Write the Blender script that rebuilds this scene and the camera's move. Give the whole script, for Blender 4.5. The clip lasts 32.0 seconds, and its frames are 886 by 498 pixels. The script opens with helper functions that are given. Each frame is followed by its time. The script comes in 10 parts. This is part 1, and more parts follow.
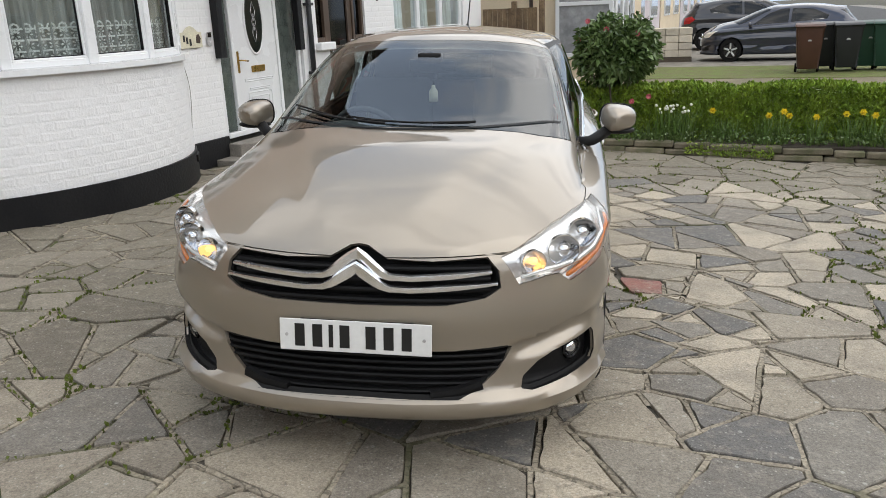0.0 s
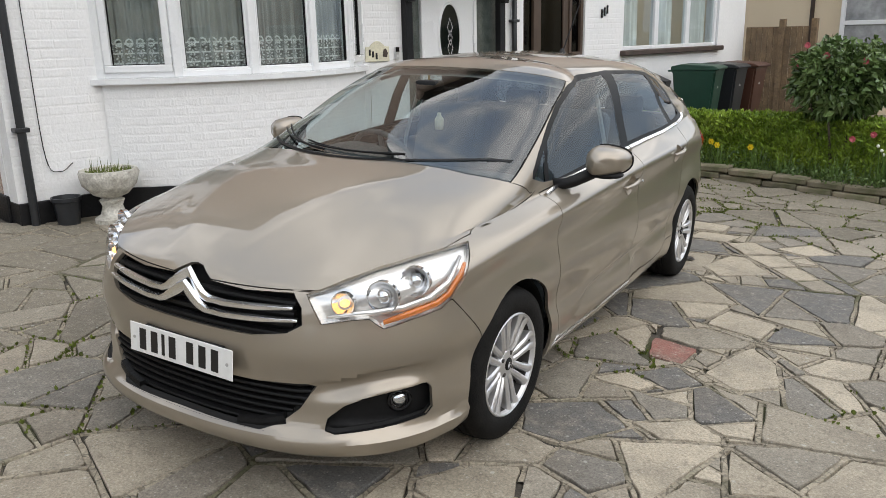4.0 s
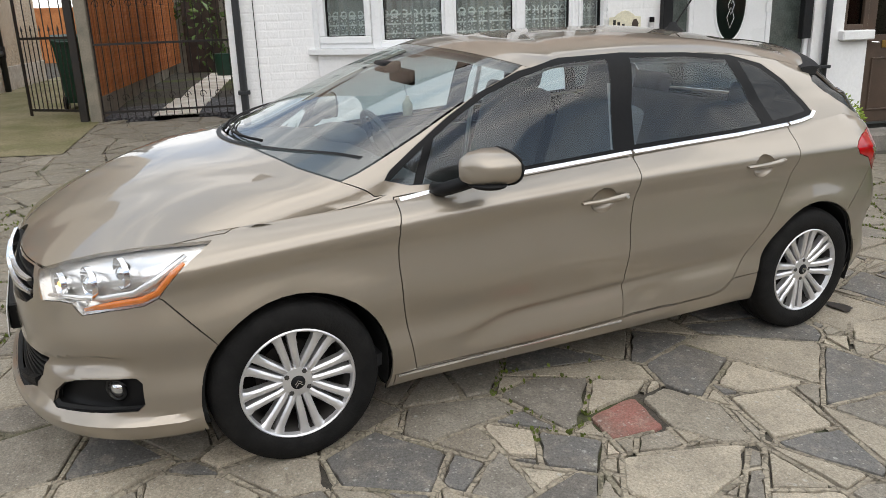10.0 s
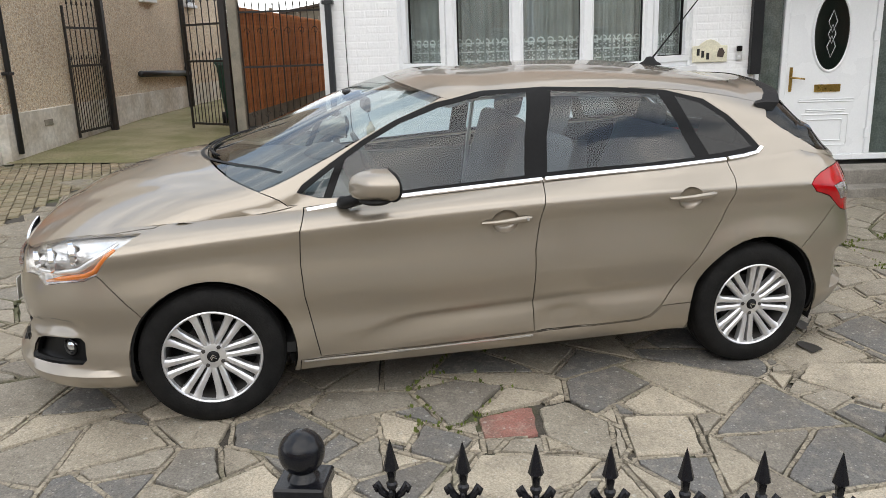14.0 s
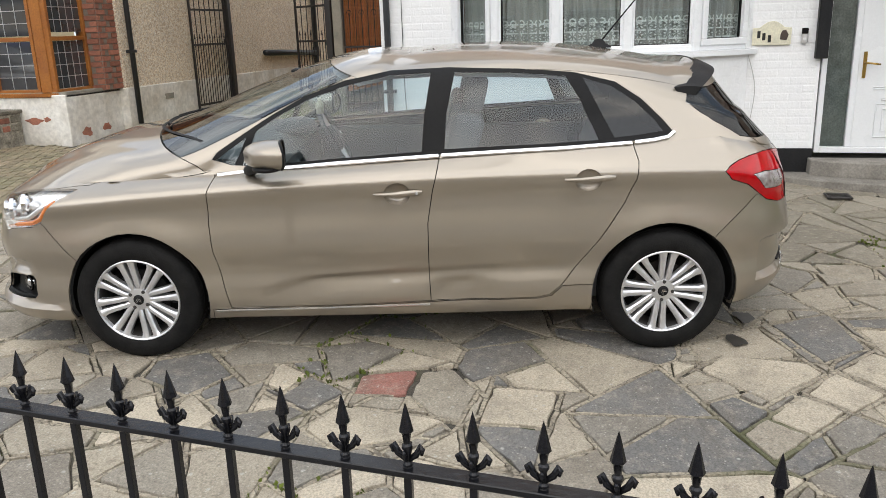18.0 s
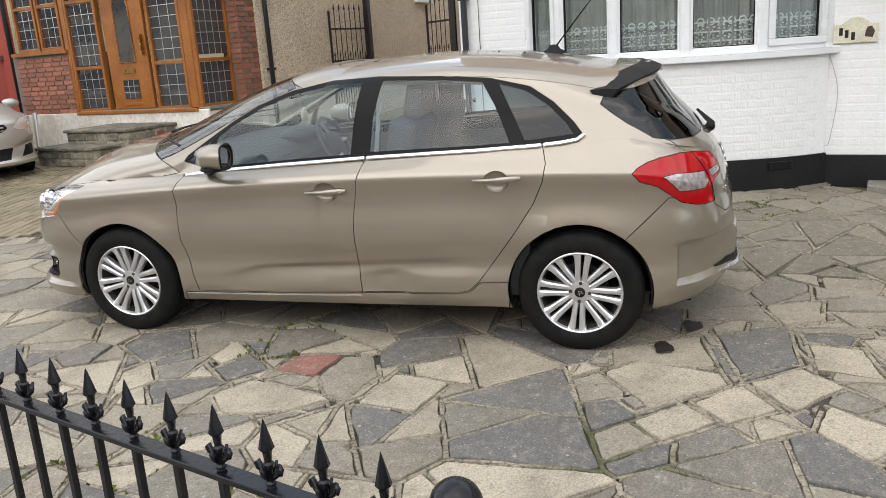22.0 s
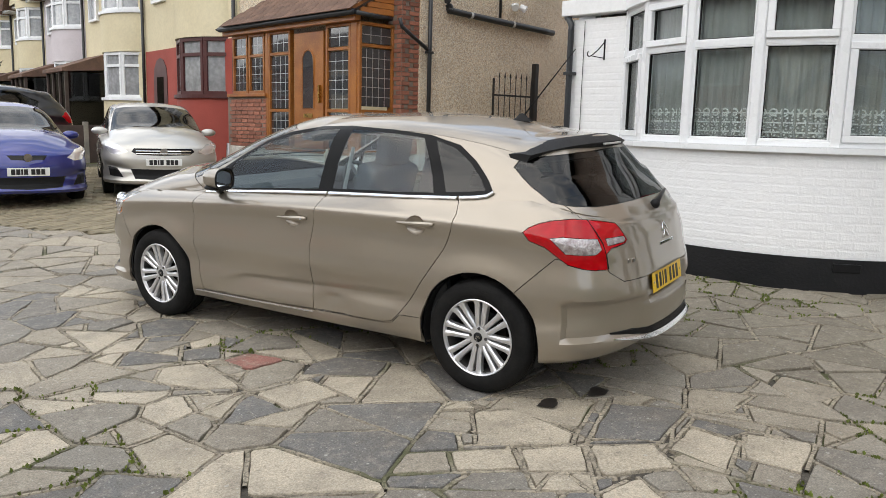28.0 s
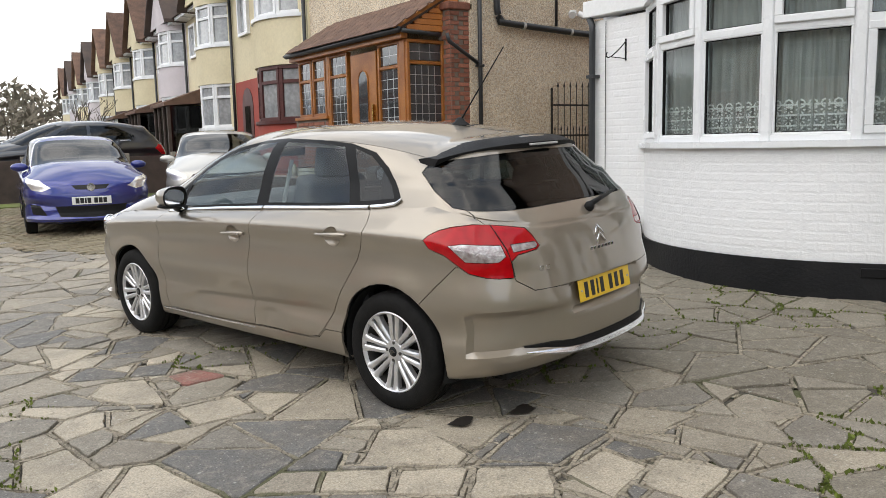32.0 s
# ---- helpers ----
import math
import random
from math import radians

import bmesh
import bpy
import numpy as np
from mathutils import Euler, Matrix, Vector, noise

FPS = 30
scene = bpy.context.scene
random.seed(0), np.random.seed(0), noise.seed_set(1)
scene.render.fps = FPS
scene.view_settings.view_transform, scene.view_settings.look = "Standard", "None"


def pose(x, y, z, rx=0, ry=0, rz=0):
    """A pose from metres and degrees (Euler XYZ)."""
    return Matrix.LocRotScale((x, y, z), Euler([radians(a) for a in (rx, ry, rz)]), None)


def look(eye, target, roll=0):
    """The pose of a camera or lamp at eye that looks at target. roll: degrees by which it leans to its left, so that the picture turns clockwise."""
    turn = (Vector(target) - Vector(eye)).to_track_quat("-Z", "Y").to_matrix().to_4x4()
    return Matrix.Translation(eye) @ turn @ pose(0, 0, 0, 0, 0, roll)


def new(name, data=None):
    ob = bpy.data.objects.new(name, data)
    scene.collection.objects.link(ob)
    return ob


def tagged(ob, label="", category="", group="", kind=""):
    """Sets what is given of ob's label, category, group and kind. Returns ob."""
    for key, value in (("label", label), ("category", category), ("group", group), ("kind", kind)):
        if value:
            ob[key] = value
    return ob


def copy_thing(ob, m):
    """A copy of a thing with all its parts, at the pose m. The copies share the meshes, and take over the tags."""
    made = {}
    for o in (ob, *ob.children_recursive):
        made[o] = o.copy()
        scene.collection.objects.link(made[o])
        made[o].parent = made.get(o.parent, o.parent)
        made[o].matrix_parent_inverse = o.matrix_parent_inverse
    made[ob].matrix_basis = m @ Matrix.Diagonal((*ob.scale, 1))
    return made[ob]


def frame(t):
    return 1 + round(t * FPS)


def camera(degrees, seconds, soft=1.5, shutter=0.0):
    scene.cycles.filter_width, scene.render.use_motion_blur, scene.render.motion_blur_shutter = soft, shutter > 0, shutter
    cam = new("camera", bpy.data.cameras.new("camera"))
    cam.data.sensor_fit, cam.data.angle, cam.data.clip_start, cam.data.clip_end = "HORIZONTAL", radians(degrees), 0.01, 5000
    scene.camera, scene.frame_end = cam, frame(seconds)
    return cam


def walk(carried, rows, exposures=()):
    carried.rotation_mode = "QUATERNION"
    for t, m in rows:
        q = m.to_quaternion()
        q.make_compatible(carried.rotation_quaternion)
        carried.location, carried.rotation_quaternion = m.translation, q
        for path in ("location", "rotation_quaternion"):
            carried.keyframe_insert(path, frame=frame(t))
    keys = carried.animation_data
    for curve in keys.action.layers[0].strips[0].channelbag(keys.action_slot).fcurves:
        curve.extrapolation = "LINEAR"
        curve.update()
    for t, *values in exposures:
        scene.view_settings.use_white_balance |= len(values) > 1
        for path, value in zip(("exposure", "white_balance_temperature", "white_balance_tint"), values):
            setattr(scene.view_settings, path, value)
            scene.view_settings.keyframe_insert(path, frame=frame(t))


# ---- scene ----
cam = camera(58.8, 32.0, 0.7)
PATH = [
    (0, (-0.068, 0.044, 1.59), (-0.804, 1.813, 1.015), -2.5),
    (0.5, (0.036, 0.164, 1.601), (-0.77, 1.905, 1.034), -2.7),
    (1, (0.245, 0.226, 1.603), (-0.629, 1.936, 1.044), -2.9),
    (1.5, (0.443, 0.288, 1.618), (-0.501, 1.962, 1.064), -2.9),
    (2, (0.536, 0.422, 1.609), (-0.488, 2.05, 1.063), -2.7),
    (2.5, (0.633, 0.571, 1.628), (-0.48, 2.144, 1.091), -2.3),
    (3, (0.844, 0.706, 1.615), (-0.36, 2.213, 1.087), -1.9),
    (3.5, (1.04, 0.853, 1.62), (-0.248, 2.288, 1.094), -1.4),
    (5.5, (1.493, 1.561, 1.589), (-0.073, 2.683, 1.053), -2.2),
    (6, (1.495, 1.752, 1.586), (-0.116, 2.8, 1.034), -1.9),
    (6.5, (1.535, 1.931, 1.592), (-0.121, 2.903, 1.03), -1.6),
    (7, (1.647, 2.124, 1.597), (-0.05, 3.015, 1.026), -1.5),
    (7.5, (1.714, 2.295, 1.591), (-0.021, 3.109, 1.021), -1.6),
    (8, (1.699, 2.464, 1.58), (-0.07, 3.202, 1.007), -1.8),
    (8.5, (1.755, 2.642, 1.585), (-0.041, 3.308, 1.012), -2.0),
    (9, (1.922, 2.851, 1.589), (0.098, 3.44, 1.016), -2.1),
    (9.5, (1.991, 3.036, 1.59), (0.141, 3.539, 1.019), -2.3),
    (10, (1.959, 3.225, 1.592), (0.087, 3.636, 1.02), -2.0),
    (10.5, (2.015, 3.395, 1.591), (0.123, 3.711, 1.024), -1.5),
    (11, (2.149, 3.567, 1.608), (0.241, 3.799, 1.054), -1.0),
    (11.5, (2.249, 3.637, 1.616), (0.33, 3.804, 1.079), -0.7),
    (12, (2.375, 3.722, 1.624), (0.447, 3.837, 1.103), -0.9),
    (12.5, (2.474, 3.933, 1.63), (0.54, 4.002, 1.126), -1.4),
    (13, (2.54, 4.101, 1.623), (0.604, 4.129, 1.126), -1.8),
    (13.5, (2.516, 4.227, 1.615), (0.579, 4.213, 1.117), -1.9),
    (14, (2.475, 4.364, 1.623), (0.542, 4.305, 1.115), -1.9),
    (14.5, (2.526, 4.539, 1.625), (0.597, 4.432, 1.109), -1.9),
    (16.5, (2.591, 5.212, 1.614), (0.698, 4.859, 1.073), -2.0),
    (17, (2.648, 5.401, 1.607), (0.765, 4.999, 1.065), -2.0),
    (17.5, (2.615, 5.525, 1.605), (0.741, 5.09, 1.059), -1.8),
    (18, (2.541, 5.645, 1.589), (0.674, 5.171, 1.05), -1.8),
    (18.5, (2.537, 5.822, 1.585), (0.683, 5.295, 1.053), -2.1),
    (19, (2.582, 6.035, 1.588), (0.742, 5.45, 1.067), -2.5),
    (19.5, (2.567, 6.194, 1.592), (0.748, 5.54, 1.077), -3.0),
    (20, (2.47, 6.359, 1.561), (0.674, 5.634, 1.06), -3.6),
    (20.5, (2.442, 6.555, 1.561), (0.672, 5.763, 1.068), -3.9),
    (21, (2.452, 6.795, 1.556), (0.708, 5.947, 1.066), -4.0),
    (21.5, (2.4, 6.924, 1.541), (0.684, 6.02, 1.053), -4.1),
    (22, (2.28, 7.059, 1.518), (0.594, 6.101, 1.03), -3.9),
    (22.5, (2.226, 7.202, 1.5), (0.569, 6.192, 1.016), -3.7),
    (23, (2.213, 7.383, 1.494), (0.581, 6.332, 1.012), -3.3),
    (23.5, (2.188, 7.49, 1.485), (0.57, 6.412, 1.015), -3.1),
    (24, (2.091, 7.57, 1.451), (0.475, 6.481, 1.001), -2.9),
    (24.5, (1.993, 7.672, 1.449), (0.376, 6.579, 1.012), -2.6),
    (26.5, (1.86, 8.121, 1.445), (0.338, 6.88, 1.066), -0.2),
    (27, (1.776, 8.283, 1.449), (0.312, 6.968, 1.093), 0.8),
    (27.5, (1.753, 8.493, 1.449), (0.34, 7.117, 1.117), 1.5),
    (28, (1.69, 8.61, 1.424), (0.318, 7.187, 1.114), 1.5),
    (28.5, (1.596, 8.688, 1.409), (0.257, 7.231, 1.118), 1.0),
    (29, (1.537, 8.809, 1.394), (0.227, 7.325, 1.113), 0.4),
    (29.5, (1.457, 8.86, 1.386), (0.178, 7.348, 1.11), -0.2),
    (30, (1.39, 8.941, 1.377), (0.146, 7.4, 1.099), -0.7),
    (30.5, (1.323, 9.089, 1.363), (0.103, 7.529, 1.085), -1.0),
    (31, (1.184, 9.16, 1.362), (-0.012, 7.581, 1.088), -1.2),
    (31.5, (0.943, 9.161, 1.373), (-0.231, 7.565, 1.105), -1.2),
    (32, (0.734, 9.171, 1.358), (-0.403, 7.548, 1.093), -1.2),
]
walk(cam, [(t, look(eye, target, roll)) for t, eye, target, roll in PATH], [(0.0, 0.36), (7.0, 0.37), (13.0, 0.50), (19.0, 0.64), (24.5, 0.57), (32.0, 0.44)])

# ---------- sky, sun, exposure ----------
SUN_EL, SUN_AZ = 46.0, 86.0
world = bpy.data.worlds.new("overcast_sky")
scene.world = world
world.use_nodes = True
wn, wl = world.node_tree.nodes, world.node_tree.links
wn.clear()
w_out = wn.new("ShaderNodeOutputWorld")
w_bg = wn.new("ShaderNodeBackground")
w_sky = wn.new("ShaderNodeTexSky")
w_sky.sky_type = "NISHITA"
w_sky.sun_disc = False
w_sky.sun_elevation = radians(SUN_EL)
w_sky.sun_rotation = radians(SUN_AZ)
w_tc = wn.new("ShaderNodeTexCoord")
w_map = wn.new("ShaderNodeMapping")
w_map.inputs["Scale"].default_value = (1.0, 1.0, 2.6)
w_map.inputs["Rotation"].default_value = (0.0, 0.0, radians(225))
w_map.inputs["Location"].default_value = (4.1, 2.87, 5.33)
w_noise = wn.new("ShaderNodeTexNoise")
w_noise.inputs["Scale"].default_value = 1.7
w_noise.inputs["Detail"].default_value = 9.0
w_noise.inputs["Roughness"].default_value = 0.58
w_noise.inputs["Distortion"].default_value = 0.35
w_ramp = wn.new("ShaderNodeValToRGB")
w_ramp.color_ramp.elements[0].position = 0.43
w_ramp.color_ramp.elements[0].color = (4.0, 4.9, 6.3, 1)
w_ramp.color_ramp.elements[1].position = 0.60
w_ramp.color_ramp.elements[1].color = (13.0, 12.8, 12.5, 1)
w_mid = w_ramp.color_ramp.elements.new(0.5)
w_mid.color = (6.6, 7.0, 7.5, 1)
w_mix = wn.new("ShaderNodeMixRGB")
w_mix.inputs[0].default_value = 0.86
wl.new(w_tc.outputs["Generated"], w_map.inputs[0])
wl.new(w_map.outputs[0], w_noise.inputs["Vector"])
wl.new(w_noise.outputs["Fac"], w_ramp.inputs[0])
wl.new(w_sky.outputs[0], w_mix.inputs[1])
wl.new(w_ramp.outputs[0], w_mix.inputs[2])
wl.new(w_mix.outputs[0], w_bg.inputs[0])
w_bg.inputs[1].default_value = 0.134
wl.new(w_bg.outputs[0], w_out.inputs[0])

sun_data = bpy.data.lights.new("sun", "SUN")
sun_data.energy = 1.0
sun_data.angle = radians(75)
sun_data.color = (1.0, 0.92, 0.80)
sun = new("sun", sun_data)
sun.matrix_world = look((0, 0, 30), Vector((0, 0, 30)) - Vector((math.sin(radians(SUN_AZ)) * math.cos(radians(SUN_EL)), math.cos(radians(SUN_AZ)) * math.cos(radians(SUN_EL)), math.sin(radians(SUN_EL)))))


# ---------- materials ----------
def mat(name, col, rough=0.6, metal=0.0, col2=None, scale=6.0, fine=60.0, fine_amt=0.12, bump=0.0, bump_scale=80.0, coat=0.0,
        spec=0.5, rand=0.0, rough_var=0.08, emit=None, alpha=1.0, island=0.0, coat_rough=0.03):
    """A painted or natural surface with colour drift at two scales and fine relief."""
    m = bpy.data.materials.new(name)
    m.use_nodes = True
    nt = m.node_tree
    n, l = nt.nodes, nt.links
    b = n["Principled BSDF"]
    b.inputs["Metallic"].default_value = metal
    b.inputs["Specular IOR Level"].default_value = spec
    b.inputs["Coat Weight"].default_value = coat
    b.inputs["Coat Roughness"].default_value = coat_rough
    b.inputs["Alpha"].default_value = alpha
    tc = n.new("ShaderNodeTexCoord")
    big = n.new("ShaderNodeTexNoise")
    big.inputs["Scale"].default_value = scale
    big.inputs["Detail"].default_value = 6
    l.new(tc.outputs["Object"], big.inputs["Vector"])
    ramp = n.new("ShaderNodeMapRange")
    ramp.inputs["From Min"].default_value, ramp.inputs["From Max"].default_value = 0.33, 0.67
    l.new(big.outputs["Fac"], ramp.inputs["Value"])
    mix = n.new("ShaderNodeMixRGB")
    c2 = col2 or tuple(c * 0.82 for c in col)
    mix.inputs[1].default_value = (*col, 1)
    mix.inputs[2].default_value = (*c2, 1)
    l.new(ramp.outputs[0], mix.inputs[0])
    sm = n.new("ShaderNodeTexNoise")
    sm.inputs["Scale"].default_value = fine
    sm.inputs["Detail"].default_value = 4
    l.new(tc.outputs["Object"], sm.inputs["Vector"])
    mr = n.new("ShaderNodeMapRange")
    mr.inputs["From Min"].default_value, mr.inputs["From Max"].default_value = 0.3, 0.7
    mr.inputs["To Min"].default_value, mr.inputs["To Max"].default_value = 1 - fine_amt, 1 + fine_amt
    l.new(sm.outputs["Fac"], mr.inputs["Value"])
    mul = n.new("ShaderNodeVectorMath")
    mul.operation = "SCALE"
    l.new(mix.outputs[0], mul.inputs[0])
    l.new(mr.outputs[0], mul.inputs["Scale"])
    last = mul.outputs[0]
    if rand or island:
        rmul = n.new("ShaderNodeVectorMath")
        rmul.operation = "SCALE"
        rr = n.new("ShaderNodeMapRange")
        amt = rand or island
        rr.inputs["To Min"].default_value, rr.inputs["To Max"].default_value = 1 - amt, 1 + amt
        if rand:
            oi = n.new("ShaderNodeObjectInfo")
            l.new(oi.outputs["Random"], rr.inputs["Value"])
        else:
            gi = n.new("ShaderNodeNewGeometry")
            l.new(gi.outputs["Random Per Island"], rr.inputs["Value"])
        l.new(last, rmul.inputs[0])
        l.new(rr.outputs[0], rmul.inputs["Scale"])
        last = rmul.outputs[0]
    l.new(last, b.inputs["Base Color"])
    rv = n.new("ShaderNodeMapRange")
    rv.inputs["To Min"].default_value, rv.inputs["To Max"].default_value = max(0.0, rough - rough_var), min(1.0, rough + rough_var)
    l.new(big.outputs["Fac"], rv.inputs["Value"])
    l.new(rv.outputs[0], b.inputs["Roughness"])
    if bump:
        bt = n.new("ShaderNodeTexNoise")
        bt.inputs["Scale"].default_value = bump_scale
        bt.inputs["Detail"].default_value = 5
        l.new(tc.outputs["Object"], bt.inputs["Vector"])
        bp = n.new("ShaderNodeBump")
        bp.inputs["Strength"].default_value = bump
        bp.inputs["Distance"].default_value = 0.01
        l.new(bt.outputs["Fac"], bp.inputs["Height"])
        l.new(bp.outputs[0], b.inputs["Normal"])
    if emit:
        b.inputs["Emission Color"].default_value = (*emit[0], 1)
        b.inputs["Emission Strength"].default_value = emit[1]
    return m


def glass(name, tint, rough=0.0, ior=1.45):
    """A thin pane: clear glass with tint and mirror gloss."""
    m = bpy.data.materials.new(name)
    m.use_nodes = True
    n, l = m.node_tree.nodes, m.node_tree.links
    n.clear()
    out = n.new("ShaderNodeOutputMaterial")
    tr = n.new("ShaderNodeBsdfTransparent")
    tr.inputs[0].default_value = (*tint, 1)
    gl = n.new("ShaderNodeBsdfGlossy")
    gl.inputs["Roughness"].default_value = rough
    lw = n.new("ShaderNodeLayerWeight")
    lw.inputs["Blend"].default_value = 0.5
    pw = n.new("ShaderNodeMath")
    pw.operation = "POWER"
    pw.inputs[1].default_value = 5.0
    l.new(lw.outputs["Facing"], pw.inputs[0])
    f0 = ((ior - 1) / (ior + 1)) ** 2
    fr = n.new("ShaderNodeMapRange")
    fr.inputs["To Min"].default_value, fr.inputs["To Max"].default_value = f0, 1.0
    l.new(pw.outputs[0], fr.inputs["Value"])
    mx = n.new("ShaderNodeMixShader")
    l.new(fr.outputs[0], mx.inputs[0])
    l.new(tr.outputs[0], mx.inputs[1])
    l.new(gl.outputs[0], mx.inputs[2])
    l.new(mx.outputs[0], out.inputs[0])
    return m


def pebble_mat(name, cols, scale=55.0, dark=0.7):
    """Pebble-dash: small stones of several colours in render."""
    m = bpy.data.materials.new(name)
    m.use_nodes = True
    n, l = m.node_tree.nodes, m.node_tree.links
    b = n["Principled BSDF"]
    b.inputs["Roughness"].default_value = 0.85
    tc = n.new("ShaderNodeTexCoord")
    vo = n.new("ShaderNodeTexVoronoi")
    vo.inputs["Scale"].default_value = scale
    l.new(tc.outputs["Object"], vo.inputs["Vector"])
    rp = n.new("ShaderNodeValToRGB")
    e = rp.color_ramp.elements
    e[0].color, e[1].color = (*cols[0], 1), (*cols[-1], 1)
    for i, c in enumerate(cols[1:-1]):
        e.new((i + 1) / (len(cols) - 1)).color = (*c, 1)
    sep = n.new("ShaderNodeSeparateColor")
    l.new(vo.outputs["Color"], sep.inputs[0])
    l.new(sep.outputs[0], rp.inputs[0])
    ed = n.new("ShaderNodeMapRange")
    ed.inputs["From Min"].default_value, ed.inputs["From Max"].default_value = 0.25, 0.75
    ed.inputs["To Min"].default_value, ed.inputs["To Max"].default_value = 1.0, dark
    l.new(vo.outputs["Distance"], ed.inputs["Value"])
    big = n.new("ShaderNodeTexNoise")
    big.inputs["Scale"].default_value = 1.1
    big.inputs["Detail"].default_value = 5
    l.new(tc.outputs["Object"], big.inputs["Vector"])
    bm_ = n.new("ShaderNodeMapRange")
    bm_.inputs["To Min"].default_value, bm_.inputs["To Max"].default_value = 0.72, 1.25
    l.new(big.outputs["Fac"], bm_.inputs["Value"])
    mu = n.new("ShaderNodeMath")
    mu.operation = "MULTIPLY"
    l.new(ed.outputs[0], mu.inputs[0])
    l.new(bm_.outputs[0], mu.inputs[1])
    sc = n.new("ShaderNodeVectorMath")
    sc.operation = "SCALE"
    l.new(rp.outputs[0], sc.inputs[0])
    l.new(mu.outputs[0], sc.inputs["Scale"])
    l.new(sc.outputs[0], b.inputs["Base Color"])
    bp = n.new("ShaderNodeBump")
    bp.inputs["Strength"].default_value = 0.8
    bp.inputs["Distance"].default_value = 0.006
    bp.invert = True
    l.new(vo.outputs["Distance"], bp.inputs["Height"])
    l.new(bp.outputs[0], b.inputs["Normal"])
    return m


M = {}
M["white_paint"] = mat("white_masonry_paint", (0.85, 0.85, 0.85), 0.55, col2=(0.79, 0.795, 0.80), scale=1.3, fine=25, fine_amt=0.03, bump=0.35, bump_scale=45, rough_var=0.12)
M["black_paint"] = mat("black_bitumen_paint", (0.009, 0.0095, 0.011), 0.5, spec=0.25, col2=(0.015, 0.015, 0.016), scale=3, bump=0.4, bump_scale=40)
M["upvc"] = mat("white_upvc", (0.80, 0.81, 0.82), 0.28, col2=(0.77, 0.78, 0.79), scale=1.2, fine_amt=0.02)
M["pane"] = glass("window_glass", (0.86, 0.9, 0.9), 0.0, 1.5)
M["curtained_pane"] = mat("curtained_pane", (0.40, 0.41, 0.42), 0.2, col2=(0.20, 0.21, 0.22), scale=1.6, fine=9, fine_amt=0.2, coat=1.0)
# unlit look of the rooms is put into this dark base colour
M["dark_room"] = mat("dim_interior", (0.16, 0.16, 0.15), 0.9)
M["curtain"] = mat("net_curtain", (0.42, 0.43, 0.42), 0.9, col2=(0.30, 0.31, 0.31), scale=3, fine=120, fine_amt=0.1)
M["lace"] = mat("white_lace", (0.86, 0.86, 0.84), 0.9, fine=150, fine_amt=0.1)
M["pebble_brown"] = pebble_mat("pebble_dash_brown", [(0.66, 0.51, 0.35), (0.80, 0.67, 0.49), (0.86, 0.76, 0.60), (0.48, 0.36, 0.25), (0.90, 0.84, 0.72)])
M["pebble_pink"] = pebble_mat("pebble_dash_pink", [(0.48, 0.33, 0.25), (0.62, 0.47, 0.38), (0.70, 0.58, 0.48), (0.38, 0.25, 0.20), (0.66, 0.60, 0.52)])
M["dirty_white"] = mat("worn_white_render", (0.76, 0.74, 0.69), 0.8, col2=(0.52, 0.47, 0.39), scale=2.2, fine=18, fine_amt=0.15, bump=0.5, bump_scale=30)
M["brick_red"] = mat("red_brick", (0.34, 0.135, 0.085), 0.85, col2=(0.22, 0.09, 0.06), scale=9, fine=70, fine_amt=0.2, bump=0.5, rand=0.28)
M["mortar"] = mat("mortar", (0.22, 0.175, 0.14), 0.95, fine=90, bump=0.5)
M["oak"] = mat("golden_oak_frame", (0.36, 0.135, 0.025), 0.35, col2=(0.24, 0.08, 0.015), scale=3, fine=40, fine_amt=0.18)
M["orange_wood"] = mat("orange_cladding", (0.52, 0.20, 0.05), 0.5, col2=(0.40, 0.14, 0.035), scale=3)
M["fence_wood"] = mat("red_cedar_fence", (0.50, 0.20, 0.065), 0.7, col2=(0.36, 0.125, 0.04), scale=5, fine=45, fine_amt=0.25, bump=0.3, rand=0.25)
M["concrete"] = mat("grey_concrete", (0.30, 0.27, 0.22), 0.9, col2=(0.20, 0.19, 0.16), scale=4, bump=0.5)
M["iron"] = mat("black_painted_iron", (0.006, 0.0065, 0.009), 0.24, spec=0.35, col2=(0.010, 0.010, 0.012), scale=8, fine_amt=0.2, bump=0.12, bump_scale=60)
M["iron_dull"] = mat("dull_black_iron", (0.012, 0.012, 0.012), 0.5, col2=(0.022, 0.016, 0.013), scale=9)
M["pipe_plastic"] = mat("black_plastic_pipe", (0.022, 0.024, 0.027), 0.4, scale=4)
M["roof_tile"] = mat("brown_roof_tile", (0.16, 0.09, 0.06), 0.85, col2=(0.09, 0.055, 0.04), scale=3, fine=40, fine_amt=0.25, bump=0.4, rand=0.25)
M["slate"] = mat("dark_roof", (0.10, 0.07, 0.055), 0.85, col2=(0.065, 0.05, 0.045), scale=2)
M["cream"] = mat("cream_render", (0.72, 0.64, 0.44), 0.8, col2=(0.62, 0.54, 0.36), scale=0.8, fine=14, fine_amt=0.05, bump=0.3)
M["cream_pale"] = mat("pale_cream_render", (0.74, 0.62, 0.45), 0.8, col2=(0.66, 0.55, 0.39), scale=0.7, bump=0.3)
M["mauve"] = mat("pale_mauve_render", (0.66, 0.60, 0.62), 0.8, scale=0.8, bump=0.3)
M["red_render"] = mat("red_render", (0.36, 0.065, 0.045), 0.7, col2=(0.28, 0.05, 0.035), scale=1.2, bump=0.3)
M["maroon"] = mat("maroon_frame", (0.075, 0.016, 0.014), 0.4, scale=4)
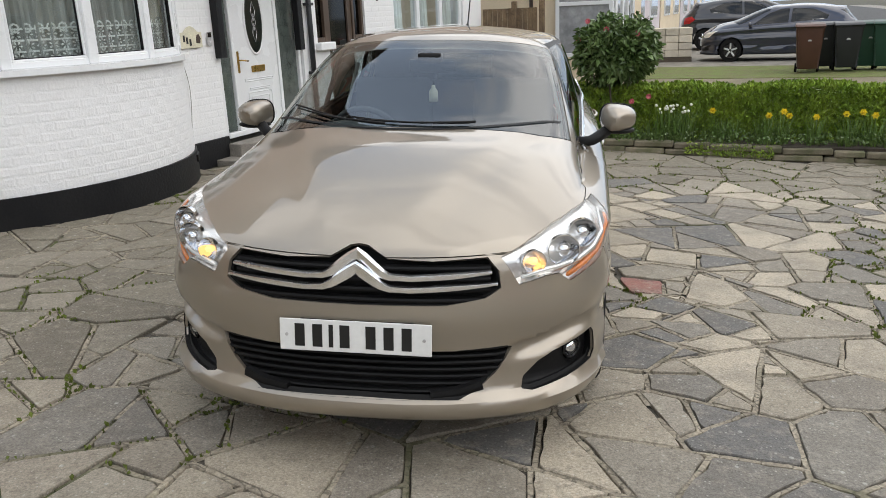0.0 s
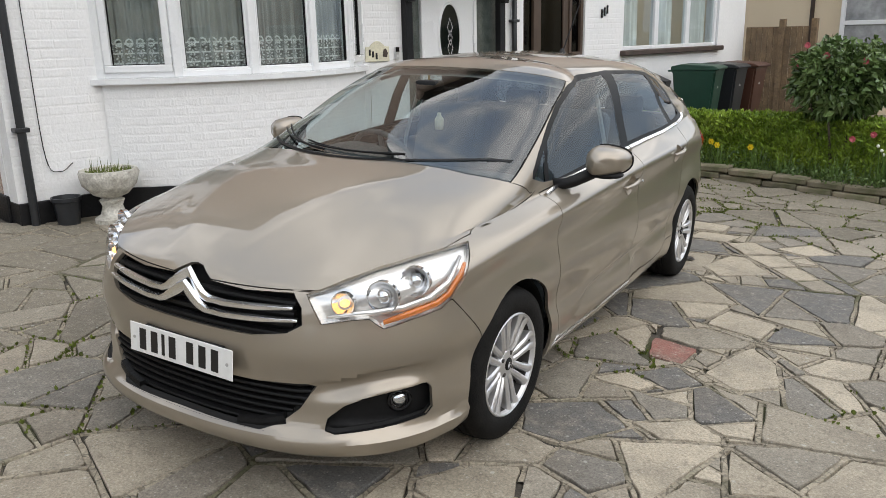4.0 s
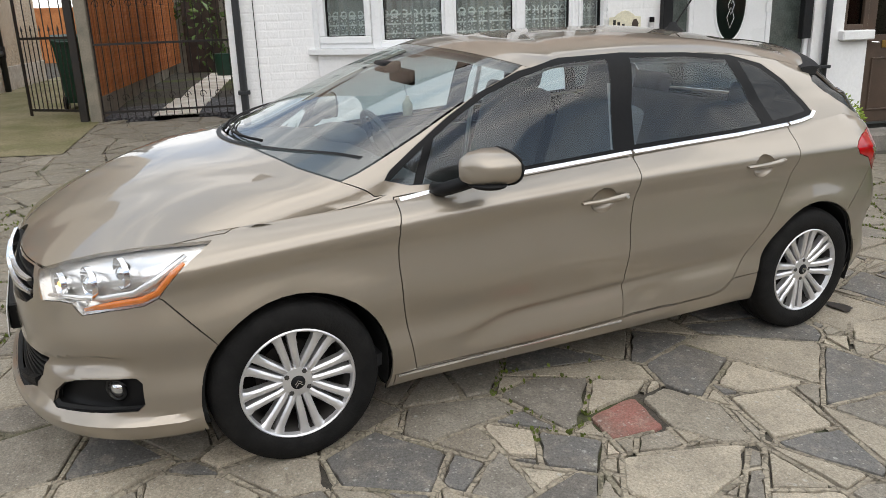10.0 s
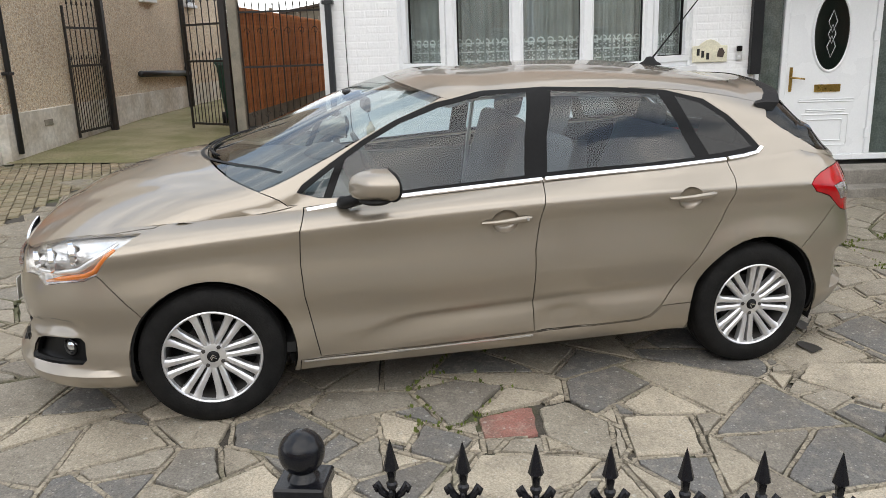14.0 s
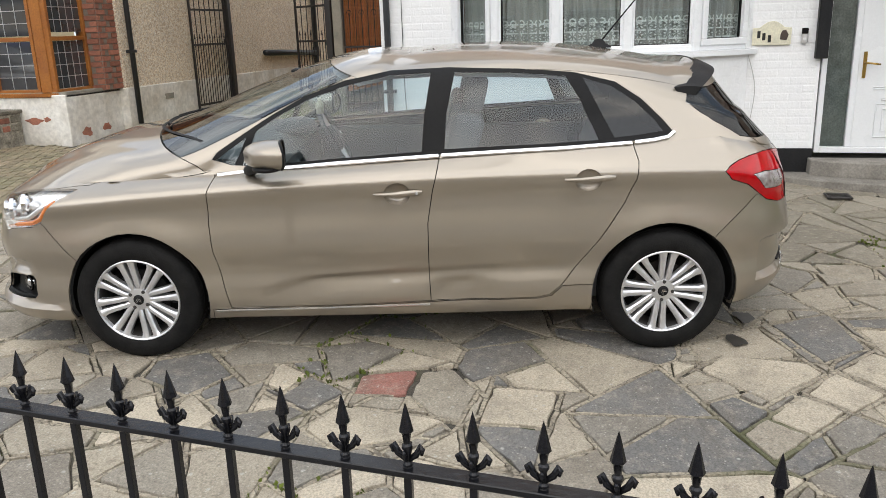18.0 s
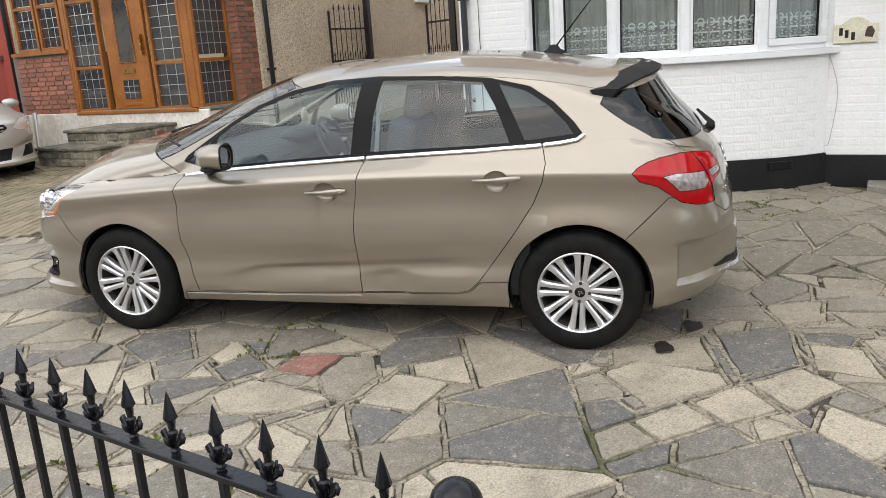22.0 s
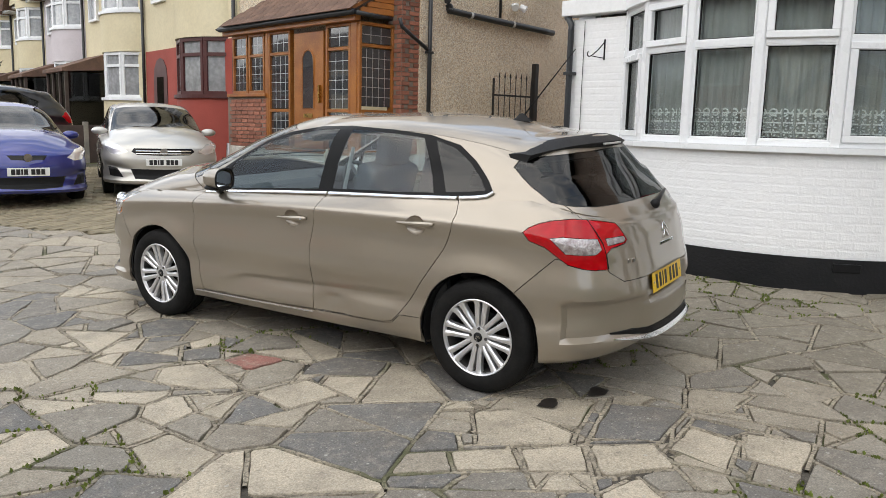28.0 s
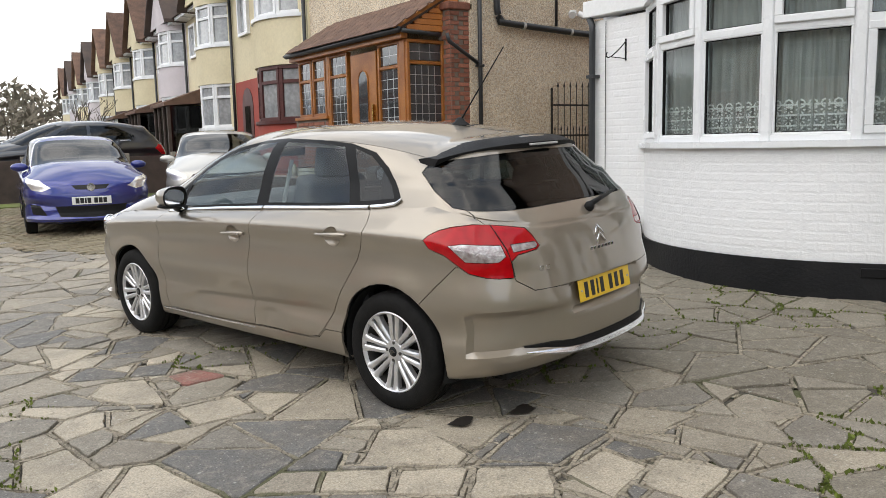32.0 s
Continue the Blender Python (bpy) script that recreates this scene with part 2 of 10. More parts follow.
M["brown_paint"] = mat("brown_paint", (0.085, 0.055, 0.038), 0.42, col2=(0.06, 0.04, 0.028), scale=4)
M["wet_brown"] = mat("dark_timber", (0.075, 0.05, 0.04), 0.7, col2=(0.045, 0.032, 0.026), scale=4)
M["brass"] = mat("brass", (0.55, 0.36, 0.11), 0.28, 1.0)
M["chrome"] = mat("chrome", (0.82, 0.83, 0.84), 0.06, 1.0, col2=(0.8, 0.8, 0.82), fine_amt=0.01, rough_var=0.02)
M["silver"] = mat("alloy_silver", (0.72, 0.72, 0.73), 0.32, 0.75, col2=(0.66, 0.66, 0.67), scale=8, fine_amt=0.03)
M["black_trim"] = mat("black_gloss_trim", (0.008, 0.008, 0.009), 0.18, spec=0.3, scale=5, fine_amt=0.05)
M["black_plastic"] = mat("black_grained_plastic", (0.009, 0.009, 0.0095), 0.5, spec=0.2, scale=7, fine_amt=0.15, bump=0.15, bump_scale=300)
M["grey_trim"] = mat("dark_grey_trim", (0.045, 0.042, 0.04), 0.45, scale=5)
M["rubber"] = mat("tyre_rubber", (0.008, 0.008, 0.008), 0.75, col2=(0.015, 0.0145, 0.014), scale=14, fine=80, bump=0.3, bump_scale=120, spec=0.14)
M["bright_trim"] = mat("bright_chrome_trim", (0.93, 0.94, 0.96), 0.24, 1.0, col2=(0.9, 0.91, 0.93), fine_amt=0.01)
M["pillar_black"] = mat("satin_black_pillar", (0.007, 0.007, 0.0075), 0.42, spec=0.16, scale=5)
M["spoiler_grey"] = mat("grained_grey_spoiler", (0.016, 0.016, 0.017), 0.6, spec=0.25, scale=9, fine=200, fine_amt=0.2, bump=0.15, bump_scale=300)
M["liner"] = mat("dark_gap", (0.006, 0.006, 0.006), 0.9)
M["car_glass"] = glass("tinted_car_glass", (0.70, 0.80, 0.83), 0.0, 1.72)
M["screen_glass"] = glass("curved_windscreen_glass", (0.72, 0.79, 0.78), 0.0, 2.4)
M["car_glass_dark"] = glass("dark_car_glass", (0.10, 0.115, 0.12), 0.0, 1.6)
M["dark_pane"] = glass("obscured_dark_glass", (0.10, 0.12, 0.11), 0.05, 1.5)
M["lens"] = glass("clear_lens", (0.95, 0.96, 0.97), 0.0, 1.5)
M["red_lens"] = mat("red_lamp_lens", (0.46, 0.004, 0.009), 0.08, col2=(0.34, 0.003, 0.006), scale=30, fine_amt=0.1, coat=0.25, spec=0.3)
M["amber"] = mat("amber_lens", (0.75, 0.20, 0.02), 0.12, coat=1.0)
M["lamp_warm"] = mat("lit_side_lamp", (0.9, 0.55, 0.2), 0.3, emit=((1.0, 0.50, 0.16), 1.5))
M["plate_white"] = mat("white_plate", (0.78, 0.78, 0.76), 0.35, scale=6, fine_amt=0.03, col2=(0.75, 0.75, 0.73))
M["plate_yellow"] = mat("yellow_plate", (0.80, 0.52, 0.02), 0.35, scale=6, fine_amt=0.03, col2=(0.76, 0.49, 0.02))
M["bars"] = mat("black_print", (0.01, 0.01, 0.01), 0.4)
M["seat"] = mat("grey_seat_cloth", (0.13, 0.13, 0.138), 0.9, fine=200, fine_amt=0.3)
M["dash"] = mat("dark_dashboard", (0.075, 0.078, 0.083), 0.5)
M["headlining"] = mat("grey_headlining", (0.48, 0.47, 0.45), 0.9)
M["lamp_silver"] = mat("bright_lamp_silver", (0.92, 0.90, 0.87), 0.20, 0.7, col2=(0.86, 0.84, 0.81), scale=20, fine_amt=0.04)
M["clear_lamp"] = mat("ribbed_clear_lamp", (0.55, 0.52, 0.52), 0.12, 0.5, col2=(0.30, 0.24, 0.24), scale=38, coat=1.0, bump=0.5, bump_scale=90)
M["soil"] = mat("dark_soil", (0.055, 0.042, 0.03), 0.95, col2=(0.03, 0.024, 0.018), scale=7, bump=0.8, bump_scale=40)
M["leaf_green"] = mat("hedge_leaf", (0.25, 0.34, 0.04), 0.45, col2=(0.14, 0.23, 0.025), scale=3, island=0.45, spec=0.4)
M["leaf_dark"] = mat("glossy_shrub_leaf", (0.13, 0.19, 0.065), 0.25, col2=(0.08, 0.135, 0.04), scale=3, island=0.4)
M["grass"] = mat("green_blade", (0.09, 0.17, 0.03), 0.5, col2=(0.10, 0.15, 0.03), scale=3, island=0.4)
M["moss"] = mat("moss", (0.13, 0.17, 0.02), 0.95, col2=(0.09, 0.11, 0.025), scale=8, bump=0.8, bump_scale=120, island=0.3)
M["yellow_petal"] = mat("daffodil_yellow", (0.85, 0.66, 0.03), 0.5, island=0.1)
M["white_petal"] = mat("white_petal", (0.8, 0.8, 0.68), 0.5, island=0.1)
M["pink_petal"] = mat("pink_petal", (0.62, 0.14, 0.17), 0.5, island=0.2)
M["bin_green"] = mat("green_bin_plastic", (0.012, 0.055, 0.035), 0.45, scale=4)
M["bin_black"] = mat("black_bin_plastic", (0.02, 0.022, 0.026), 0.45, scale=4)
M["bin_brown"] = mat("brown_bin_plastic", (0.085, 0.035, 0.022), 0.5, scale=4)
M["urn"] = mat("weathered_white_urn", (0.68, 0.66, 0.60), 0.8, col2=(0.36, 0.34, 0.29), scale=14, fine=60, fine_amt=0.2, bump=0.7, bump_scale=45)
M["bark"] = mat("bare_bark", (0.10, 0.08, 0.06), 0.9, fine=40, fine_amt=0.3, bump=0.5)
M["asphalt"] = mat("asphalt", (0.055, 0.055, 0.057), 0.9, col2=(0.07, 0.068, 0.066), scale=2, fine=120, fine_amt=0.3, bump=0.5, bump_scale=150)
M["slab"] = mat("pavement_slab", (0.26, 0.24, 0.21), 0.85, col2=(0.17, 0.16, 0.135), scale=3, fine=60, bump=0.3, rand=0.12)
M["kerb"] = mat("kerb_stone", (0.33, 0.32, 0.30), 0.85, scale=3, bump=0.4)
M["far_trees"] = mat("bare_far_wood", (0.20, 0.165, 0.125), 1.0, col2=(0.13, 0.12, 0.085), scale=0.4, fine=2.5, fine_amt=0.4, island=0.3)
M["grey_stone"] = mat("grey_stone", (0.26, 0.24, 0.21), 0.85, col2=(0.17, 0.155, 0.135), scale=6, fine=60, fine_amt=0.2, bump=0.5, rand=0.2)
M["tan_stone"] = mat("mossy_edging_stone", (0.24, 0.20, 0.145), 0.9, col2=(0.12, 0.12, 0.065), scale=6, bump=0.5, rand=0.25)
M["beige_pallet"] = mat("wrapped_paving_blocks", (0.62, 0.56, 0.46), 0.6, scale=5, rand=0.15)
M["cable"] = mat("grey_cable", (0.5, 0.49, 0.47), 0.5)
M["ivory"] = mat("ivory_plaque", (0.74, 0.70, 0.54), 0.45, scale=7)
M["lawn"] = mat("rough_lawn", (0.14, 0.19, 0.04), 0.95, col2=(0.15, 0.14, 0.06), scale=3, fine=60, fine_amt=0.35, bump=0.8)


def car_paint(name, base, flake):
    """Metallic paint: a base with fine flake, under clear coat."""
    m = bpy.data.materials.new(name)
    m.use_nodes = True
    n, l = m.node_tree.nodes, m.node_tree.links
    b = n["Principled BSDF"]
    tc = n.new("ShaderNodeTexCoord")
    fl = n.new("ShaderNodeTexNoise")
    fl.inputs["Scale"].default_value = 900
    l.new(tc.outputs["Object"], fl.inputs["Vector"])
    dirt = n.new("ShaderNodeTexNoise")
    dirt.inputs["Scale"].default_value = 3.5
    dirt.inputs["Detail"].default_value = 7
    l.new(tc.outputs["Object"], dirt.inputs["Vector"])
    mx = n.new("ShaderNodeMixRGB")
    mx.inputs[1].default_value = (*base, 1)
    mx.inputs[2].default_value = (*flake, 1)
    l.new(fl.outputs["Fac"], mx.inputs[0])
    l.new(mx.outputs[0], b.inputs["Base Color"])
    rr = n.new("ShaderNodeMapRange")
    rr.inputs["From Min"].default_value, rr.inputs["From Max"].default_value = 0.35, 0.7
    rr.inputs["To Min"].default_value, rr.inputs["To Max"].default_value = 0.42, 0.47
    l.new(dirt.outputs["Fac"], rr.inputs["Value"])
    l.new(rr.outputs[0], b.inputs["Roughness"])
    b.inputs["Metallic"].default_value = 0.68
    b.inputs["Coat IOR"].default_value = 1.72
    b.inputs["Coat Weight"].default_value = 1.0
    cr = n.new("ShaderNodeMapRange")
    cr.inputs["From Min"].default_value, cr.inputs["From Max"].default_value = 0.4, 0.75
    cr.inputs["To Min"].default_value, cr.inputs["To Max"].default_value = 0.012, 0.026
    l.new(dirt.outputs["Fac"], cr.inputs["Value"])
    l.new(cr.outputs[0], b.inputs["Coat Roughness"])
    return m


M["paint"] = car_paint("bronze_beige_metallic", (0.29, 0.250, 0.197), (0.355, 0.308, 0.247))
M["paint_blue"] = car_paint("dark_blue_metallic", (0.012, 0.018, 0.16), (0.02, 0.03, 0.22))
M["paint_silver"] = car_paint("silver_metallic", (0.46, 0.44, 0.40), (0.54, 0.52, 0.48))
M["paint_black"] = car_paint("black_metallic", (0.012, 0.013, 0.018), (0.02, 0.02, 0.026))
M["paint_grey"] = car_paint("dark_navy_metallic", (0.010, 0.014, 0.032), (0.018, 0.024, 0.05))


# ---------- building tools ----------
def part(name, bm, material, parent=None, label="", smooth=False, auto=None):
    """Links a bmesh as one mesh object, under a thing or a part if parent is given."""
    me = bpy.data.meshes.new(name)
    if smooth:
        for f in bm.faces:
            f.smooth = True
    bm.to_mesh(me)
    bm.free()
    me.materials.append(material)
    if smooth and auto:
        me.set_sharp_from_angle(angle=radians(auto))
    ob = new(name, me)
    if parent is not None:
        ob.parent = parent
    if label:
        ob["label"] = label
    return ob


def thing(name, m=None, label="", category="", group="", kind=""):
    """An empty at a thing's base, which parents its parts."""
    ob = new(name)
    ob.empty_display_size = 0.1
    if m is not None:
        ob.matrix_world = m
    return tagged(ob, label, category, group, kind)


def xf(bm, verts, m):
    bmesh.ops.transform(bm, matrix=m, verts=verts)


def box(x0, y0, z0, x1, y1, z1, bev=0.0, seg=1, bm=None, m=None):
    bm = bm or bmesh.new()
    r = bmesh.ops.create_cube(bm, size=1.0)
    vs = r["verts"]
    for v in vs:
        v.co = Vector((x0 + (v.co.x + 0.5) * (x1 - x0), y0 + (v.co.y + 0.5) * (y1 - y0), z0 + (v.co.z + 0.5) * (z1 - z0)))
    if bev:
        es = list({e for v in vs for e in v.link_edges})
        out = bmesh.ops.bevel(bm, geom=es, offset=bev, segments=seg, affect="EDGES", profile=0.6)
        vs = list({v for f in out["faces"] for v in f.verts} | {v for v in vs if v.is_valid})
    if m is not None:
        xf(bm, vs, m)
    return bm


def cyl(r, p, q, seg=16, r2=None, bm=None, caps=True):
    """A cylinder or cone from p to q."""
    bm = bm or bmesh.new()
    p, q = Vector(p), Vector(q)
    d = q - p
    out = bmesh.ops.create_cone(bm, segments=seg, radius1=r, radius2=r if r2 is None else r2, depth=d.length, cap_ends=caps)
    rot = d.to_track_quat("Z", "Y").to_matrix().to_4x4()
    xf(bm, out["verts"], Matrix.Translation((p + q) / 2) @ rot)
    return bm


def ball(r, c, seg=16, bm=None, sc=(1, 1, 1)):
    bm = bm or bmesh.new()
    out = bmesh.ops.create_uvsphere(bm, u_segments=seg, v_segments=max(6, seg // 2), radius=r)
    xf(bm, out["verts"], Matrix.Translation(c) @ Matrix.Diagonal((*sc, 1)))
    return bm


def prism(poly, a, b, axis="z", bm=None, bev=0.0):
    """Extrudes a polygon of (h, v) between a and b along an axis: x uses (y, z), y uses (x, z), z uses (x, y)."""
    bm = bm or bmesh.new()
    put = {"x": lambda h, v, d: (d, h, v), "y": lambda h, v, d: (h, d, v), "z": lambda h, v, d: (h, v, d)}[axis]
    lo = [bm.verts.new(put(h, v, a)) for h, v in poly]
    hi = [bm.verts.new(put(h, v, b)) for h, v in poly]
    n = len(poly)
    fs = [bm.faces.new(lo[::-1]), bm.faces.new(hi)]
    for i in range(n):
        fs.append(bm.faces.new((lo[i], lo[(i + 1) % n], hi[(i + 1) % n], hi[i])))
    bmesh.ops.recalc_face_normals(bm, faces=fs)
    if bev:
        bmesh.ops.bevel(bm, geom=list({e for f in fs for e in f.edges}), offset=bev, segments=1, affect="EDGES")
    return bm


def revolve(profile, seg=32, bm=None, m=None):
    """Turns a profile of (r, z) round the z axis."""
    bm = bm or bmesh.new()
    rings = []
    for r, z in profile:
        rings.append([bm.verts.new((r * math.cos(2 * math.pi * k / seg), r * math.sin(2 * math.pi * k / seg), z)) for k in range(seg)] if r > 1e-6 else [bm.verts.new((0, 0, z))])
    for a, b in zip(rings, rings[1:]):
        for k in range(seg):
            k2 = (k + 1) % seg
            if len(a) == 1 and len(b) > 1:
                bm.faces.new((a[0], b[k2], b[k]))
            elif len(b) == 1 and len(a) > 1:
                bm.faces.new((a[k], a[k2], b[0]))
            elif len(a) > 1:
                bm.faces.new((a[k], a[k2], b[k2], b[k]))
    bmesh.ops.recalc_face_normals(bm, faces=bm.faces)
    if m is not None:
        xf(bm, bm.verts, m)
    return bm


def tube(points, r, seg=8, bm=None, closed=False):
    """A round bar along a list of points."""
    bm = bm or bmesh.new()
    pts = [Vector(p) for p in points]
    n = len(pts)
    rings = []
    up = Vector((0, 0, 1))
    for i, p in enumerate(pts):
        d = (pts[(i + 1) % n] - pts[i - 1]) if closed else (pts[min(i + 1, n - 1)] - pts[max(i - 1, 0)])
        d.normalize()
        side = d.cross(up if abs(d.z) < 0.95 else Vector((1, 0, 0))).normalized()
        up2 = side.cross(d)
        rr = r[i] if isinstance(r, (list, tuple)) else r
        rings.append([bm.verts.new(p + side * rr * math.cos(2 * math.pi * k / seg) + up2 * rr * math.sin(2 * math.pi * k / seg)) for k in range(seg)])
    for i in range(n if closed else n - 1):
        a, b = rings[i], rings[(i + 1) % n]
        for k in range(seg):
            bm.faces.new((a[k], a[(k + 1) % seg], b[(k + 1) % seg], b[k]))
    if not closed:
        bm.faces.new(rings[0][::-1])
        bm.faces.new(rings[-1])
    bmesh.ops.recalc_face_normals(bm, faces=bm.faces)
    return bm


def smoothstep(a, b, x):
    t = max(0.0, min(1.0, (x - a) / (b - a)))
    return t * t * (3 - 2 * t)


def spline(pts, n):
    """A smooth line of n points a span through points of any size."""
    pts = [Vector(p) for p in pts]
    out = []
    for i in range(len(pts) - 1):
        p0, p1, p2, p3 = pts[max(i - 1, 0)], pts[i], pts[i + 1], pts[min(i + 2, len(pts) - 1)]
        for k in range(n):
            t = k / n
            out.append(0.5 * ((2 * p1) + (p2 - p0) * t + (2 * p0 - 5 * p1 + 4 * p2 - p3) * t * t + (3 * p1 - p0 - 3 * p2 + p3) * t ** 3))
    out.append(pts[-1])
    return out


def ground_z(x, y):
    """The drive falls a little towards the street."""
    return 0.0729 - 0.0332 * x - 0.0206 * y


# ---------- the hatchback ----------
CAR = Matrix(((0.23778, 0.97075, 0.03317, -1.5190), (-0.97124, 0.23720, 0.02058, 3.0487), (0.01211, -0.03712, 0.99924, 0.0605), (0, 0, 0, 1)))


def car_row(x_front, z_front, w, zs_f, zs_r, x_rear, z_rear, xa=0.25, xb=-2.85, nf=2.5, nr=2.6, bump=0.0, bow=0.03, nu=(20, 56, 20), zpow=1.0):
    """One level line round half of a car, from the nose's middle along the left side to the tail's middle."""
    pts = []
    def wide(x):
        return w * (1 - bow * ((x - (xa + xb) / 2) / ((xa - xb) / 2)) ** 2)
    for k in range(nu[0]):
        a = math.pi / 2 * k / nu[0]
        c, s = math.cos(a) ** (2 / nf), math.sin(a) ** (2 / nf)
        pts.append(Vector((xa + (x_front - xa) * c, wide(xa) * s, zs_f + (z_front - zs_f) * math.cos(a) ** zpow)))
    for k in range(nu[1]):
        s = k / nu[1]
        x = xa + (xb - xa) * s
        pts.append(Vector((x, wide(x), zs_f + (zs_r - zs_f) * s + bump * 4 * s * (1 - s))))
    for k in range(nu[2] + 1):
        a = math.pi / 2 * k / nu[2]
        s, c = max(0.0, math.sin(a)) ** (2 / nr), max(0.0, math.cos(a)) ** (2 / nr)
        pts.append(Vector((xb + (x_rear - xb) * s, wide(xb) * c, zs_r + (z_rear - zs_r) * max(0.0, math.sin(a)) ** zpow)))
    pts[-1].y = 0.0
    return pts


def loft(rows, sub):
    """A half shell through level lines: smooth from line to line, with sub[i] steps between lines i and i + 1."""
    lines, keys = [], []
    for i in range(len(rows) - 1):
        for k in range(sub[i]):
            t = k / sub[i]
            line = []
            for j in range(len(rows[0])):
                p1, p2 = rows[i][j], rows[i + 1][j]
                p0, p3 = rows[max(i - 1, 0)][j], rows[min(i + 2, len(rows) - 1)][j]
                d = max((p2 - p1).length, 1e-5)
                d0, d3 = max((p1 - p0).length, 1e-5), max((p3 - p2).length, 1e-5)
                m1 = ((p2 - p1) / d + (p1 - p0) / d0) / 2 * d if i > 0 else p2 - p1
                m2 = ((p3 - p2) / d3 + (p2 - p1) / d) / 2 * d if i + 2 < len(rows) else p2 - p1
                h1, h2 = 2 * t ** 3 - 3 * t * t + 1, t ** 3 - 2 * t * t + t
                h3, h4 = -2 * t ** 3 + 3 * t * t, t ** 3 - t * t
                line.append(p1 * h1 + m1 * h2 + p2 * h3 + m2 * h4)
            lines.append(line)
            keys.append(i + t)
    lines.append(rows[-1])
    keys.append(len(rows) - 1)
    return lines, keys


def inside(poly, h, v):
    hit = False
    n = len(poly)
    for i in range(n):
        (x0, y0), (x1, y1) = poly[i], poly[(i + 1) % n]
        if (y0 > v) != (y1 > v) and h < x0 + (v - y0) * (x1 - x0) / (y1 - y0):
            hit = not hit
    return hit


def stamp(bm, poly, angle, keep, tag, layer, only=None):
    """Cuts the outline poly, seen along the level direction at angle (0: from ahead, 90: from the left), into the shell's faces that keep()
    allows, and marks the faces inside with tag."""
    a = radians(angle)
    ax = Vector((-math.sin(a), math.cos(a), 0))
    def flat(co):
        return co.dot(ax), co.z
    hs, vs = [p[0] for p in poly], [p[1] for p in poly]
    lo, hi = (min(hs) - 0.02, min(vs) - 0.02), (max(hs) + 0.02, max(vs) + 0.02)
    def near():
        out = []
        for f in bm.faces:
            c = f.calc_center_median()
            if keep(c) and (only is None or f[layer] in only):
                h, v = flat(c)
                if lo[0] - 0.1 < h < hi[0] + 0.1 and lo[1] - 0.1 < v < hi[1] + 0.1:
                    out.append(f)
        return out
    n = len(poly)
    for i in range(n):
        p, q = poly[i], poly[(i + 1) % n]
        cut = []
        x0, x1, y0, y1 = min(p[0], q[0]) - 1e-4, max(p[0], q[0]) + 1e-4, min(p[1], q[1]) - 1e-4, max(p[1], q[1]) + 1e-4
        for f in near():
            fl = [flat(vv.co) for vv in f.verts]
            if max(c[0] for c in fl) >= x0 and min(c[0] for c in fl) <= x1 and max(c[1] for c in fl) >= y0 and min(c[1] for c in fl) <= y1:
                cut.append(f)
        if not cut:
            continue
        along = ax * (q[0] - p[0]) + Vector((0, 0, q[1] - p[1]))
        view = Vector((math.cos(a), math.sin(a), 0))
        nor = along.cross(view)
        if nor.length < 1e-9:
            continue
        geom = list({*cut, *(e for f in cut for e in f.edges), *(v for f in cut for v in f.verts)})
        bmesh.ops.bisect_plane(bm, geom=geom, plane_co=ax * p[0] + Vector((0, 0, p[1])), plane_no=nor.normalized(), dist=2e-4)
    for f in near():
        if inside(poly, *flat(f.calc_center_median())):
            f[layer] = tag


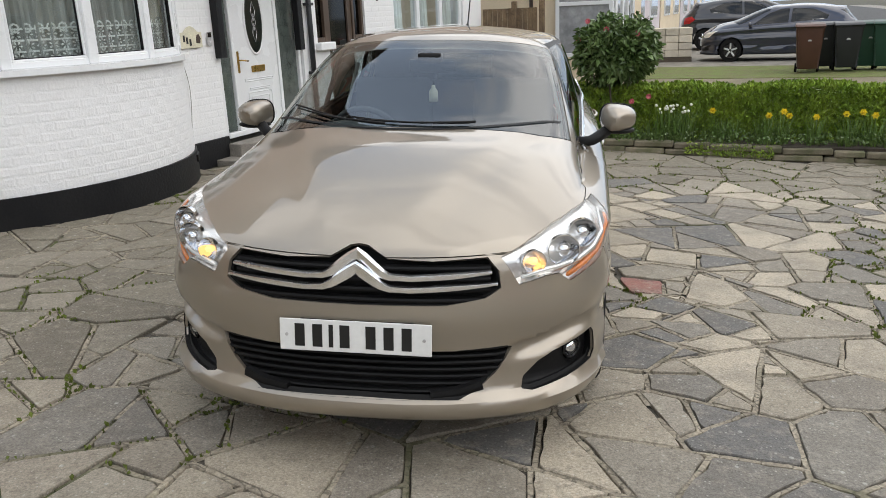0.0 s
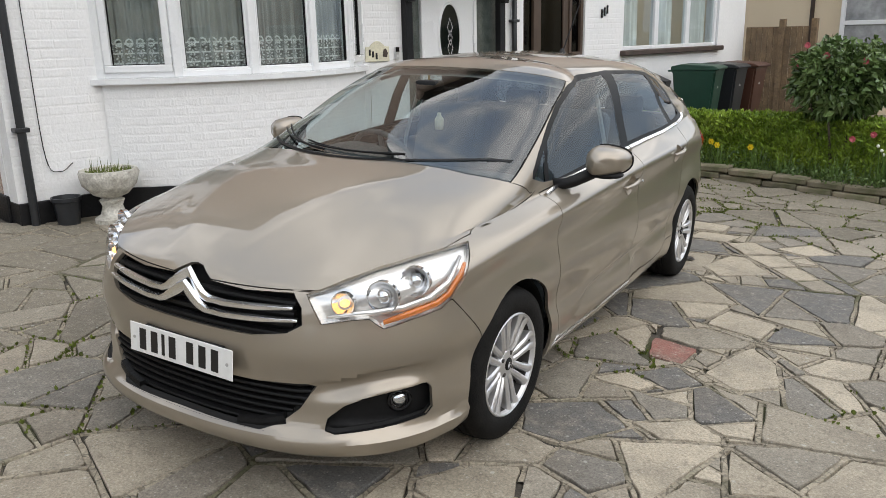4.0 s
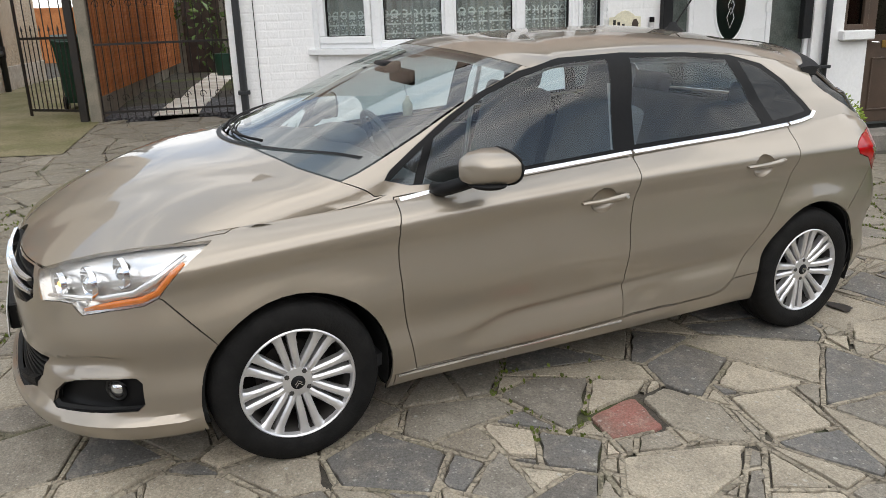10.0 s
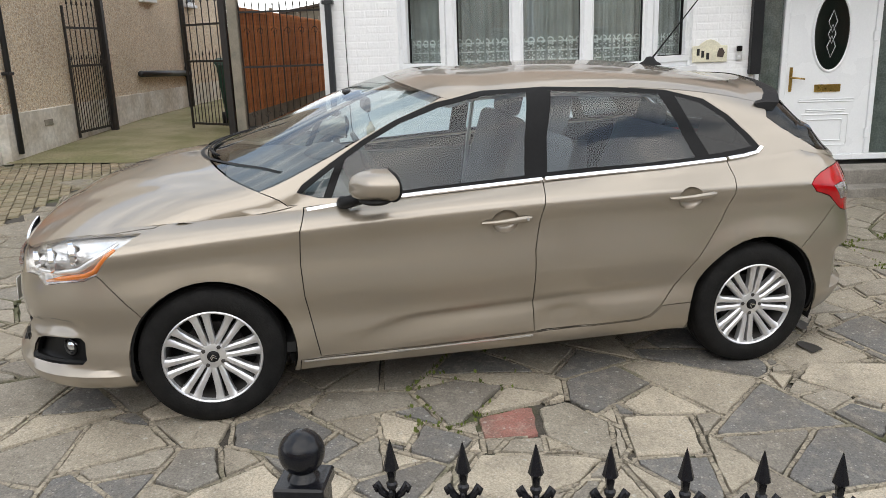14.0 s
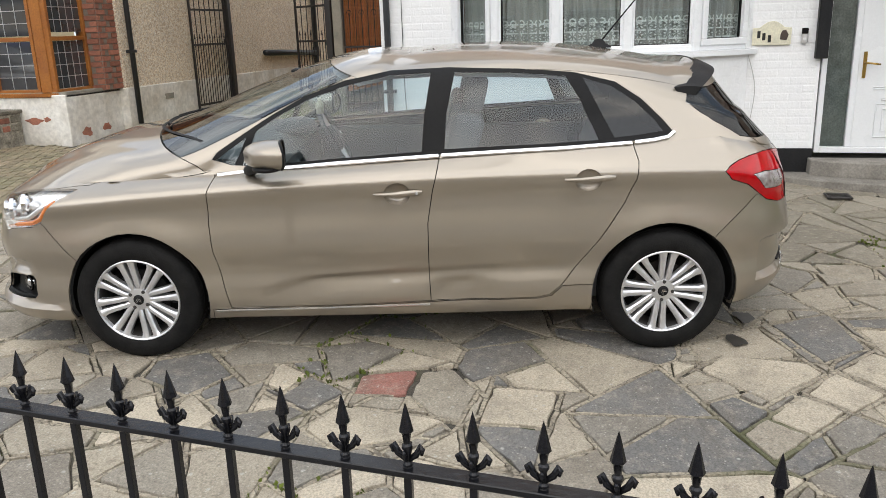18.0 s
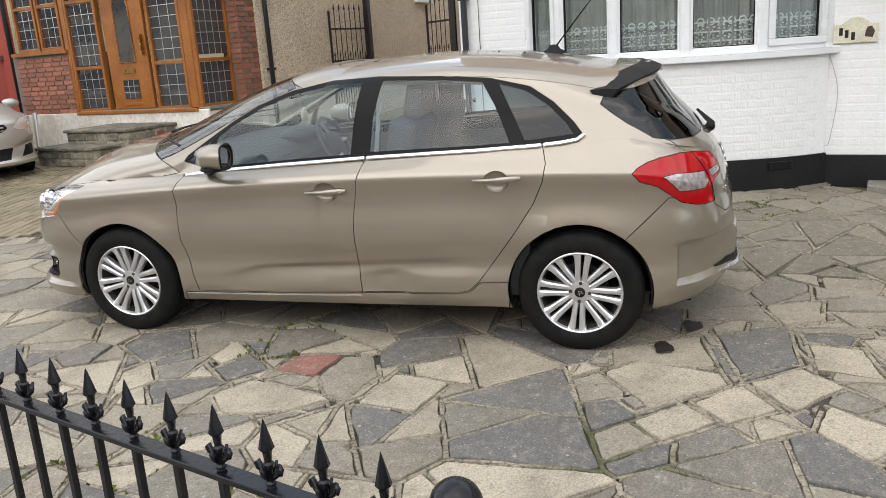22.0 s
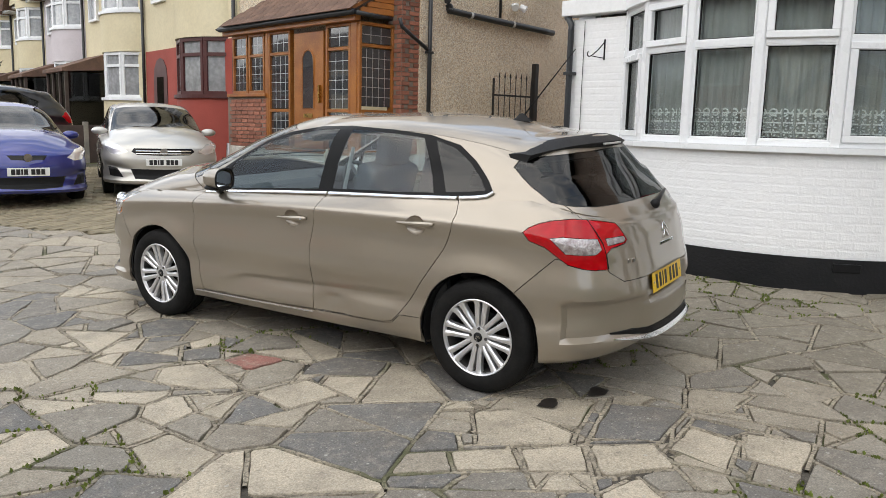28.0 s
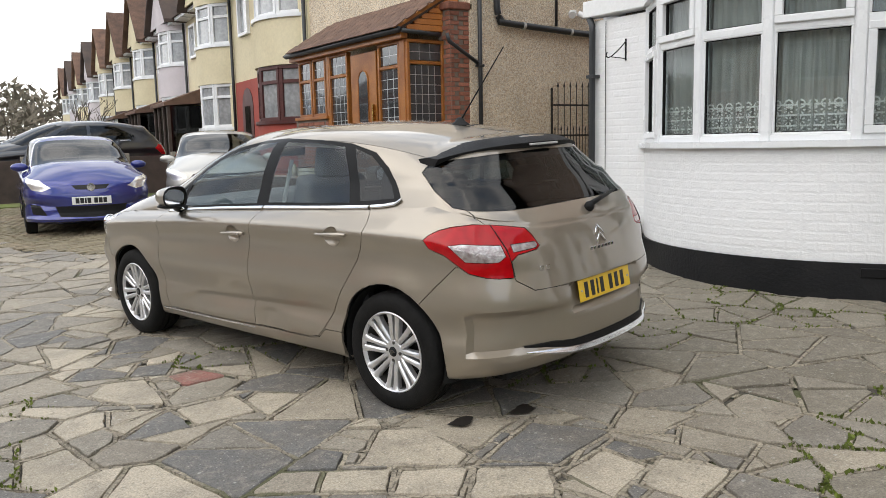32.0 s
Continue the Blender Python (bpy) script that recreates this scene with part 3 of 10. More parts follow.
def take(bm, layer, tags, gap=0.0022, lip=0.014, mirror="join", extra=None):
    """The marked faces as a panel of their own: edges drawn in by gap, turned inwards by lip. mirror: join (both halves in one), left or right."""
    nb = bmesh.new()
    vmap = {}
    for f in bm.faces:
        if f[layer] in tags:
            vs = []
            for v in f.verts:
                if v not in vmap:
                    vmap[v] = nb.verts.new(v.co)
                    vmap[v].normal = v.normal
                vs.append(vmap[v])
            try:
                nb.faces.new(vs)
            except ValueError:
                pass
    norm = {nv: v.normal.copy() for v, nv in vmap.items()}
    if mirror == "right":
        for v in nb.verts:
            v.co.y = -v.co.y
            norm[v].y = -norm[v].y
        bmesh.ops.reverse_faces(nb, faces=nb.faces)
    rim = [e for e in nb.edges if e.is_boundary]
    if mirror == "join":
        rim = [e for e in rim if not all(abs(v.co.y) < 1e-4 for v in e.verts)]
    shift = {}
    for e in rim:
        f = e.link_faces[0]
        mid = (e.verts[0].co + e.verts[1].co) / 2
        inn = f.calc_center_median() - mid
        ed = (e.verts[1].co - e.verts[0].co).normalized()
        inn = (inn - ed * inn.dot(ed))
        if inn.length > 1e-9:
            inn.normalize()
        for v in e.verts:
            shift.setdefault(v, []).append(inn)
    for v, ds in shift.items():
        d = sum(ds, Vector())
        if d.length > 1e-6:
            d = d.normalized() * gap
            if mirror == "join" and abs(v.co.y) < 1e-4:
                d.y = 0
            v.co += d
    if lip and rim:
        out = bmesh.ops.extrude_edge_only(nb, edges=rim)
        ring = [g for g in out["geom"] if isinstance(g, bmesh.types.BMVert)]
        src = {}
        for e in nb.edges:
            a, b = e.verts
            if (a in norm) != (b in norm):
                src[b if a in norm else a] = a if a in norm else b
        for v in ring:
            if v in src:
                v.co -= norm[src[v]] * lip
    if mirror == "join":
        copy = bmesh.ops.duplicate(nb, geom=list(nb.verts) + list(nb.edges) + list(nb.faces))["geom"]
        cv = [g for g in copy if isinstance(g, bmesh.types.BMVert)]
        for v in cv:
            v.co.y = -v.co.y
        bmesh.ops.reverse_faces(nb, faces=[g for g in copy if isinstance(g, bmesh.types.BMFace)])
        bmesh.ops.remove_doubles(nb, verts=nb.verts, dist=4e-4)
    return nb


ROWS_BODY = [
    car_row(0.66, 0.185, 0.70, 0.20, 0.215, -3.16, 0.27, nf=2.7),
    car_row(0.888, 0.198, 0.838, 0.195, 0.215, -3.30, 0.255, nf=2.5),
    car_row(0.916, 0.246, 0.868, 0.265, 0.285, -3.375, 0.32, nf=2.4),
    car_row(0.885, 0.33, 0.876, 0.36, 0.38, -3.40, 0.41, nf=2.5),
    car_row(0.885, 0.44, 0.866, 0.445, 0.45, -3.40, 0.50, nf=2.5),
    car_row(0.89, 0.55, 0.892, 0.58, 0.60, -3.39, 0.60, nf=2.5),
    car_row(0.875, 0.65, 0.872, 0.72, 0.81, -3.355, 0.72, nf=2.45, bump=0.04),
    car_row(0.855, 0.715, 0.886, 0.798, 0.908, -3.335, 0.80, nf=2.4, bump=0.045),
    car_row(0.835, 0.752, 0.858, 0.832, 0.952, -3.315, 0.87, nf=2.4, bump=0.038),
    car_row(0.80, 0.788, 0.800, 0.872, 1.055, -3.285, 0.93, nf=2.3, bump=0.0, bow=0.05),
    car_row(0.55, 0.925, 0.792, 0.884, 1.060, -3.278, 0.94, xa=0.05, nf=2.2, bow=0.05, zpow=0.75),
    car_row(0.28, 1.015, 0.786, 0.896, 1.064, -3.272, 0.95, xa=-0.15, nf=2.15, bow=0.05, zpow=0.7),
    car_row(0.00, 1.062, 0.780, 0.930, 1.070, -3.265, 0.96, xa=-0.36, xb=-2.90, nf=2.1, bow=0.05, zpow=0.65),
    car_row(-0.28, 1.175, 0.748, 1.05, 1.130, -3.18, 1.05, xa=-0.62, xb=-2.84, nf=2.1, bow=0.05, zpow=0.75, bump=0.015),
    car_row(-0.62, 1.312, 0.700, 1.20, 1.215, -3.07, 1.16, xa=-0.90, xb=-2.76, nf=2.2, bow=0.05, zpow=0.8, bump=0.055),
    car_row(-0.93, 1.408, 0.640, 1.325, 1.285, -2.99, 1.265, xa=-1.18, xb=-2.68, nf=2.4, bow=0.06, zpow=0.8, bump=0.075),
    car_row(-1.02, 1.432, 0.585, 1.375, 1.325, -2.955, 1.315, xa=-1.25, xb=-2.66, nf=2.5, bow=0.06, bump=0.065),
    car_row(-1.08, 1.444, 0.44, 1.422, 1.362, -2.94, 1.35, xa=-1.30, xb=-2.66, nf=2.4, bow=0.05, bump=0.05),
    car_row(-1.14, 1.452, 0.22, 1.444, 1.378, -2.93, 1.368, xa=-1.36, xb=-2.68, nf=2.2, bow=0.05, bump=0.05),
    car_row(-1.20, 1.458, 0.0, 1.455, 1.384, -2.92, 1.374, xa=-1.42, xb=-2.70, bump=0.05),
]
SUB = [3, 3, 4, 10, 9, 6, 5, 3, 3, 5, 5, 5, 4, 5, 5, 3, 4, 4, 4]
lines, keys = loft(ROWS_BODY, SUB)


def sculpt(p):
    """Presses the lower door crease, the bumper grooves and the plate recess into the shell."""
    x, y, z = p
    q = p.copy()
    if y > 0.6 and -2.25 < x < -0.45:
        crease = 0.413 + 0.0462 * (-0.893 - x) - 0.055 * smoothstep(-0.92, -0.58, x)
        ends = smoothstep(-0.52, -0.86, x) * smoothstep(-2.22, -2.0, x) * (1 - 0.42 * smoothstep(-1.15, -1.6, x))
        below = crease - z
        if -0.03 < below < 0.17:
            q.y -= 0.020 * ends * smoothstep(-0.020, 0.010, below) * (1 - smoothstep(0.018, 0.13, below))
    # wheel arch lips
    for cx in (-0.012, -2.608):
        r = math.hypot(x - cx, z - 0.306)
        if y > 0.6 and r < 0.47:
            q.y += 0.010 * (1 - smoothstep(0.375, 0.46, r))
    if x > 0.15 and y > 0.4:
        h = (y - x) * 0.70711
        top = 0.452 + 0.042 * smoothstep(-0.16, 0.06, h)
        q -= Vector((0.6, 0.8, 0)) * 0.032 * smoothstep(-0.20, -0.15, h) * (1 - smoothstep(0.14, 0.19, h)) * smoothstep(top + 0.012, top - 0.006, z) * smoothstep(top - 0.075, top - 0.03, z)
    # the chin's lip
    if x > 0.25:
        q += Vector((0.75, 0.66 * min(1.0, y / 0.5), 0)) * 0.034 * smoothstep(0.288, 0.262, z) * smoothstep(0.175, 0.2, z) * smoothstep(0.25, 0.42, x)
    # bonnet: the middle stands proud between two creases
    if -0.25 < x < 0.83 and z > 0.76:
        half = 0.15 + 0.40 * (0.83 - x)
        q.z += 0.013 * (1 - smoothstep(half - 0.02, half + 0.045, y)) * smoothstep(-0.25, 0.05, x) * (1 - 0.8 * smoothstep(0.70, 0.82, x))
    # tail bumper: a sunk panel round the corner over a ledge
    if x < -2.95 and y > 0.3:
        q += Vector((0.7, -0.7 * min(1.0, y / 0.7), 0)) * 0.042 * smoothstep(0.345, 0.372, z) * (1 - smoothstep(0.535, 0.575, z)) * smoothstep(0.36, 0.46, y) * smoothstep(-3.07, -3.10, x)
    if x < -3.2:
        q.x += 0.045 * (1 - smoothstep(0.31, 0.36, y)) * smoothstep(0.505, 0.535, z) * (1 - smoothstep(0.645, 0.665, z))
    # the full shoulder over the rear wheel, running up into the rear pillar
    if x < -1.7 and y > 0.3 and 0.88 < z < 1.16:
        t = (z - 0.88) / 0.28
        full = (0.868 - 0.128 * t ** 1.3) * (1 - 0.05 * ((x + 1.3) / 1.55) ** 2)
        back = -3.305 + max(0.0, z - 0.94) * 1.05
        if x < -2.85:
            full *= max(0.0, 1 - min(1.0, (-2.85 - x) / (-2.85 - back)) ** 2.6) ** (1 / 2.6)
        if full > y:
            q.y += min(full - y, 0.06) * smoothstep(-1.7, -2.3, x)
    # the dent at the rear door's lower front corner
    d = math.hypot((x + 1.60) / 0.20, (z - 0.335) / 0.085)
    if y > 0.6 and d < 1:
        q.y -= 0.017 * smoothstep(1.0, 0.45, d) * (1 + 0.35 * math.sin(x * 30 + z * 30))
    return q


lines = [[sculpt(p) for p in line] for line in lines]
shell = bmesh.new()
tag_l = shell.faces.layers.int.new("tag")
grid = [[shell.verts.new(p) for p in line] for line in lines]
NU = len(lines[0])
# tags by the grid: 1 wing/quarter side, 2 bumper etc. come by outline; bonnet, windscreen, roof, tailgate by rows
for i in range(len(lines) - 1):
    k = (keys[i] + keys[i + 1]) / 2
    for j in range(NU - 1):
        quad = (grid[i][j], grid[i][j + 1], grid[i + 1][j + 1], grid[i + 1][j])
        try:
            f = shell.faces.new(quad)
        except ValueError:
            continue
        tag = 1
        if (9 < k < 12 and j < 21) or (8 < k < 9 and j < 16):
            tag = 3                                      # bonnet
        elif 12 < k < 15.1 and j < 16:
            tag = 4                                      # windscreen
        elif k > 15.1:
            tag = 5                                      # roof
        elif k > 12 and j >= 20:
            tag = 6                                      # side of the cabin
        f[tag_l] = tag
bmesh.ops.remove_doubles(shell, verts=shell.verts, dist=1e-5)
bmesh.ops.dissolve_degenerate(shell, edges=shell.edges, dist=1e-6)
shell.normal_update()
if sum(f.normal.y * f.calc_center_median().y for f in shell.faces) < 0:
    bmesh.ops.reverse_faces(shell, faces=shell.faces)


def left(c):
    return c.y > 0.35


def ring_poly(cx, cz, r, n=40, zmin=None):
    return [(-(cx + r * math.cos(2 * math.pi * k / n)), cz + r * math.sin(2 * math.pi * k / n)) for k in range(n)]


def side(*pts):
    """An outline as seen from the left, in (x, z)."""
    return [(-x, z) for x, z in pts]


# cabin glass band, with its parts
DLO = [(-0.405, 0.985), (-0.43, 1.015), (-0.56, 1.10), (-0.70, 1.185), (-0.86, 1.268), (-1.05, 1.335), (-1.28, 1.378), (-1.56, 1.392), (-1.90, 1.382), (-2.16, 1.36),
       (-2.36, 1.312), (-2.48, 1.235), (-2.58, 1.14), (-2.625, 1.085), (-2.60, 1.066), (-2.44, 1.048), (-2.0, 1.022), (-1.5, 0.998), (-1.0, 0.968), (-0.70, 0.952), (-0.50, 0.958)]
stamp(shell, side(*DLO), 90, left, 20, tag_l)
stamp(shell, side((-0.385, 0.952), (-0.50, 1.035), (-0.575, 1.085), (-0.515, 0.955), (-0.50, 0.945)), 90, left, 27, tag_l, only=(20,))
stamp(shell, side((-0.55, 0.95), (-0.625, 1.115), (-0.74, 1.185), (-0.88, 1.255), (-1.06, 1.315), (-1.28, 1.358), (-1.475, 1.37), (-1.44, 1.18), (-1.425, 1.012), (-1.0, 0.984), (-0.7, 0.961)), 90, left, 21, tag_l, only=(20,))
stamp(shell, side((-1.535, 1.022), (-1.545, 1.18), (-1.59, 1.372), (-1.90, 1.364), (-2.12, 1.345), (-2.19, 1.23), (-2.27, 1.056), (-2.0, 1.041)), 90, left, 22, tag_l, only=(20,))
stamp(shell, side((-2.205, 1.335), (-2.34, 1.295), (-2.45, 1.225), (-2.54, 1.14), (-2.58, 1.088), (-2.44, 1.072), (-2.345, 1.064), (-2.28, 1.19)), 90, left, 23, tag_l, only=(20,))
# doors
stamp(shell, side((-0.43, 0.922), (-0.402, 0.85), (-0.396, 0.70), (-0.405, 0.56), (-0.43, 0.43), (-0.455, 0.30), (-0.462, 0.262), (-1.0, 0.268), (-1.456, 0.285), (-1.449, 0.43),
                  (-1.449, 0.69), (-1.475, 0.85), (-1.512, 0.999), (-1.0, 0.967), (-0.55, 0.931)), 90, left, 30, tag_l, only=(1, 6))
stamp(shell, side((-1.512, 0.999), (-1.475, 0.85), (-1.449, 0.69), (-1.449, 0.43), (-1.456, 0.285), (-1.75, 0.288), (-1.98, 0.292), (-2.045, 0.308), (-2.10, 0.358), (-2.20, 0.49), (-2.30, 0.628),
                  (-2.39, 0.765), (-2.44, 0.88), (-2.452, 0.96), (-2.43, 1.046), (-2.0, 1.021)), 90, left, 31, tag_l, only=(1, 6))
# rocker below the doors
stamp(shell, side((-0.36, 0.10), (-0.372, 0.255), (-0.46, 0.256), (-1.0, 0.262), (-1.45, 0.279), (-1.98, 0.286), (-2.05, 0.30), (-2.105, 0.352), (-2.26, 0.36), (-2.24, 0.10)), 90, left, 32, tag_l, only=(1,))
# bumpers
stamp(shell, side((1.2, 0.05), (1.2, 0.76), (0.76, 0.76), (0.55, 0.755), (0.425, 0.70), (0.29, 0.545), (0.10, 0.30), (0.10, 0.05)), 90, lambda c: c.x > 0.05, 33, tag_l, only=(1,))
stamp(shell, side((-3.8, 0.05), (-3.8, 0.77), (-3.30, 0.775), (-3.03, 0.785), (-2.84, 0.60), (-2.70, 0.40), (-2.70, 0.05)), 90, lambda c: c.x < -2.6, 34, tag_l, only=(1,))
# lamps
stamp(shell, [(-0.212, 0.752), (-0.19, 0.70), (-0.172, 0.662), (-0.072, 0.679), (-0.016, 0.680), (0.008, 0.660), (0.028, 0.647), (0.122, 0.667), (0.236, 0.684), (0.276, 0.705), (0.334, 0.782), (0.371, 0.841), (0.380, 0.862),
              (0.273, 0.858), (0.175, 0.849), (0.039, 0.827), (-0.081, 0.797)], 45, lambda c: c.x > 0.15 and c.y > 0.2, 40, tag_l)
stamp(shell, [(1.415, 0.908), (1.44, 0.93), (1.49, 0.955), (1.551, 0.972), (1.65, 0.982), (1.73, 0.977), (1.82, 0.965), (1.905, 0.950), (1.938, 0.918), (1.976, 0.862), (1.957, 0.846), (1.86, 0.832), (1.828, 0.805),
              (1.836, 0.727), (1.76, 0.728), (1.70, 0.735), (1.619, 0.757), (1.56, 0.80), (1.51, 0.840), (1.44, 0.868)], 135, lambda c: c.x < -2.7 and c.y > 0.2, 41, tag_l)
stamp(shell, [(1.527, 0.888), (1.592, 0.897), (1.70, 0.888), (1.778, 0.883), (1.80, 0.83), (1.764, 0.805), (1.68, 0.806), (1.605, 0.811)], 135, lambda c: c.x < -2.7 and c.y > 0.2, 45, tag_l, only=(41,))
stamp(shell, [(1.825, 0.882), (1.955, 0.884), (1.966, 0.866), (1.955, 0.855), (1.838, 0.846)], 135, lambda c: c.x < -2.7 and c.y > 0.2, 46, tag_l, only=(41,))
# openings in the nose
nose = lambda c: c.x > 0.45
stamp(shell, [(-0.02, 0.792), (0.03, 0.785), (0.10, 0.748), (0.25, 0.742), (0.43, 0.752), (0.468, 0.71), (0.476, 0.655), (0.428, 0.626), (0.30, 0.605), (-0.02, 0.602)], 0, nose, 50, tag_l)
stamp(shell, [(-0.02, 0.44), (0.30, 0.438), (0.50, 0.448), (0.516, 0.438), (0.468, 0.36), (0.398, 0.296), (0.345, 0.277), (0.25, 0.278), (-0.02, 0.281)], 0, nose, 51, tag_l)
stamp(shell, [(-0.171, 0.290), (-0.160, 0.329), (-0.104, 0.374), (-0.04, 0.398), (0.040, 0.412), (0.180, 0.424), (0.199, 0.405), (0.203, 0.33), (0.18, 0.307), (0.067, 0.297), (-0.141, 0.283)], 45, lambda c: c.x > 0.3 and c.y > 0.35, 52, tag_l, only=(33,))
# hand recesses in the doors
CUPS = ((-1.306, 0.832), (-2.212, 0.880))
for cx, cz in CUPS:
    stamp(shell, side(*[(cx + 0.062 * math.cos(6.28318 * k / 18), cz + 0.052 * math.sin(6.28318 * k / 18)) for k in range(18)]), 90, left, 70, tag_l, only=(30, 31))
# wheel openings
for cx, r in ((-0.008, 0.350), (-2.608, 0.358)):
    stamp(shell, ring_poly(cx, 0.306, r), 90, lambda c: c.y > 0.5 and c.z < 0.8, 60, tag_l)
# tail: glass, gate
stamp(shell, [(1.435, 1.216), (1.489, 1.129), (1.568, 1.056), (1.646, 1.041), (1.826, 1.031), (2.108, 1.033), (2.42, 1.035), (2.42, 1.30), (2.09, 1.30), (1.80, 1.29), (1.60, 1.275), (1.48, 1.262)], 135, lambda c: c.x < -2.6, 42, tag_l, only=(1, 6, 5, 20))
stamp(shell, [(-0.02, 0.657), (0.43, 0.657), (0.56, 0.658), (0.64, 0.712), (0.66, 0.80), (0.685, 0.93), (0.712, 1.037), (0.735, 1.08), (0.70, 1.19), (0.60, 1.345), (0.30, 1.36), (-0.02, 1.365)], 0, lambda c: c.x < -2.85, 43, tag_l, only=(1, 6, 34))
shell.normal_update()

car = thing("hatchback_car", CAR, "bronze-beige metallic hatchback parked on crazy paving, dented rear door", "car")


def panel(name, tags, material, label="", parent=None, mirror="join", lip=0.014, gap=0.0022, auto=38):
    return part(name, take(shell, tag_l, tags, gap, lip, mirror), material, parent or car, label, smooth=True, auto=auto)


bonnet = panel("bonnet", (3,), M["paint"])
panel("roof", (5,), M["paint"], gap=0.0)
panel("windscreen", (4,), M["screen_glass"], "curved tinted windscreen", lip=0, gap=0.006)
panel("front_bumper", (33,), M["paint"])
panel("rear_bumper", (34,), M["paint"])
gate = panel("tailgate", (43,), M["paint"])
panel("rear_window", (42,), M["car_glass_dark"], "dark tinted rear window", lip=0, gap=0.002)
doors = {}
for sd in ("left", "right"):
    panel("wing_and_quarter", (1, 6), M["paint"], mirror=sd)
    panel("rocker", (32,), M["paint"], mirror=sd)
    d1 = panel("front_door", (30,), M["paint"], mirror=sd)
    d2 = panel("rear_door", (31,), M["paint"], "dented and scraped along its lower edge" if sd == "left" else "", mirror=sd)
    doors[sd] = (d1, d2)
    panel("window_frame", (20,), M["pillar_black"], "satin black pillar and window trim", mirror=sd, lip=0.006, gap=0.0)
    panel("quarter_light", (27,), M["car_glass"], mirror=sd, lip=0, gap=0)
    panel("front_side_window", (21,), M["car_glass"], mirror=sd, lip=0, gap=0)
    panel("rear_side_window", (22,), M["car_glass"], mirror=sd, lip=0, gap=0)
    panel("rear_quarter_window", (23,), M["car_glass_dark"], mirror=sd, lip=0, gap=0)
    panel("headlamp", (40,), M["lens"], "clear headlamp with lit side lamp", mirror=sd, lip=0.0, gap=0.002)
    panel("tail_lamp", (41,), M["red_lens"], "red tail lamp with a clear reverse lens", mirror=sd, lip=0.01, gap=0.002)
    panel("reverse_lens", (45,), M["clear_lamp"], "clear ribbed reverse lamp lens", mirror=sd, lip=0.004, gap=0.0012)
    panel("gate_lamp_strip", (46,), M["clear_lamp"], "narrow clear strip in the tailgate lamp", mirror=sd, lip=0.004, gap=0.0012)


# inner skin behind the panel gaps, with the cabin lining
def offset_copy(tags, d, material, name, parent, label=""):
    nb = take(shell, tag_l, tags, 0.0, 0.0, "join")
    for v in nb.verts:
        v.co = Vector((-1.3 + (v.co.x + 1.3) * (1 - d * 0.45), v.co.y * (1 - d * 1.4), 0.6 + (v.co.z - 0.6) * (1 - d * 1.9)))
    return part(name, nb, material, parent, label, smooth=True)


offset_copy((1, 6, 30, 31, 32, 33, 34, 43, 3), 0.017, M["liner"], "inner_skin", car)
offset_copy((5,), 0.03, M["headlining"], "headlining", car)
from mathutils.bvhtree import BVHTree
skin = BVHTree.FromBMesh(shell)


def ahead(y, z, out=0.0, rear=False):
    """The point of the nose (or tail) at that width and height, moved out by a little."""
    s = -1 if rear else 1
    hit = skin.ray_cast(Vector((5 * s, abs(y), z)), Vector((-s, 0, 0)))[0]
    return Vector(((hit.x if hit else (0.85 if s > 0 else -3.38)) + out * s, y, z))


def beside(x, z, out=0.0, sgn=1):
    hit = skin.ray_cast(Vector((x, 3, z)), Vector((0, -1, 0)))[0]
    return Vector((x, sgn * ((hit.y if hit else 0.87) + out), z))


def over(x, y, out=0.0):
    hit = skin.ray_cast(Vector((x, abs(y), 3)), Vector((0, 0, -1)))[0]
    return Vector((x, y, (hit.z if hit else 1.4) + out))


def ribbon(points, half, lift=0.006, up=(0, 0, 1), bm=None):
    """A raised strip along points with a rounded top; half: half height."""
    bm = bm or bmesh.new()
    pts = [Vector(p) for p in points]
    rows = []
    for i, p in enumerate(pts):
        d = (pts[min(i + 1, len(pts) - 1)] - pts[max(i - 1, 0)]).normalized()
        u = Vector(up)
        u = (u - d * u.dot(d)).normalized()
        n = d.cross(u)
        if n.dot(p - Vector((-1.3, 0, p.z))) < 0:
            n = -n
        h = half[i] if isinstance(half, list) else half
        rows.append([bm.verts.new(p - u * h - n * lift), bm.verts.new(p - u * h * 0.8 + n * lift * 0.8), bm.verts.new(p + n * lift), bm.verts.new(p + u * h * 0.8 + n * lift * 0.8), bm.verts.new(p + u * h - n * lift)])
    for a, b in zip(rows, rows[1:]):
        for k in range(4):
            bm.faces.new((a[k], a[k + 1], b[k + 1], b[k]))
        bm.faces.new((a[4], a[0], b[0], b[4]))
    bm.faces.new(rows[0])
    bm.faces.new(rows[-1][::-1])
    bmesh.ops.recalc_face_normals(bm, faces=bm.faces)
    return bm


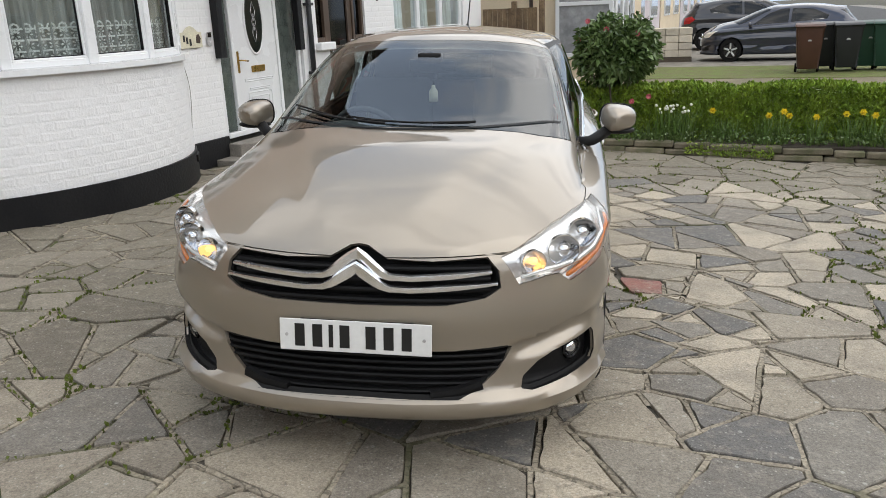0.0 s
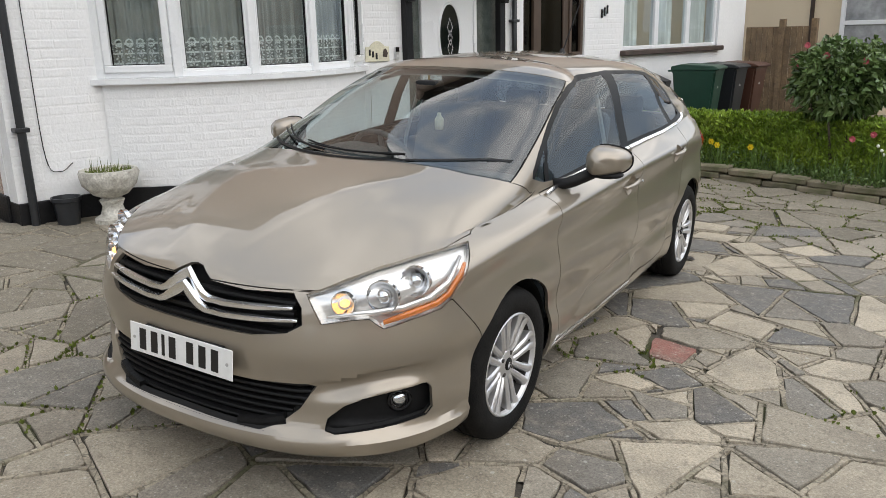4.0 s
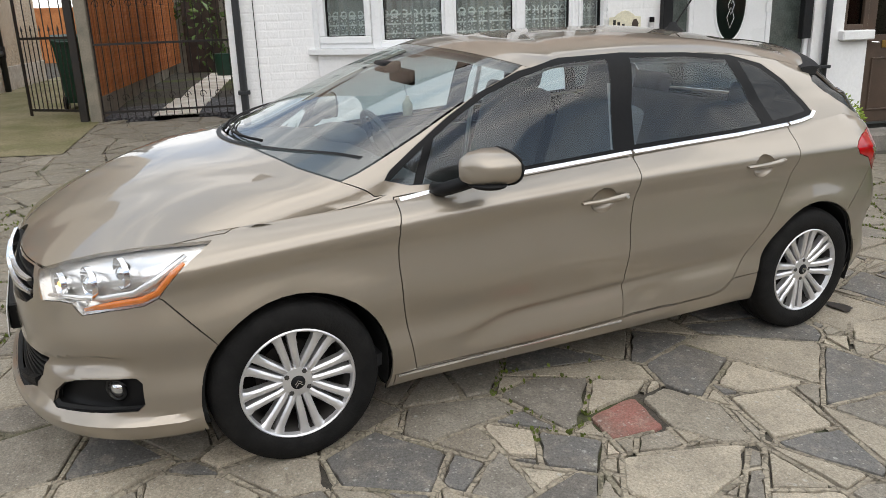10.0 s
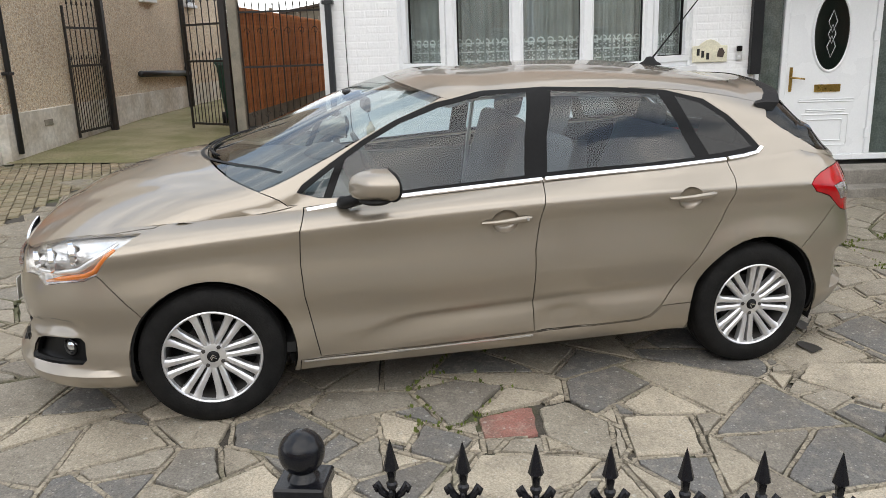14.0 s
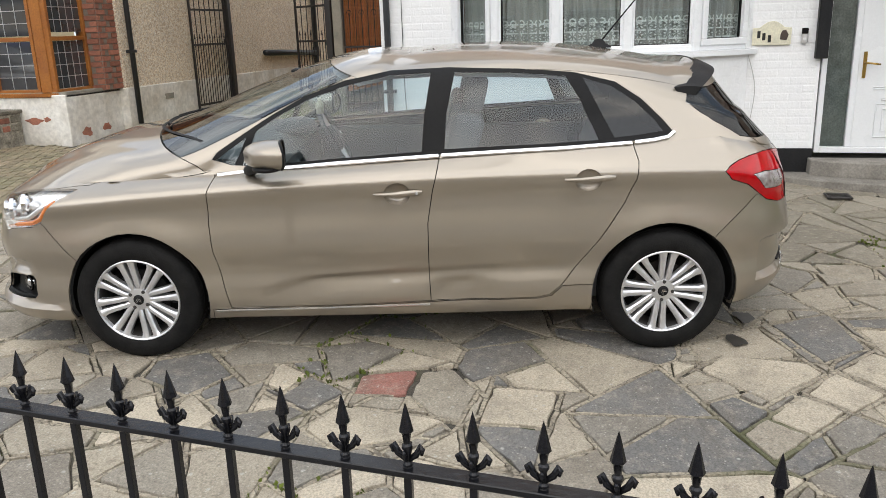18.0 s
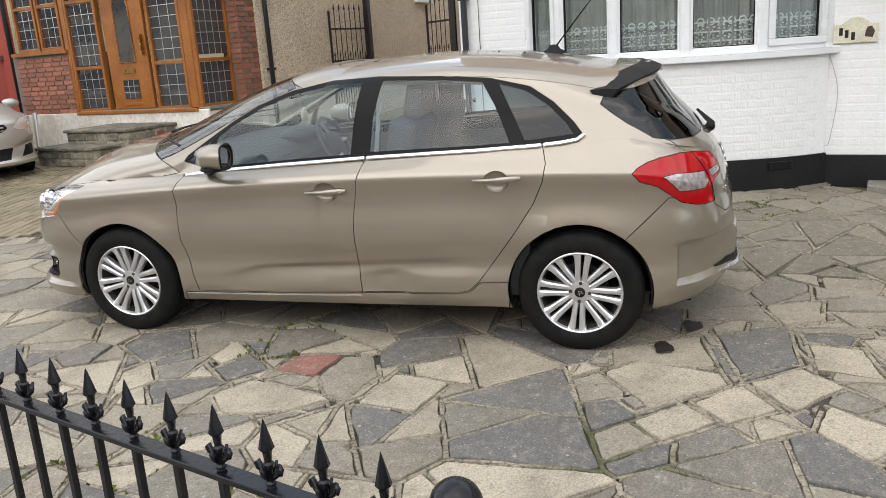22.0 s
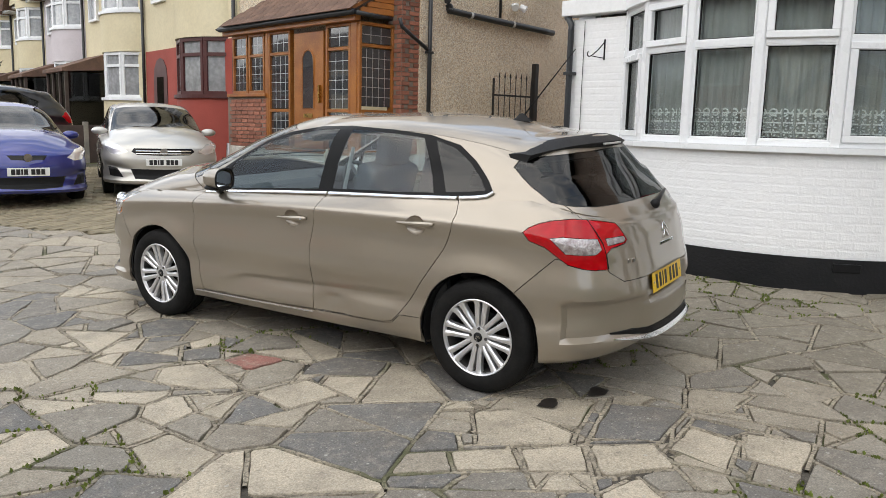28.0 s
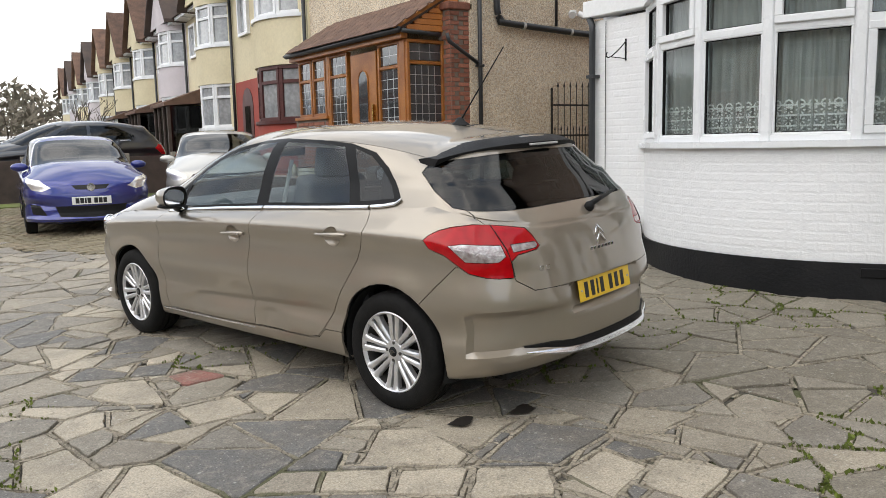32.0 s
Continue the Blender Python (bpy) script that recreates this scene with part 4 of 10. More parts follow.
# --- wheels ---
def build_wheel():
    """An alloy wheel with eight twin spokes; its axle is y, outside is +y."""
    turn = Matrix.Rotation(radians(-90), 4, "X")
    w = thing("wheel")
    tyre = [(0.212, 0.095), (0.222, 0.104), (0.255, 0.108), (0.285, 0.104), (0.303, 0.092), (0.310, 0.074), (0.315, 0.05), (0.308, 0.046), (0.308, 0.038), (0.316, 0.034), (0.316, 0.006), (0.308, 0.004), (0.308, -0.004), (0.316, -0.006), (0.316, -0.034), (0.308, -0.038), (0.308, -0.046), (0.315, -0.05), (0.310, -0.074), (0.303, -0.092), (0.26, -0.104), (0.212, -0.095), (0.205, 0.0), (0.212, 0.095)]
    bm = revolve(tyre, 56, m=turn)
    part("tyre", bm, M["rubber"], w, "dusty black rubber tyre", smooth=True, auto=40)
    part("rim", revolve([(0.214, 0.096), (0.2135, 0.099), (0.209, 0.102), (0.203, 0.098), (0.198, 0.082)], 56, m=turn), M["silver"], w, "silver alloy rim", smooth=True, auto=35)
    # dark grey puts the shade between the spokes into the inner rim's colour
    part("barrel", revolve([(0.198, 0.082), (0.194, 0.06), (0.186, 0.0), (0.19, -0.08), (0.214, -0.098)], 48, m=turn), M["grey_trim"], w, "inner rim darkened like the shade between the spokes", smooth=True, auto=35)
    for k in range(16):
        sd = -1 if k % 2 else 1
        sp = bmesh.new()
        rows = []
        for r, y, hw, off in ((0.045, 0.070, 0.0135, 0.0145), (0.08, 0.080, 0.014, 0.0175), (0.13, 0.084, 0.0150, 0.0205), (0.175, 0.087, 0.0165, 0.0245), (0.195, 0.091, 0.021, 0.029), (0.207, 0.095, 0.029, 0.036)):
            c = sd * off
            rows.append([sp.verts.new((c - hw, y - 0.03, r)), sp.verts.new((c - hw * 0.92, y - 0.002, r)), sp.verts.new((c - hw * 0.4, y + 0.005, r)), sp.verts.new((c + hw * 0.4, y + 0.005, r)), sp.verts.new((c + hw * 0.92, y - 0.002, r)), sp.verts.new((c + hw, y - 0.03, r))])
        for a, b in zip(rows, rows[1:]):
            for q in range(5):
                sp.faces.new((a[q], a[q + 1], b[q + 1], b[q]))
        bmesh.ops.recalc_face_normals(sp, faces=sp.faces)
        for v in sp.verts:
            v.co = Matrix.Rotation(6.28318 * (k // 2) / 8, 3, "Y") @ v.co
        if sum(f.normal.y for f in sp.faces) < 0:
            bmesh.ops.reverse_faces(sp, faces=sp.faces)
        part("spoke", sp, M["silver"], w, smooth=True, auto=40)
    part("hub", revolve([(0.0, 0.082), (0.03, 0.084), (0.055, 0.078), (0.066, 0.06), (0.066, 0.03)], 32, m=turn), M["silver"], w, smooth=True, auto=40)
    part("centre_cap", revolve([(0.0, 0.089), (0.024, 0.088), (0.028, 0.082)], 24, m=turn), M["black_plastic"], w, smooth=True)
    for dz in (0.004, -0.006):
        part("cap_mark", ribbon([(-0.013, 0.0905, dz - 0.006), (0, 0.0905, dz + 0.006), (0.013, 0.0905, dz - 0.006)], 0.002, 0.0015), M["chrome"], w)
    for k in range(4):
        a = 6.28318 * (k + 0.5) / 4
        part("bolt", cyl(0.0095, (0.047 * math.cos(a), 0.06, 0.047 * math.sin(a)), (0.047 * math.cos(a), 0.083, 0.047 * math.sin(a)), 6), M["grey_trim"], w)
    part("brake_disc", revolve([(0.03, 0.01), (0.135, 0.01), (0.135, -0.012), (0.03, -0.012)], 32, m=turn), M["iron_dull"], w)
    part("back_plate", revolve([(0.0, -0.04), (0.19, -0.04)], 32, m=turn), M["liner"], w)
    return w


wheel0 = build_wheel()
wheel0.parent = car
wheel0.matrix_local = pose(0, 0.762, 0.306, 0, 12, -1.5)
for x, y, a, yaw in ((-2.608, 0.762, 40, 0), (0, -0.762, 77, 178.5), (-2.608, -0.762, 5, 180)):
    w2 = copy_thing(wheel0, Matrix())
    w2.parent = car
    w2.matrix_local = pose(x, y, 0.306, 0, 0, yaw) @ Matrix.Rotation(radians(a), 4, "Y")
# wheel arches and floor
for cx in (0.0, -2.608):
    for s in (-1, 1):
        bm = bmesh.new()
        rows = []
        for k in range(25):
            a = -0.32 + (math.pi + 0.64) * k / 24
            c, sn = math.cos(a), math.sin(a)
            rows.append([bm.verts.new((cx + 0.354 * c, s * 0.845, 0.308 + 0.354 * sn)), bm.verts.new((cx + 0.366 * c, s * 0.80, 0.308 + 0.366 * sn)), bm.verts.new((cx + 0.366 * c, s * 0.50, 0.308 + 0.366 * sn)), bm.verts.new((cx + 0.05 * c, s * 0.48, 0.308 + 0.05 * sn))])
        for a, b in zip(rows, rows[1:]):
            for k in range(3):
                bm.faces.new((a[k], a[k + 1], b[k + 1], b[k]))
        part("wheel_arch_liner", bm, M["liner"], car, smooth=True, auto=40)
for x0, x1, yw in ((0.55, 0.30, 0.66), (0.30, -0.33, 0.46), (-0.33, -2.27, 0.74), (-2.27, -2.95, 0.46), (-2.95, -3.15, 0.60)):
    part("underbody", box(x1, -yw, 0.19, x0, yw, 0.24), M["liner"], car)

# --- nose: grilles, chevrons, plate, fog lamps ---
for k in range(8):
    z = 0.27 + k * 0.0245
    wd = 0.36 + 0.17 * smoothstep(0.26, 0.44, z)
    pts = [ahead(y, z, -0.018) for y in [(-1 + 2 * i / 16) * wd for i in range(17)]]
    part("grille_slat", ribbon(pts, 0.007, 0.012), M["black_plastic"], car)
grid_back = bmesh.new()
for z0, z1, wd in ((0.24, 0.48, 0.54), (0.59, 0.80, 0.50)):
    a, b = [], []
    for i in range(21):
        y = (-1 + 2 * i / 20) * wd
        a.append(grid_back.verts.new(ahead(y, z0, -0.07)))
        b.append(grid_back.verts.new(ahead(y, z1, -0.05)))
    for i in range(20):
        grid_back.faces.new((a[i], a[i + 1], b[i + 1], b[i]))
part("grille_backing", grid_back, M["liner"], car)
for k in range(4):
    z = 0.615 + k * 0.034
    pts = [ahead(y, z, -0.02) for y in [(-1 + 2 * i / 16) * 0.44 for i in range(17)]]
    part("upper_grille_bar", ribbon(pts, 0.009, 0.012), M["black_plastic"], car)
for peak, low, tip, end, wd in ((0.766, 0.692, 0.709, 0.012, 0.445), (0.724, 0.655, 0.671, 0.012, 0.465)):
    ys = [-wd, -0.30, -0.18, -0.115, -0.085, 0.0, 0.085, 0.115, 0.18, 0.30, wd]
    zs = [tip, low + 0.006, low, low + 0.004, low + 0.016, peak, low + 0.016, low + 0.004, low, low + 0.006, tip]
    pts = []
    for (y0, z0), (y1, z1) in zip(zip(ys, zs), list(zip(ys, zs))[1:]):
        for q in range(4):
            t = q / 4
            pts.append(ahead(y0 + (y1 - y0) * t, z0 + (z1 - z0) * t, 0.006 + 0.012 * (1 - smoothstep(0.05, 0.16, abs(y0 + (y1 - y0) * t)))))
    pts.append(ahead(ys[-1], zs[-1], 0.004))
    hs = [0.011 + 0.010 * (1 - smoothstep(0.02, 0.14, abs(p.y))) - 0.005 * smoothstep(0.3, 0.46, abs(p.y)) for p in pts]
    part("chevron_bar", ribbon(pts, hs, 0.008), M["bright_trim"], car, "chrome chevron bar", smooth=True, auto=30)


def plate(name, m, face):
    p = part(name, box(-0.26, -0.0555, 0, 0.26, 0.0555, 0.004, 0.002), face, car, "number plate with plain black bars")
    p.matrix_local = m
    x = -0.215
    for k, wd in enumerate((0.05, 0.05, 0.022, 0.05, 0.0, 0.05, 0.05, 0.05)):
        if wd:
            part("print_bar", box(x + wd * 0.16, -0.0395, 0.0042, x + wd * 0.84, 0.0395, 0.0056), M["bars"], p)
        x += wd + (0.011 if wd else 0.028)
    for sx in (-0.235, 0.235):
        part("screw_cap", cyl(0.006, (sx, 0, 0.003), (sx, 0, 0.007), 10), M["cable"], p)
    return p


pf = ahead(0, 0.495, 0.022)
plate("front_number_plate", Matrix.Translation(pf) @ Matrix(((0, 0, 1), (1, 0, 0), (0, 1, 0))).to_4x4() @ Matrix.Rotation(radians(-4), 4, "X"), M["plate_white"])
part("plate_holder", box(pf.x - 0.04, -0.2, 0.445, pf.x - 0.001, 0.2, 0.545, 0.006), M["black_plastic"], car)
for s in (-1, 1):
    for k, (h0, z0, h1, z1) in enumerate(((0.30, 0.268, 0.42, 0.30),)):
        pts = [ahead(s * y, z, -0.004) for y, z in ((0.25, 0.285), (0.34, 0.292), (0.42, 0.315))]
        part("lower_grille_block", ribbon(pts, 0.02, 0.012), M["black_plastic"], car)
    # fog lamp recess
    d = Vector((0.70711, 0.70711 * s, 0))
    ax = Vector((-0.70711, 0.70711 * s, 0))
    fb = take(shell, tag_l, (52,), 0.0, 0.0, "left" if s > 0 else "right")
    fb.normal_update()
    for v in fb.verts:
        v.co -= d * 0.045
    rim = [e for e in fb.edges if e.is_boundary]
    ex = bmesh.ops.extrude_edge_only(fb, edges=rim)
    for v in [g for g in ex["geom"] if isinstance(g, bmesh.types.BMVert)]:
        v.co += d * 0.044
    part("fog_lamp_recess", fb, M["black_plastic"], car, smooth=True, auto=40)
    hit = skin.ray_cast(Vector((0, 0, 0.366)) + Vector((-0.70711, 0.70711, 0)) * 0.088 + Vector((2, 2, 0)), Vector((-0.70711, -0.70711, 0)))[0]
    c = Vector((hit.x, hit.y * s, hit.z)) - d * 0.058
    part("fog_lamp", ball(0.032, c, 20, sc=(1, 1, 1)), M["chrome"], car, "round clear fog lamp", smooth=True)
    part("fog_lens", cyl(0.034, c + d * 0.020, c + d * 0.032, 20, 0.030), M["lens"], car, smooth=True, auto=40)
    part("fog_ring", tube([c + d * 0.02 + ax * 0.038 * math.cos(t * 0.3142) + Vector((0, 0, 0.038 * math.sin(t * 0.3142))) for t in range(20)], 0.007, 6, closed=True), M["black_trim"], car, smooth=True)
    # headlamp bucket with its reflectors
    hb = take(shell, tag_l, (40,), 0.0, 0.0, "left" if s > 0 else "right")
    hb.normal_update()
    for v in hb.verts:
        v.co -= v.normal * 0.004 + d * 0.05
    rim = [e for e in hb.edges if e.is_boundary]
    ex = bmesh.ops.extrude_edge_only(hb, edges=rim)
    for v in [g for g in ex["geom"] if isinstance(g, bmesh.types.BMVert)]:
        v.co += d * 0.049
    part("headlamp_housing", hb, M["lamp_silver"], car, "silver headlamp housing", smooth=True, auto=40)
    def in_lamp(h, z, depth):
        o = Vector((-0.70711, 0.70711, 0)) * h
        hh = skin.ray_cast(Vector((o.x + 2, o.y + 2, z)), Vector((-0.70711, -0.70711, 0)))[0]
        hh = hh or Vector((0.6, 0.6, z))
        return Vector((hh.x, hh.y * s, z)) - d * depth
    fwd = Vector((1, 0.25 * s, 0)).normalized()
    for h, z, r, dep, mt, lab in ((0.15, 0.782, 0.050, 0.034, "chrome", "round main reflector"), (0.035, 0.742, 0.054, 0.034, "chrome", "round dipped reflector"), (-0.095, 0.722, 0.040, 0.028, "chrome", "reflector")):
        c = in_lamp(h, z, dep)
        bm = revolve([(0.0, -0.045), (r * 0.5, -0.035), (r * 0.85, -0.012), (r, 0.008), (r * 1.06, 0.008), (r * 1.06, -0.01)], 28, m=Matrix.Translation(c) @ fwd.to_track_quat("Z", "Y").to_matrix().to_4x4())
        part("reflector", bm, M[mt], car, lab, smooth=True, auto=50)
        if h > 0:
            part("bulb_shield", ball(0.026, c - fwd * 0.008, 16), M["chrome"], car, smooth=True)
        else:
            part("side_lamp", ball(0.017, c - fwd * 0.008, 16, sc=(1.0, 1.0, 0.8)), M["lamp_warm"], car, "lit warm side lamp", smooth=True)
    # amber strip along the lower outer edge
    pts = [in_lamp(h, z, 0.014) for h, z in ((0.03, 0.661), (0.12, 0.681), (0.225, 0.70), (0.27, 0.722), (0.32, 0.785), (0.34, 0.812))]
    part("amber_strip", ribbon(pts, [0.007, 0.012, 0.012, 0.012, 0.011, 0.005], 0.006), M["amber"], car, "amber indicator strip", smooth=True)
    pts = [in_lamp(h, z, 0.02) for h, z in ((-0.15, 0.678), (-0.06, 0.692), (0.0, 0.694), (0.10, 0.702), (0.20, 0.722), (0.27, 0.765), (0.33, 0.83))]
    part("light_blade", ribbon(pts, [0.005, 0.008, 0.010, 0.011, 0.012, 0.012, 0.006], 0.006), M["lamp_silver"], car, smooth=True)

# --- sides: chrome line, handles, mirrors, sill strip ---
for s in (-1, 1):
    pts = [beside(x, z, 0.002, s) for x, z in ((-0.44, 0.917), (-0.6, 0.931), (-1.0, 0.962), (-1.505, 0.993))]
    part("chrome_strip", ribbon([p + Vector((0, s * 0.007, 0.002)) for p in pts], 0.0105, 0.004, up=(0, -s * 0.75, 0.66)), M["bright_trim"], car)
    pts = [beside(x, z, 0.002, s) for x, z in ((-1.52, 0.994), (-1.8, 1.007), (-2.1, 1.022), (-2.425, 1.04))]
    part("chrome_strip", ribbon([p + Vector((0, s * 0.007, 0.002)) for p in pts], 0.0105, 0.004, up=(0, -s * 0.75, 0.66)), M["bright_trim"], car)
    pts = [beside(x, z, 0.002, s) for x, z in ((-2.44, 1.042), (-2.53, 1.05), (-2.60, 1.062), (-2.632, 1.085))]
    part("chrome_strip", ribbon([p + Vector((0, s * 0.007, 0.002)) for p in pts], 0.0105, 0.004, up=(0, -s * 0.75, 0.66)), M["bright_trim"], car)
    pts = [beside(x, z, 0.001, s) for x, z in ((-0.385, 0.249), (-0.8, 0.252), (-1.45, 0.264))]
    part("sill_strip", ribbon(pts, 0.005, 0.003), M["bright_trim"], car)
    for (hx0, hx1, z0, z1), (cx, cz), dr in zip(((-1.193, -1.425, 0.832, 0.842), (-2.097, -2.334, 0.888, 0.897)), CUPS, doors["left" if s > 0 else "right"]):
        bm = bmesh.new()
        rows = []
        for k in range(13):
            u = k / 12
            x, z = hx0 + (hx1 - hx0) * u, z0 + (z1 - z0) * u
            out = 0.004 + 0.030 * math.sin(math.pi * (0.04 + 0.92 * u)) ** 0.55
            tall = (0.008 + 0.006 * smoothstep(0.0, 0.75, u)) * (1 if 0 < k < 12 else 0.6)
            p = beside(x, z, 0.0, s)
            rows.append([bm.verts.new(p + Vector((0, s * (out + dy), dz * tall))) for dy, dz in ((-0.014, -0.8), (-0.004, -1.0), (0.003, -0.6), (0.005, 0.0), (0.003, 0.6), (-0.004, 1.0), (-0.014, 0.8))])
        for a, b in zip(rows, rows[1:]):
            for k in range(7):
                bm.faces.new((a[k], a[(k + 1) % 7], b[(k + 1) % 7], b[k]))
        bm.faces.new(rows[0])
        bm.faces.new(rows[-1][::-1])
        bmesh.ops.recalc_face_normals(bm, faces=bm.faces)
        part("door_handle", bm, M["paint"], dr, smooth=True, auto=50)
        bm = bmesh.new()
        rings = []
        for rr, dep in ((1.03, -0.001), (0.97, 0.006), (0.85, 0.018), (0.6, 0.027), (0.3, 0.031)):
            rings.append([bm.verts.new(beside(cx + 0.062 * rr * math.cos(6.28318 * k / 24), cz + 0.052 * rr * math.sin(6.28318 * k / 24), -dep, s)) for k in range(24)])
        for a, b in zip(rings, rings[1:]):
            for k in range(24):
                bm.faces.new((a[k], a[(k + 1) % 24], b[(k + 1) % 24], b[k]))
        bm.faces.new(rings[-1])
        bmesh.ops.recalc_face_normals(bm, faces=bm.faces)
        part("handle_cup", bm, M["paint"], dr, "scooped hand recess", smooth=True, auto=60)
        if cx > -1.5:
            part("key_lock", cyl(0.006, beside(hx1 + 0.024, z1, 0.030, s), beside(hx1 + 0.024, z1, 0.0385, s), 12), M["silver"], dr, smooth=True, auto=40)
    # mirror
    base = beside(-0.60, 0.945, 0.0, s)
    hd = Vector((-0.72, s * 0.935, 1.038))
    bm = bmesh.new()
    rows = []
    for k, (dx, sy, sz, fl) in enumerate(((0.108, 0.022, 0.016, 0), (0.095, 0.053, 0.040, 0), (0.06, 0.077, 0.057, 0), (0.0, 0.088, 0.066, 0), (-0.06, 0.088, 0.064, 0))):
        ring = []
        for q in range(24):
            a = 6.28318 * q / 24
            c, sn = math.cos(a), math.sin(a)
            c2, s2 = math.copysign(abs(c) ** 0.7, c), math.copysign(abs(sn) ** 0.8, sn)
            ring.append(bm.verts.new(hd + Vector((dx - 0.05 * c2 * s * 0 - 0.03 * max(0, c2), s * sy * c2 + s * 0.01, sz * s2 * (1 - 0.18 * c2)))))
        rows.append(ring)
    for a, b in zip(rows, rows[1:]):
        for q in range(24):
            bm.faces.new((a[q], a[(q + 1) % 24], b[(q + 1) % 24], b[q]))
    bm.faces.new(rows[0])
    bmesh.ops.recalc_face_normals(bm, faces=bm.faces)
    mir = part("door_mirror", bm, M["paint"], car, "body-coloured door mirror on a black foot", smooth=True, auto=50)
    part("mirror_rim", tube([v + Vector((-0.004, 0, 0)) for v in [hd + Vector((-0.06 - 0.03 * max(0, math.cos(6.28318 * q / 24)), s * 0.088 * math.copysign(abs(math.cos(6.28318 * q / 24)) ** 0.7, math.cos(6.28318 * q / 24)) + s * 0.01, 0.064 * math.copysign(abs(math.sin(6.28318 * q / 24)) ** 0.8, math.sin(6.28318 * q / 24)) * (1 - 0.18 * math.cos(6.28318 * q / 24)))) for q in range(24)]], 0.006, 6, closed=True), M["black_plastic"], mir, smooth=True)
    gl = bmesh.new()
    gl.faces.new([gl.verts.new(hd + Vector((-0.055, s * 0.082 * math.cos(6.28318 * q / 24) + s * 0.01, 0.051 * math.sin(6.28318 * q / 24)))) for q in range(24)])
    part("mirror_glass", gl, M["chrome"], mir)
    part("mirror_foot", tube(spline([base + Vector((0, -s * 0.01, -0.005)), base + Vector((0.0, s * 0.06, 0.0)), hd + Vector((0.02, -s * 0.03, -0.045))], 4), [0.022, 0.023, 0.024, 0.025, 0.026, 0.027, 0.027, 0.027, 0.027], 12), M["black_plastic"], mir, smooth=True)
    part("mirror_repeater", ball(1.0, base + Vector((-0.045, s * 0.062, 0.0)), 14, sc=(0.028, 0.012, 0.010)), M["chrome"], mir, smooth=True)
    part("mirror_skirt", ball(1.0, hd + Vector((0.0, s * 0.005, -0.056)), 20, sc=(0.072, 0.086, 0.020)), M["black_plastic"], mir, smooth=True)
    # tail lamp details
    dr_ = Vector((-0.70711, 0.70711 * s, 0))
    def in_tail(h, z, out):
        o = Vector((-0.70711, -0.70711, 0)) * h
        hh = skin.ray_cast(Vector((o.x - 2, o.y + 2, z)), Vector((0.70711, -0.70711, 0)))[0] or Vector((-3.2, 0.7, z))
        return Vector((hh.x, hh.y * s, z)) + dr_ * out
    # the split between the lamp on the wing and on the tailgate
    part("lamp_split", tube([in_tail(h, z, 0.003) for h, z in ((1.732, 0.978), (1.77, 0.92), (1.806, 0.86), (1.826, 0.80), (1.840, 0.73))], 0.0028, 5), M["liner"], car)

# --- tail: spoiler, wiper, plate, badge bars, valance ---
bm = bmesh.new()
rows = []
for i in range(25):
    u = -1 + 2 * i / 24
    y = 0.64 * u
    e = abs(u) ** 2.2
    front = Vector((-2.885 + 0.235 * e, y, 0))
    front.z = over(front.x, min(abs(y), 0.60), 0.003).z - 0.018 * abs(u) ** 6
    lip = Vector((-2.99 + 0.205 * e, y, 1.340 - 0.03 * u * u - 0.03 * e ** 2))
    low = Vector((-2.978 + 0.228 * e, y, 1.318 - 0.03 * u * u - 0.055 * e ** 2))
    inn = Vector((-2.95 + 0.27 * e, y, 1.300 - 0.02 * u * u - 0.045 * e))
    top = front
    rows.append([bm.verts.new(p) for p in (top, (top + lip) / 2 + Vector((0, 0, 0.006)), lip, low, inn)])
for a, b in zip(rows, rows[1:]):
    for k in range(4):
        bm.faces.new((a[k], a[k + 1], b[k + 1], b[k]))
bm.faces.new(rows[0])
bm.faces.new(rows[-1][::-1])
bmesh.ops.recalc_face_normals(bm, faces=bm.faces)
sp_ = part("roof_spoiler", bm, M["spoiler_grey"], car, "dark grey roof spoiler", smooth=True, auto=35)
part("brake_lamp", box(-2.993, -0.13, 1.321, -2.979, 0.13, 1.333, 0.003), M["cable"], sp_)
wi = part("rear_wiper", tube([ahead(-0.02, 1.0, 0.03, True), ahead(-0.02, 1.01, 0.045, True), ahead(-0.36, 1.045, 0.03, True)], [0.02, 0.016, 0.008], 8), M["black_plastic"], car, smooth=True)
part("wiper_pivot", ball(0.028, ahead(-0.02, 0.995, 0.02, True), 14), M["black_plastic"], wi, smooth=True)
pr = ahead(0, 0.597, 0.010, True)
plate("rear_number_plate", Matrix.Translation(pr) @ Matrix(((0, 0, -1), (-1, 0, 0), (0, 1, 0))).to_4x4() @ Matrix.Rotation(radians(-9), 4, "X"), M["plate_yellow"])
for dz in (0.0, -0.038):
    part("tail_chevron", ribbon([ahead(-0.042, 0.855 + dz, 0.005, True), ahead(0, 0.90 + dz, 0.007, True), ahead(0.042, 0.855 + dz, 0.005, True)], [0.007, 0.012, 0.007], 0.004), M["chrome"], car, smooth=True)
for k in range(7):
    y = 0.105 - k * 0.035
    part("badge_bar", box(-0.010, -0.004, -0.009, 0.010, 0.004, 0.009, 0.002, m=Matrix.Translation(ahead(y, 0.795, 0.003, True)) @ Matrix.Rotation(radians(90), 4, "Z")), M["chrome"], car)
for k in range(2):
    part("badge_bar", box(-0.012, -0.004, -0.012, 0.012, 0.004, 0.012, 0.003, m=Matrix.Translation(ahead(0.50 - k * 0.04, 0.755, 0.003, True)) @ Matrix.Rotation(radians(75), 4, "Z")), M["chrome"], car)
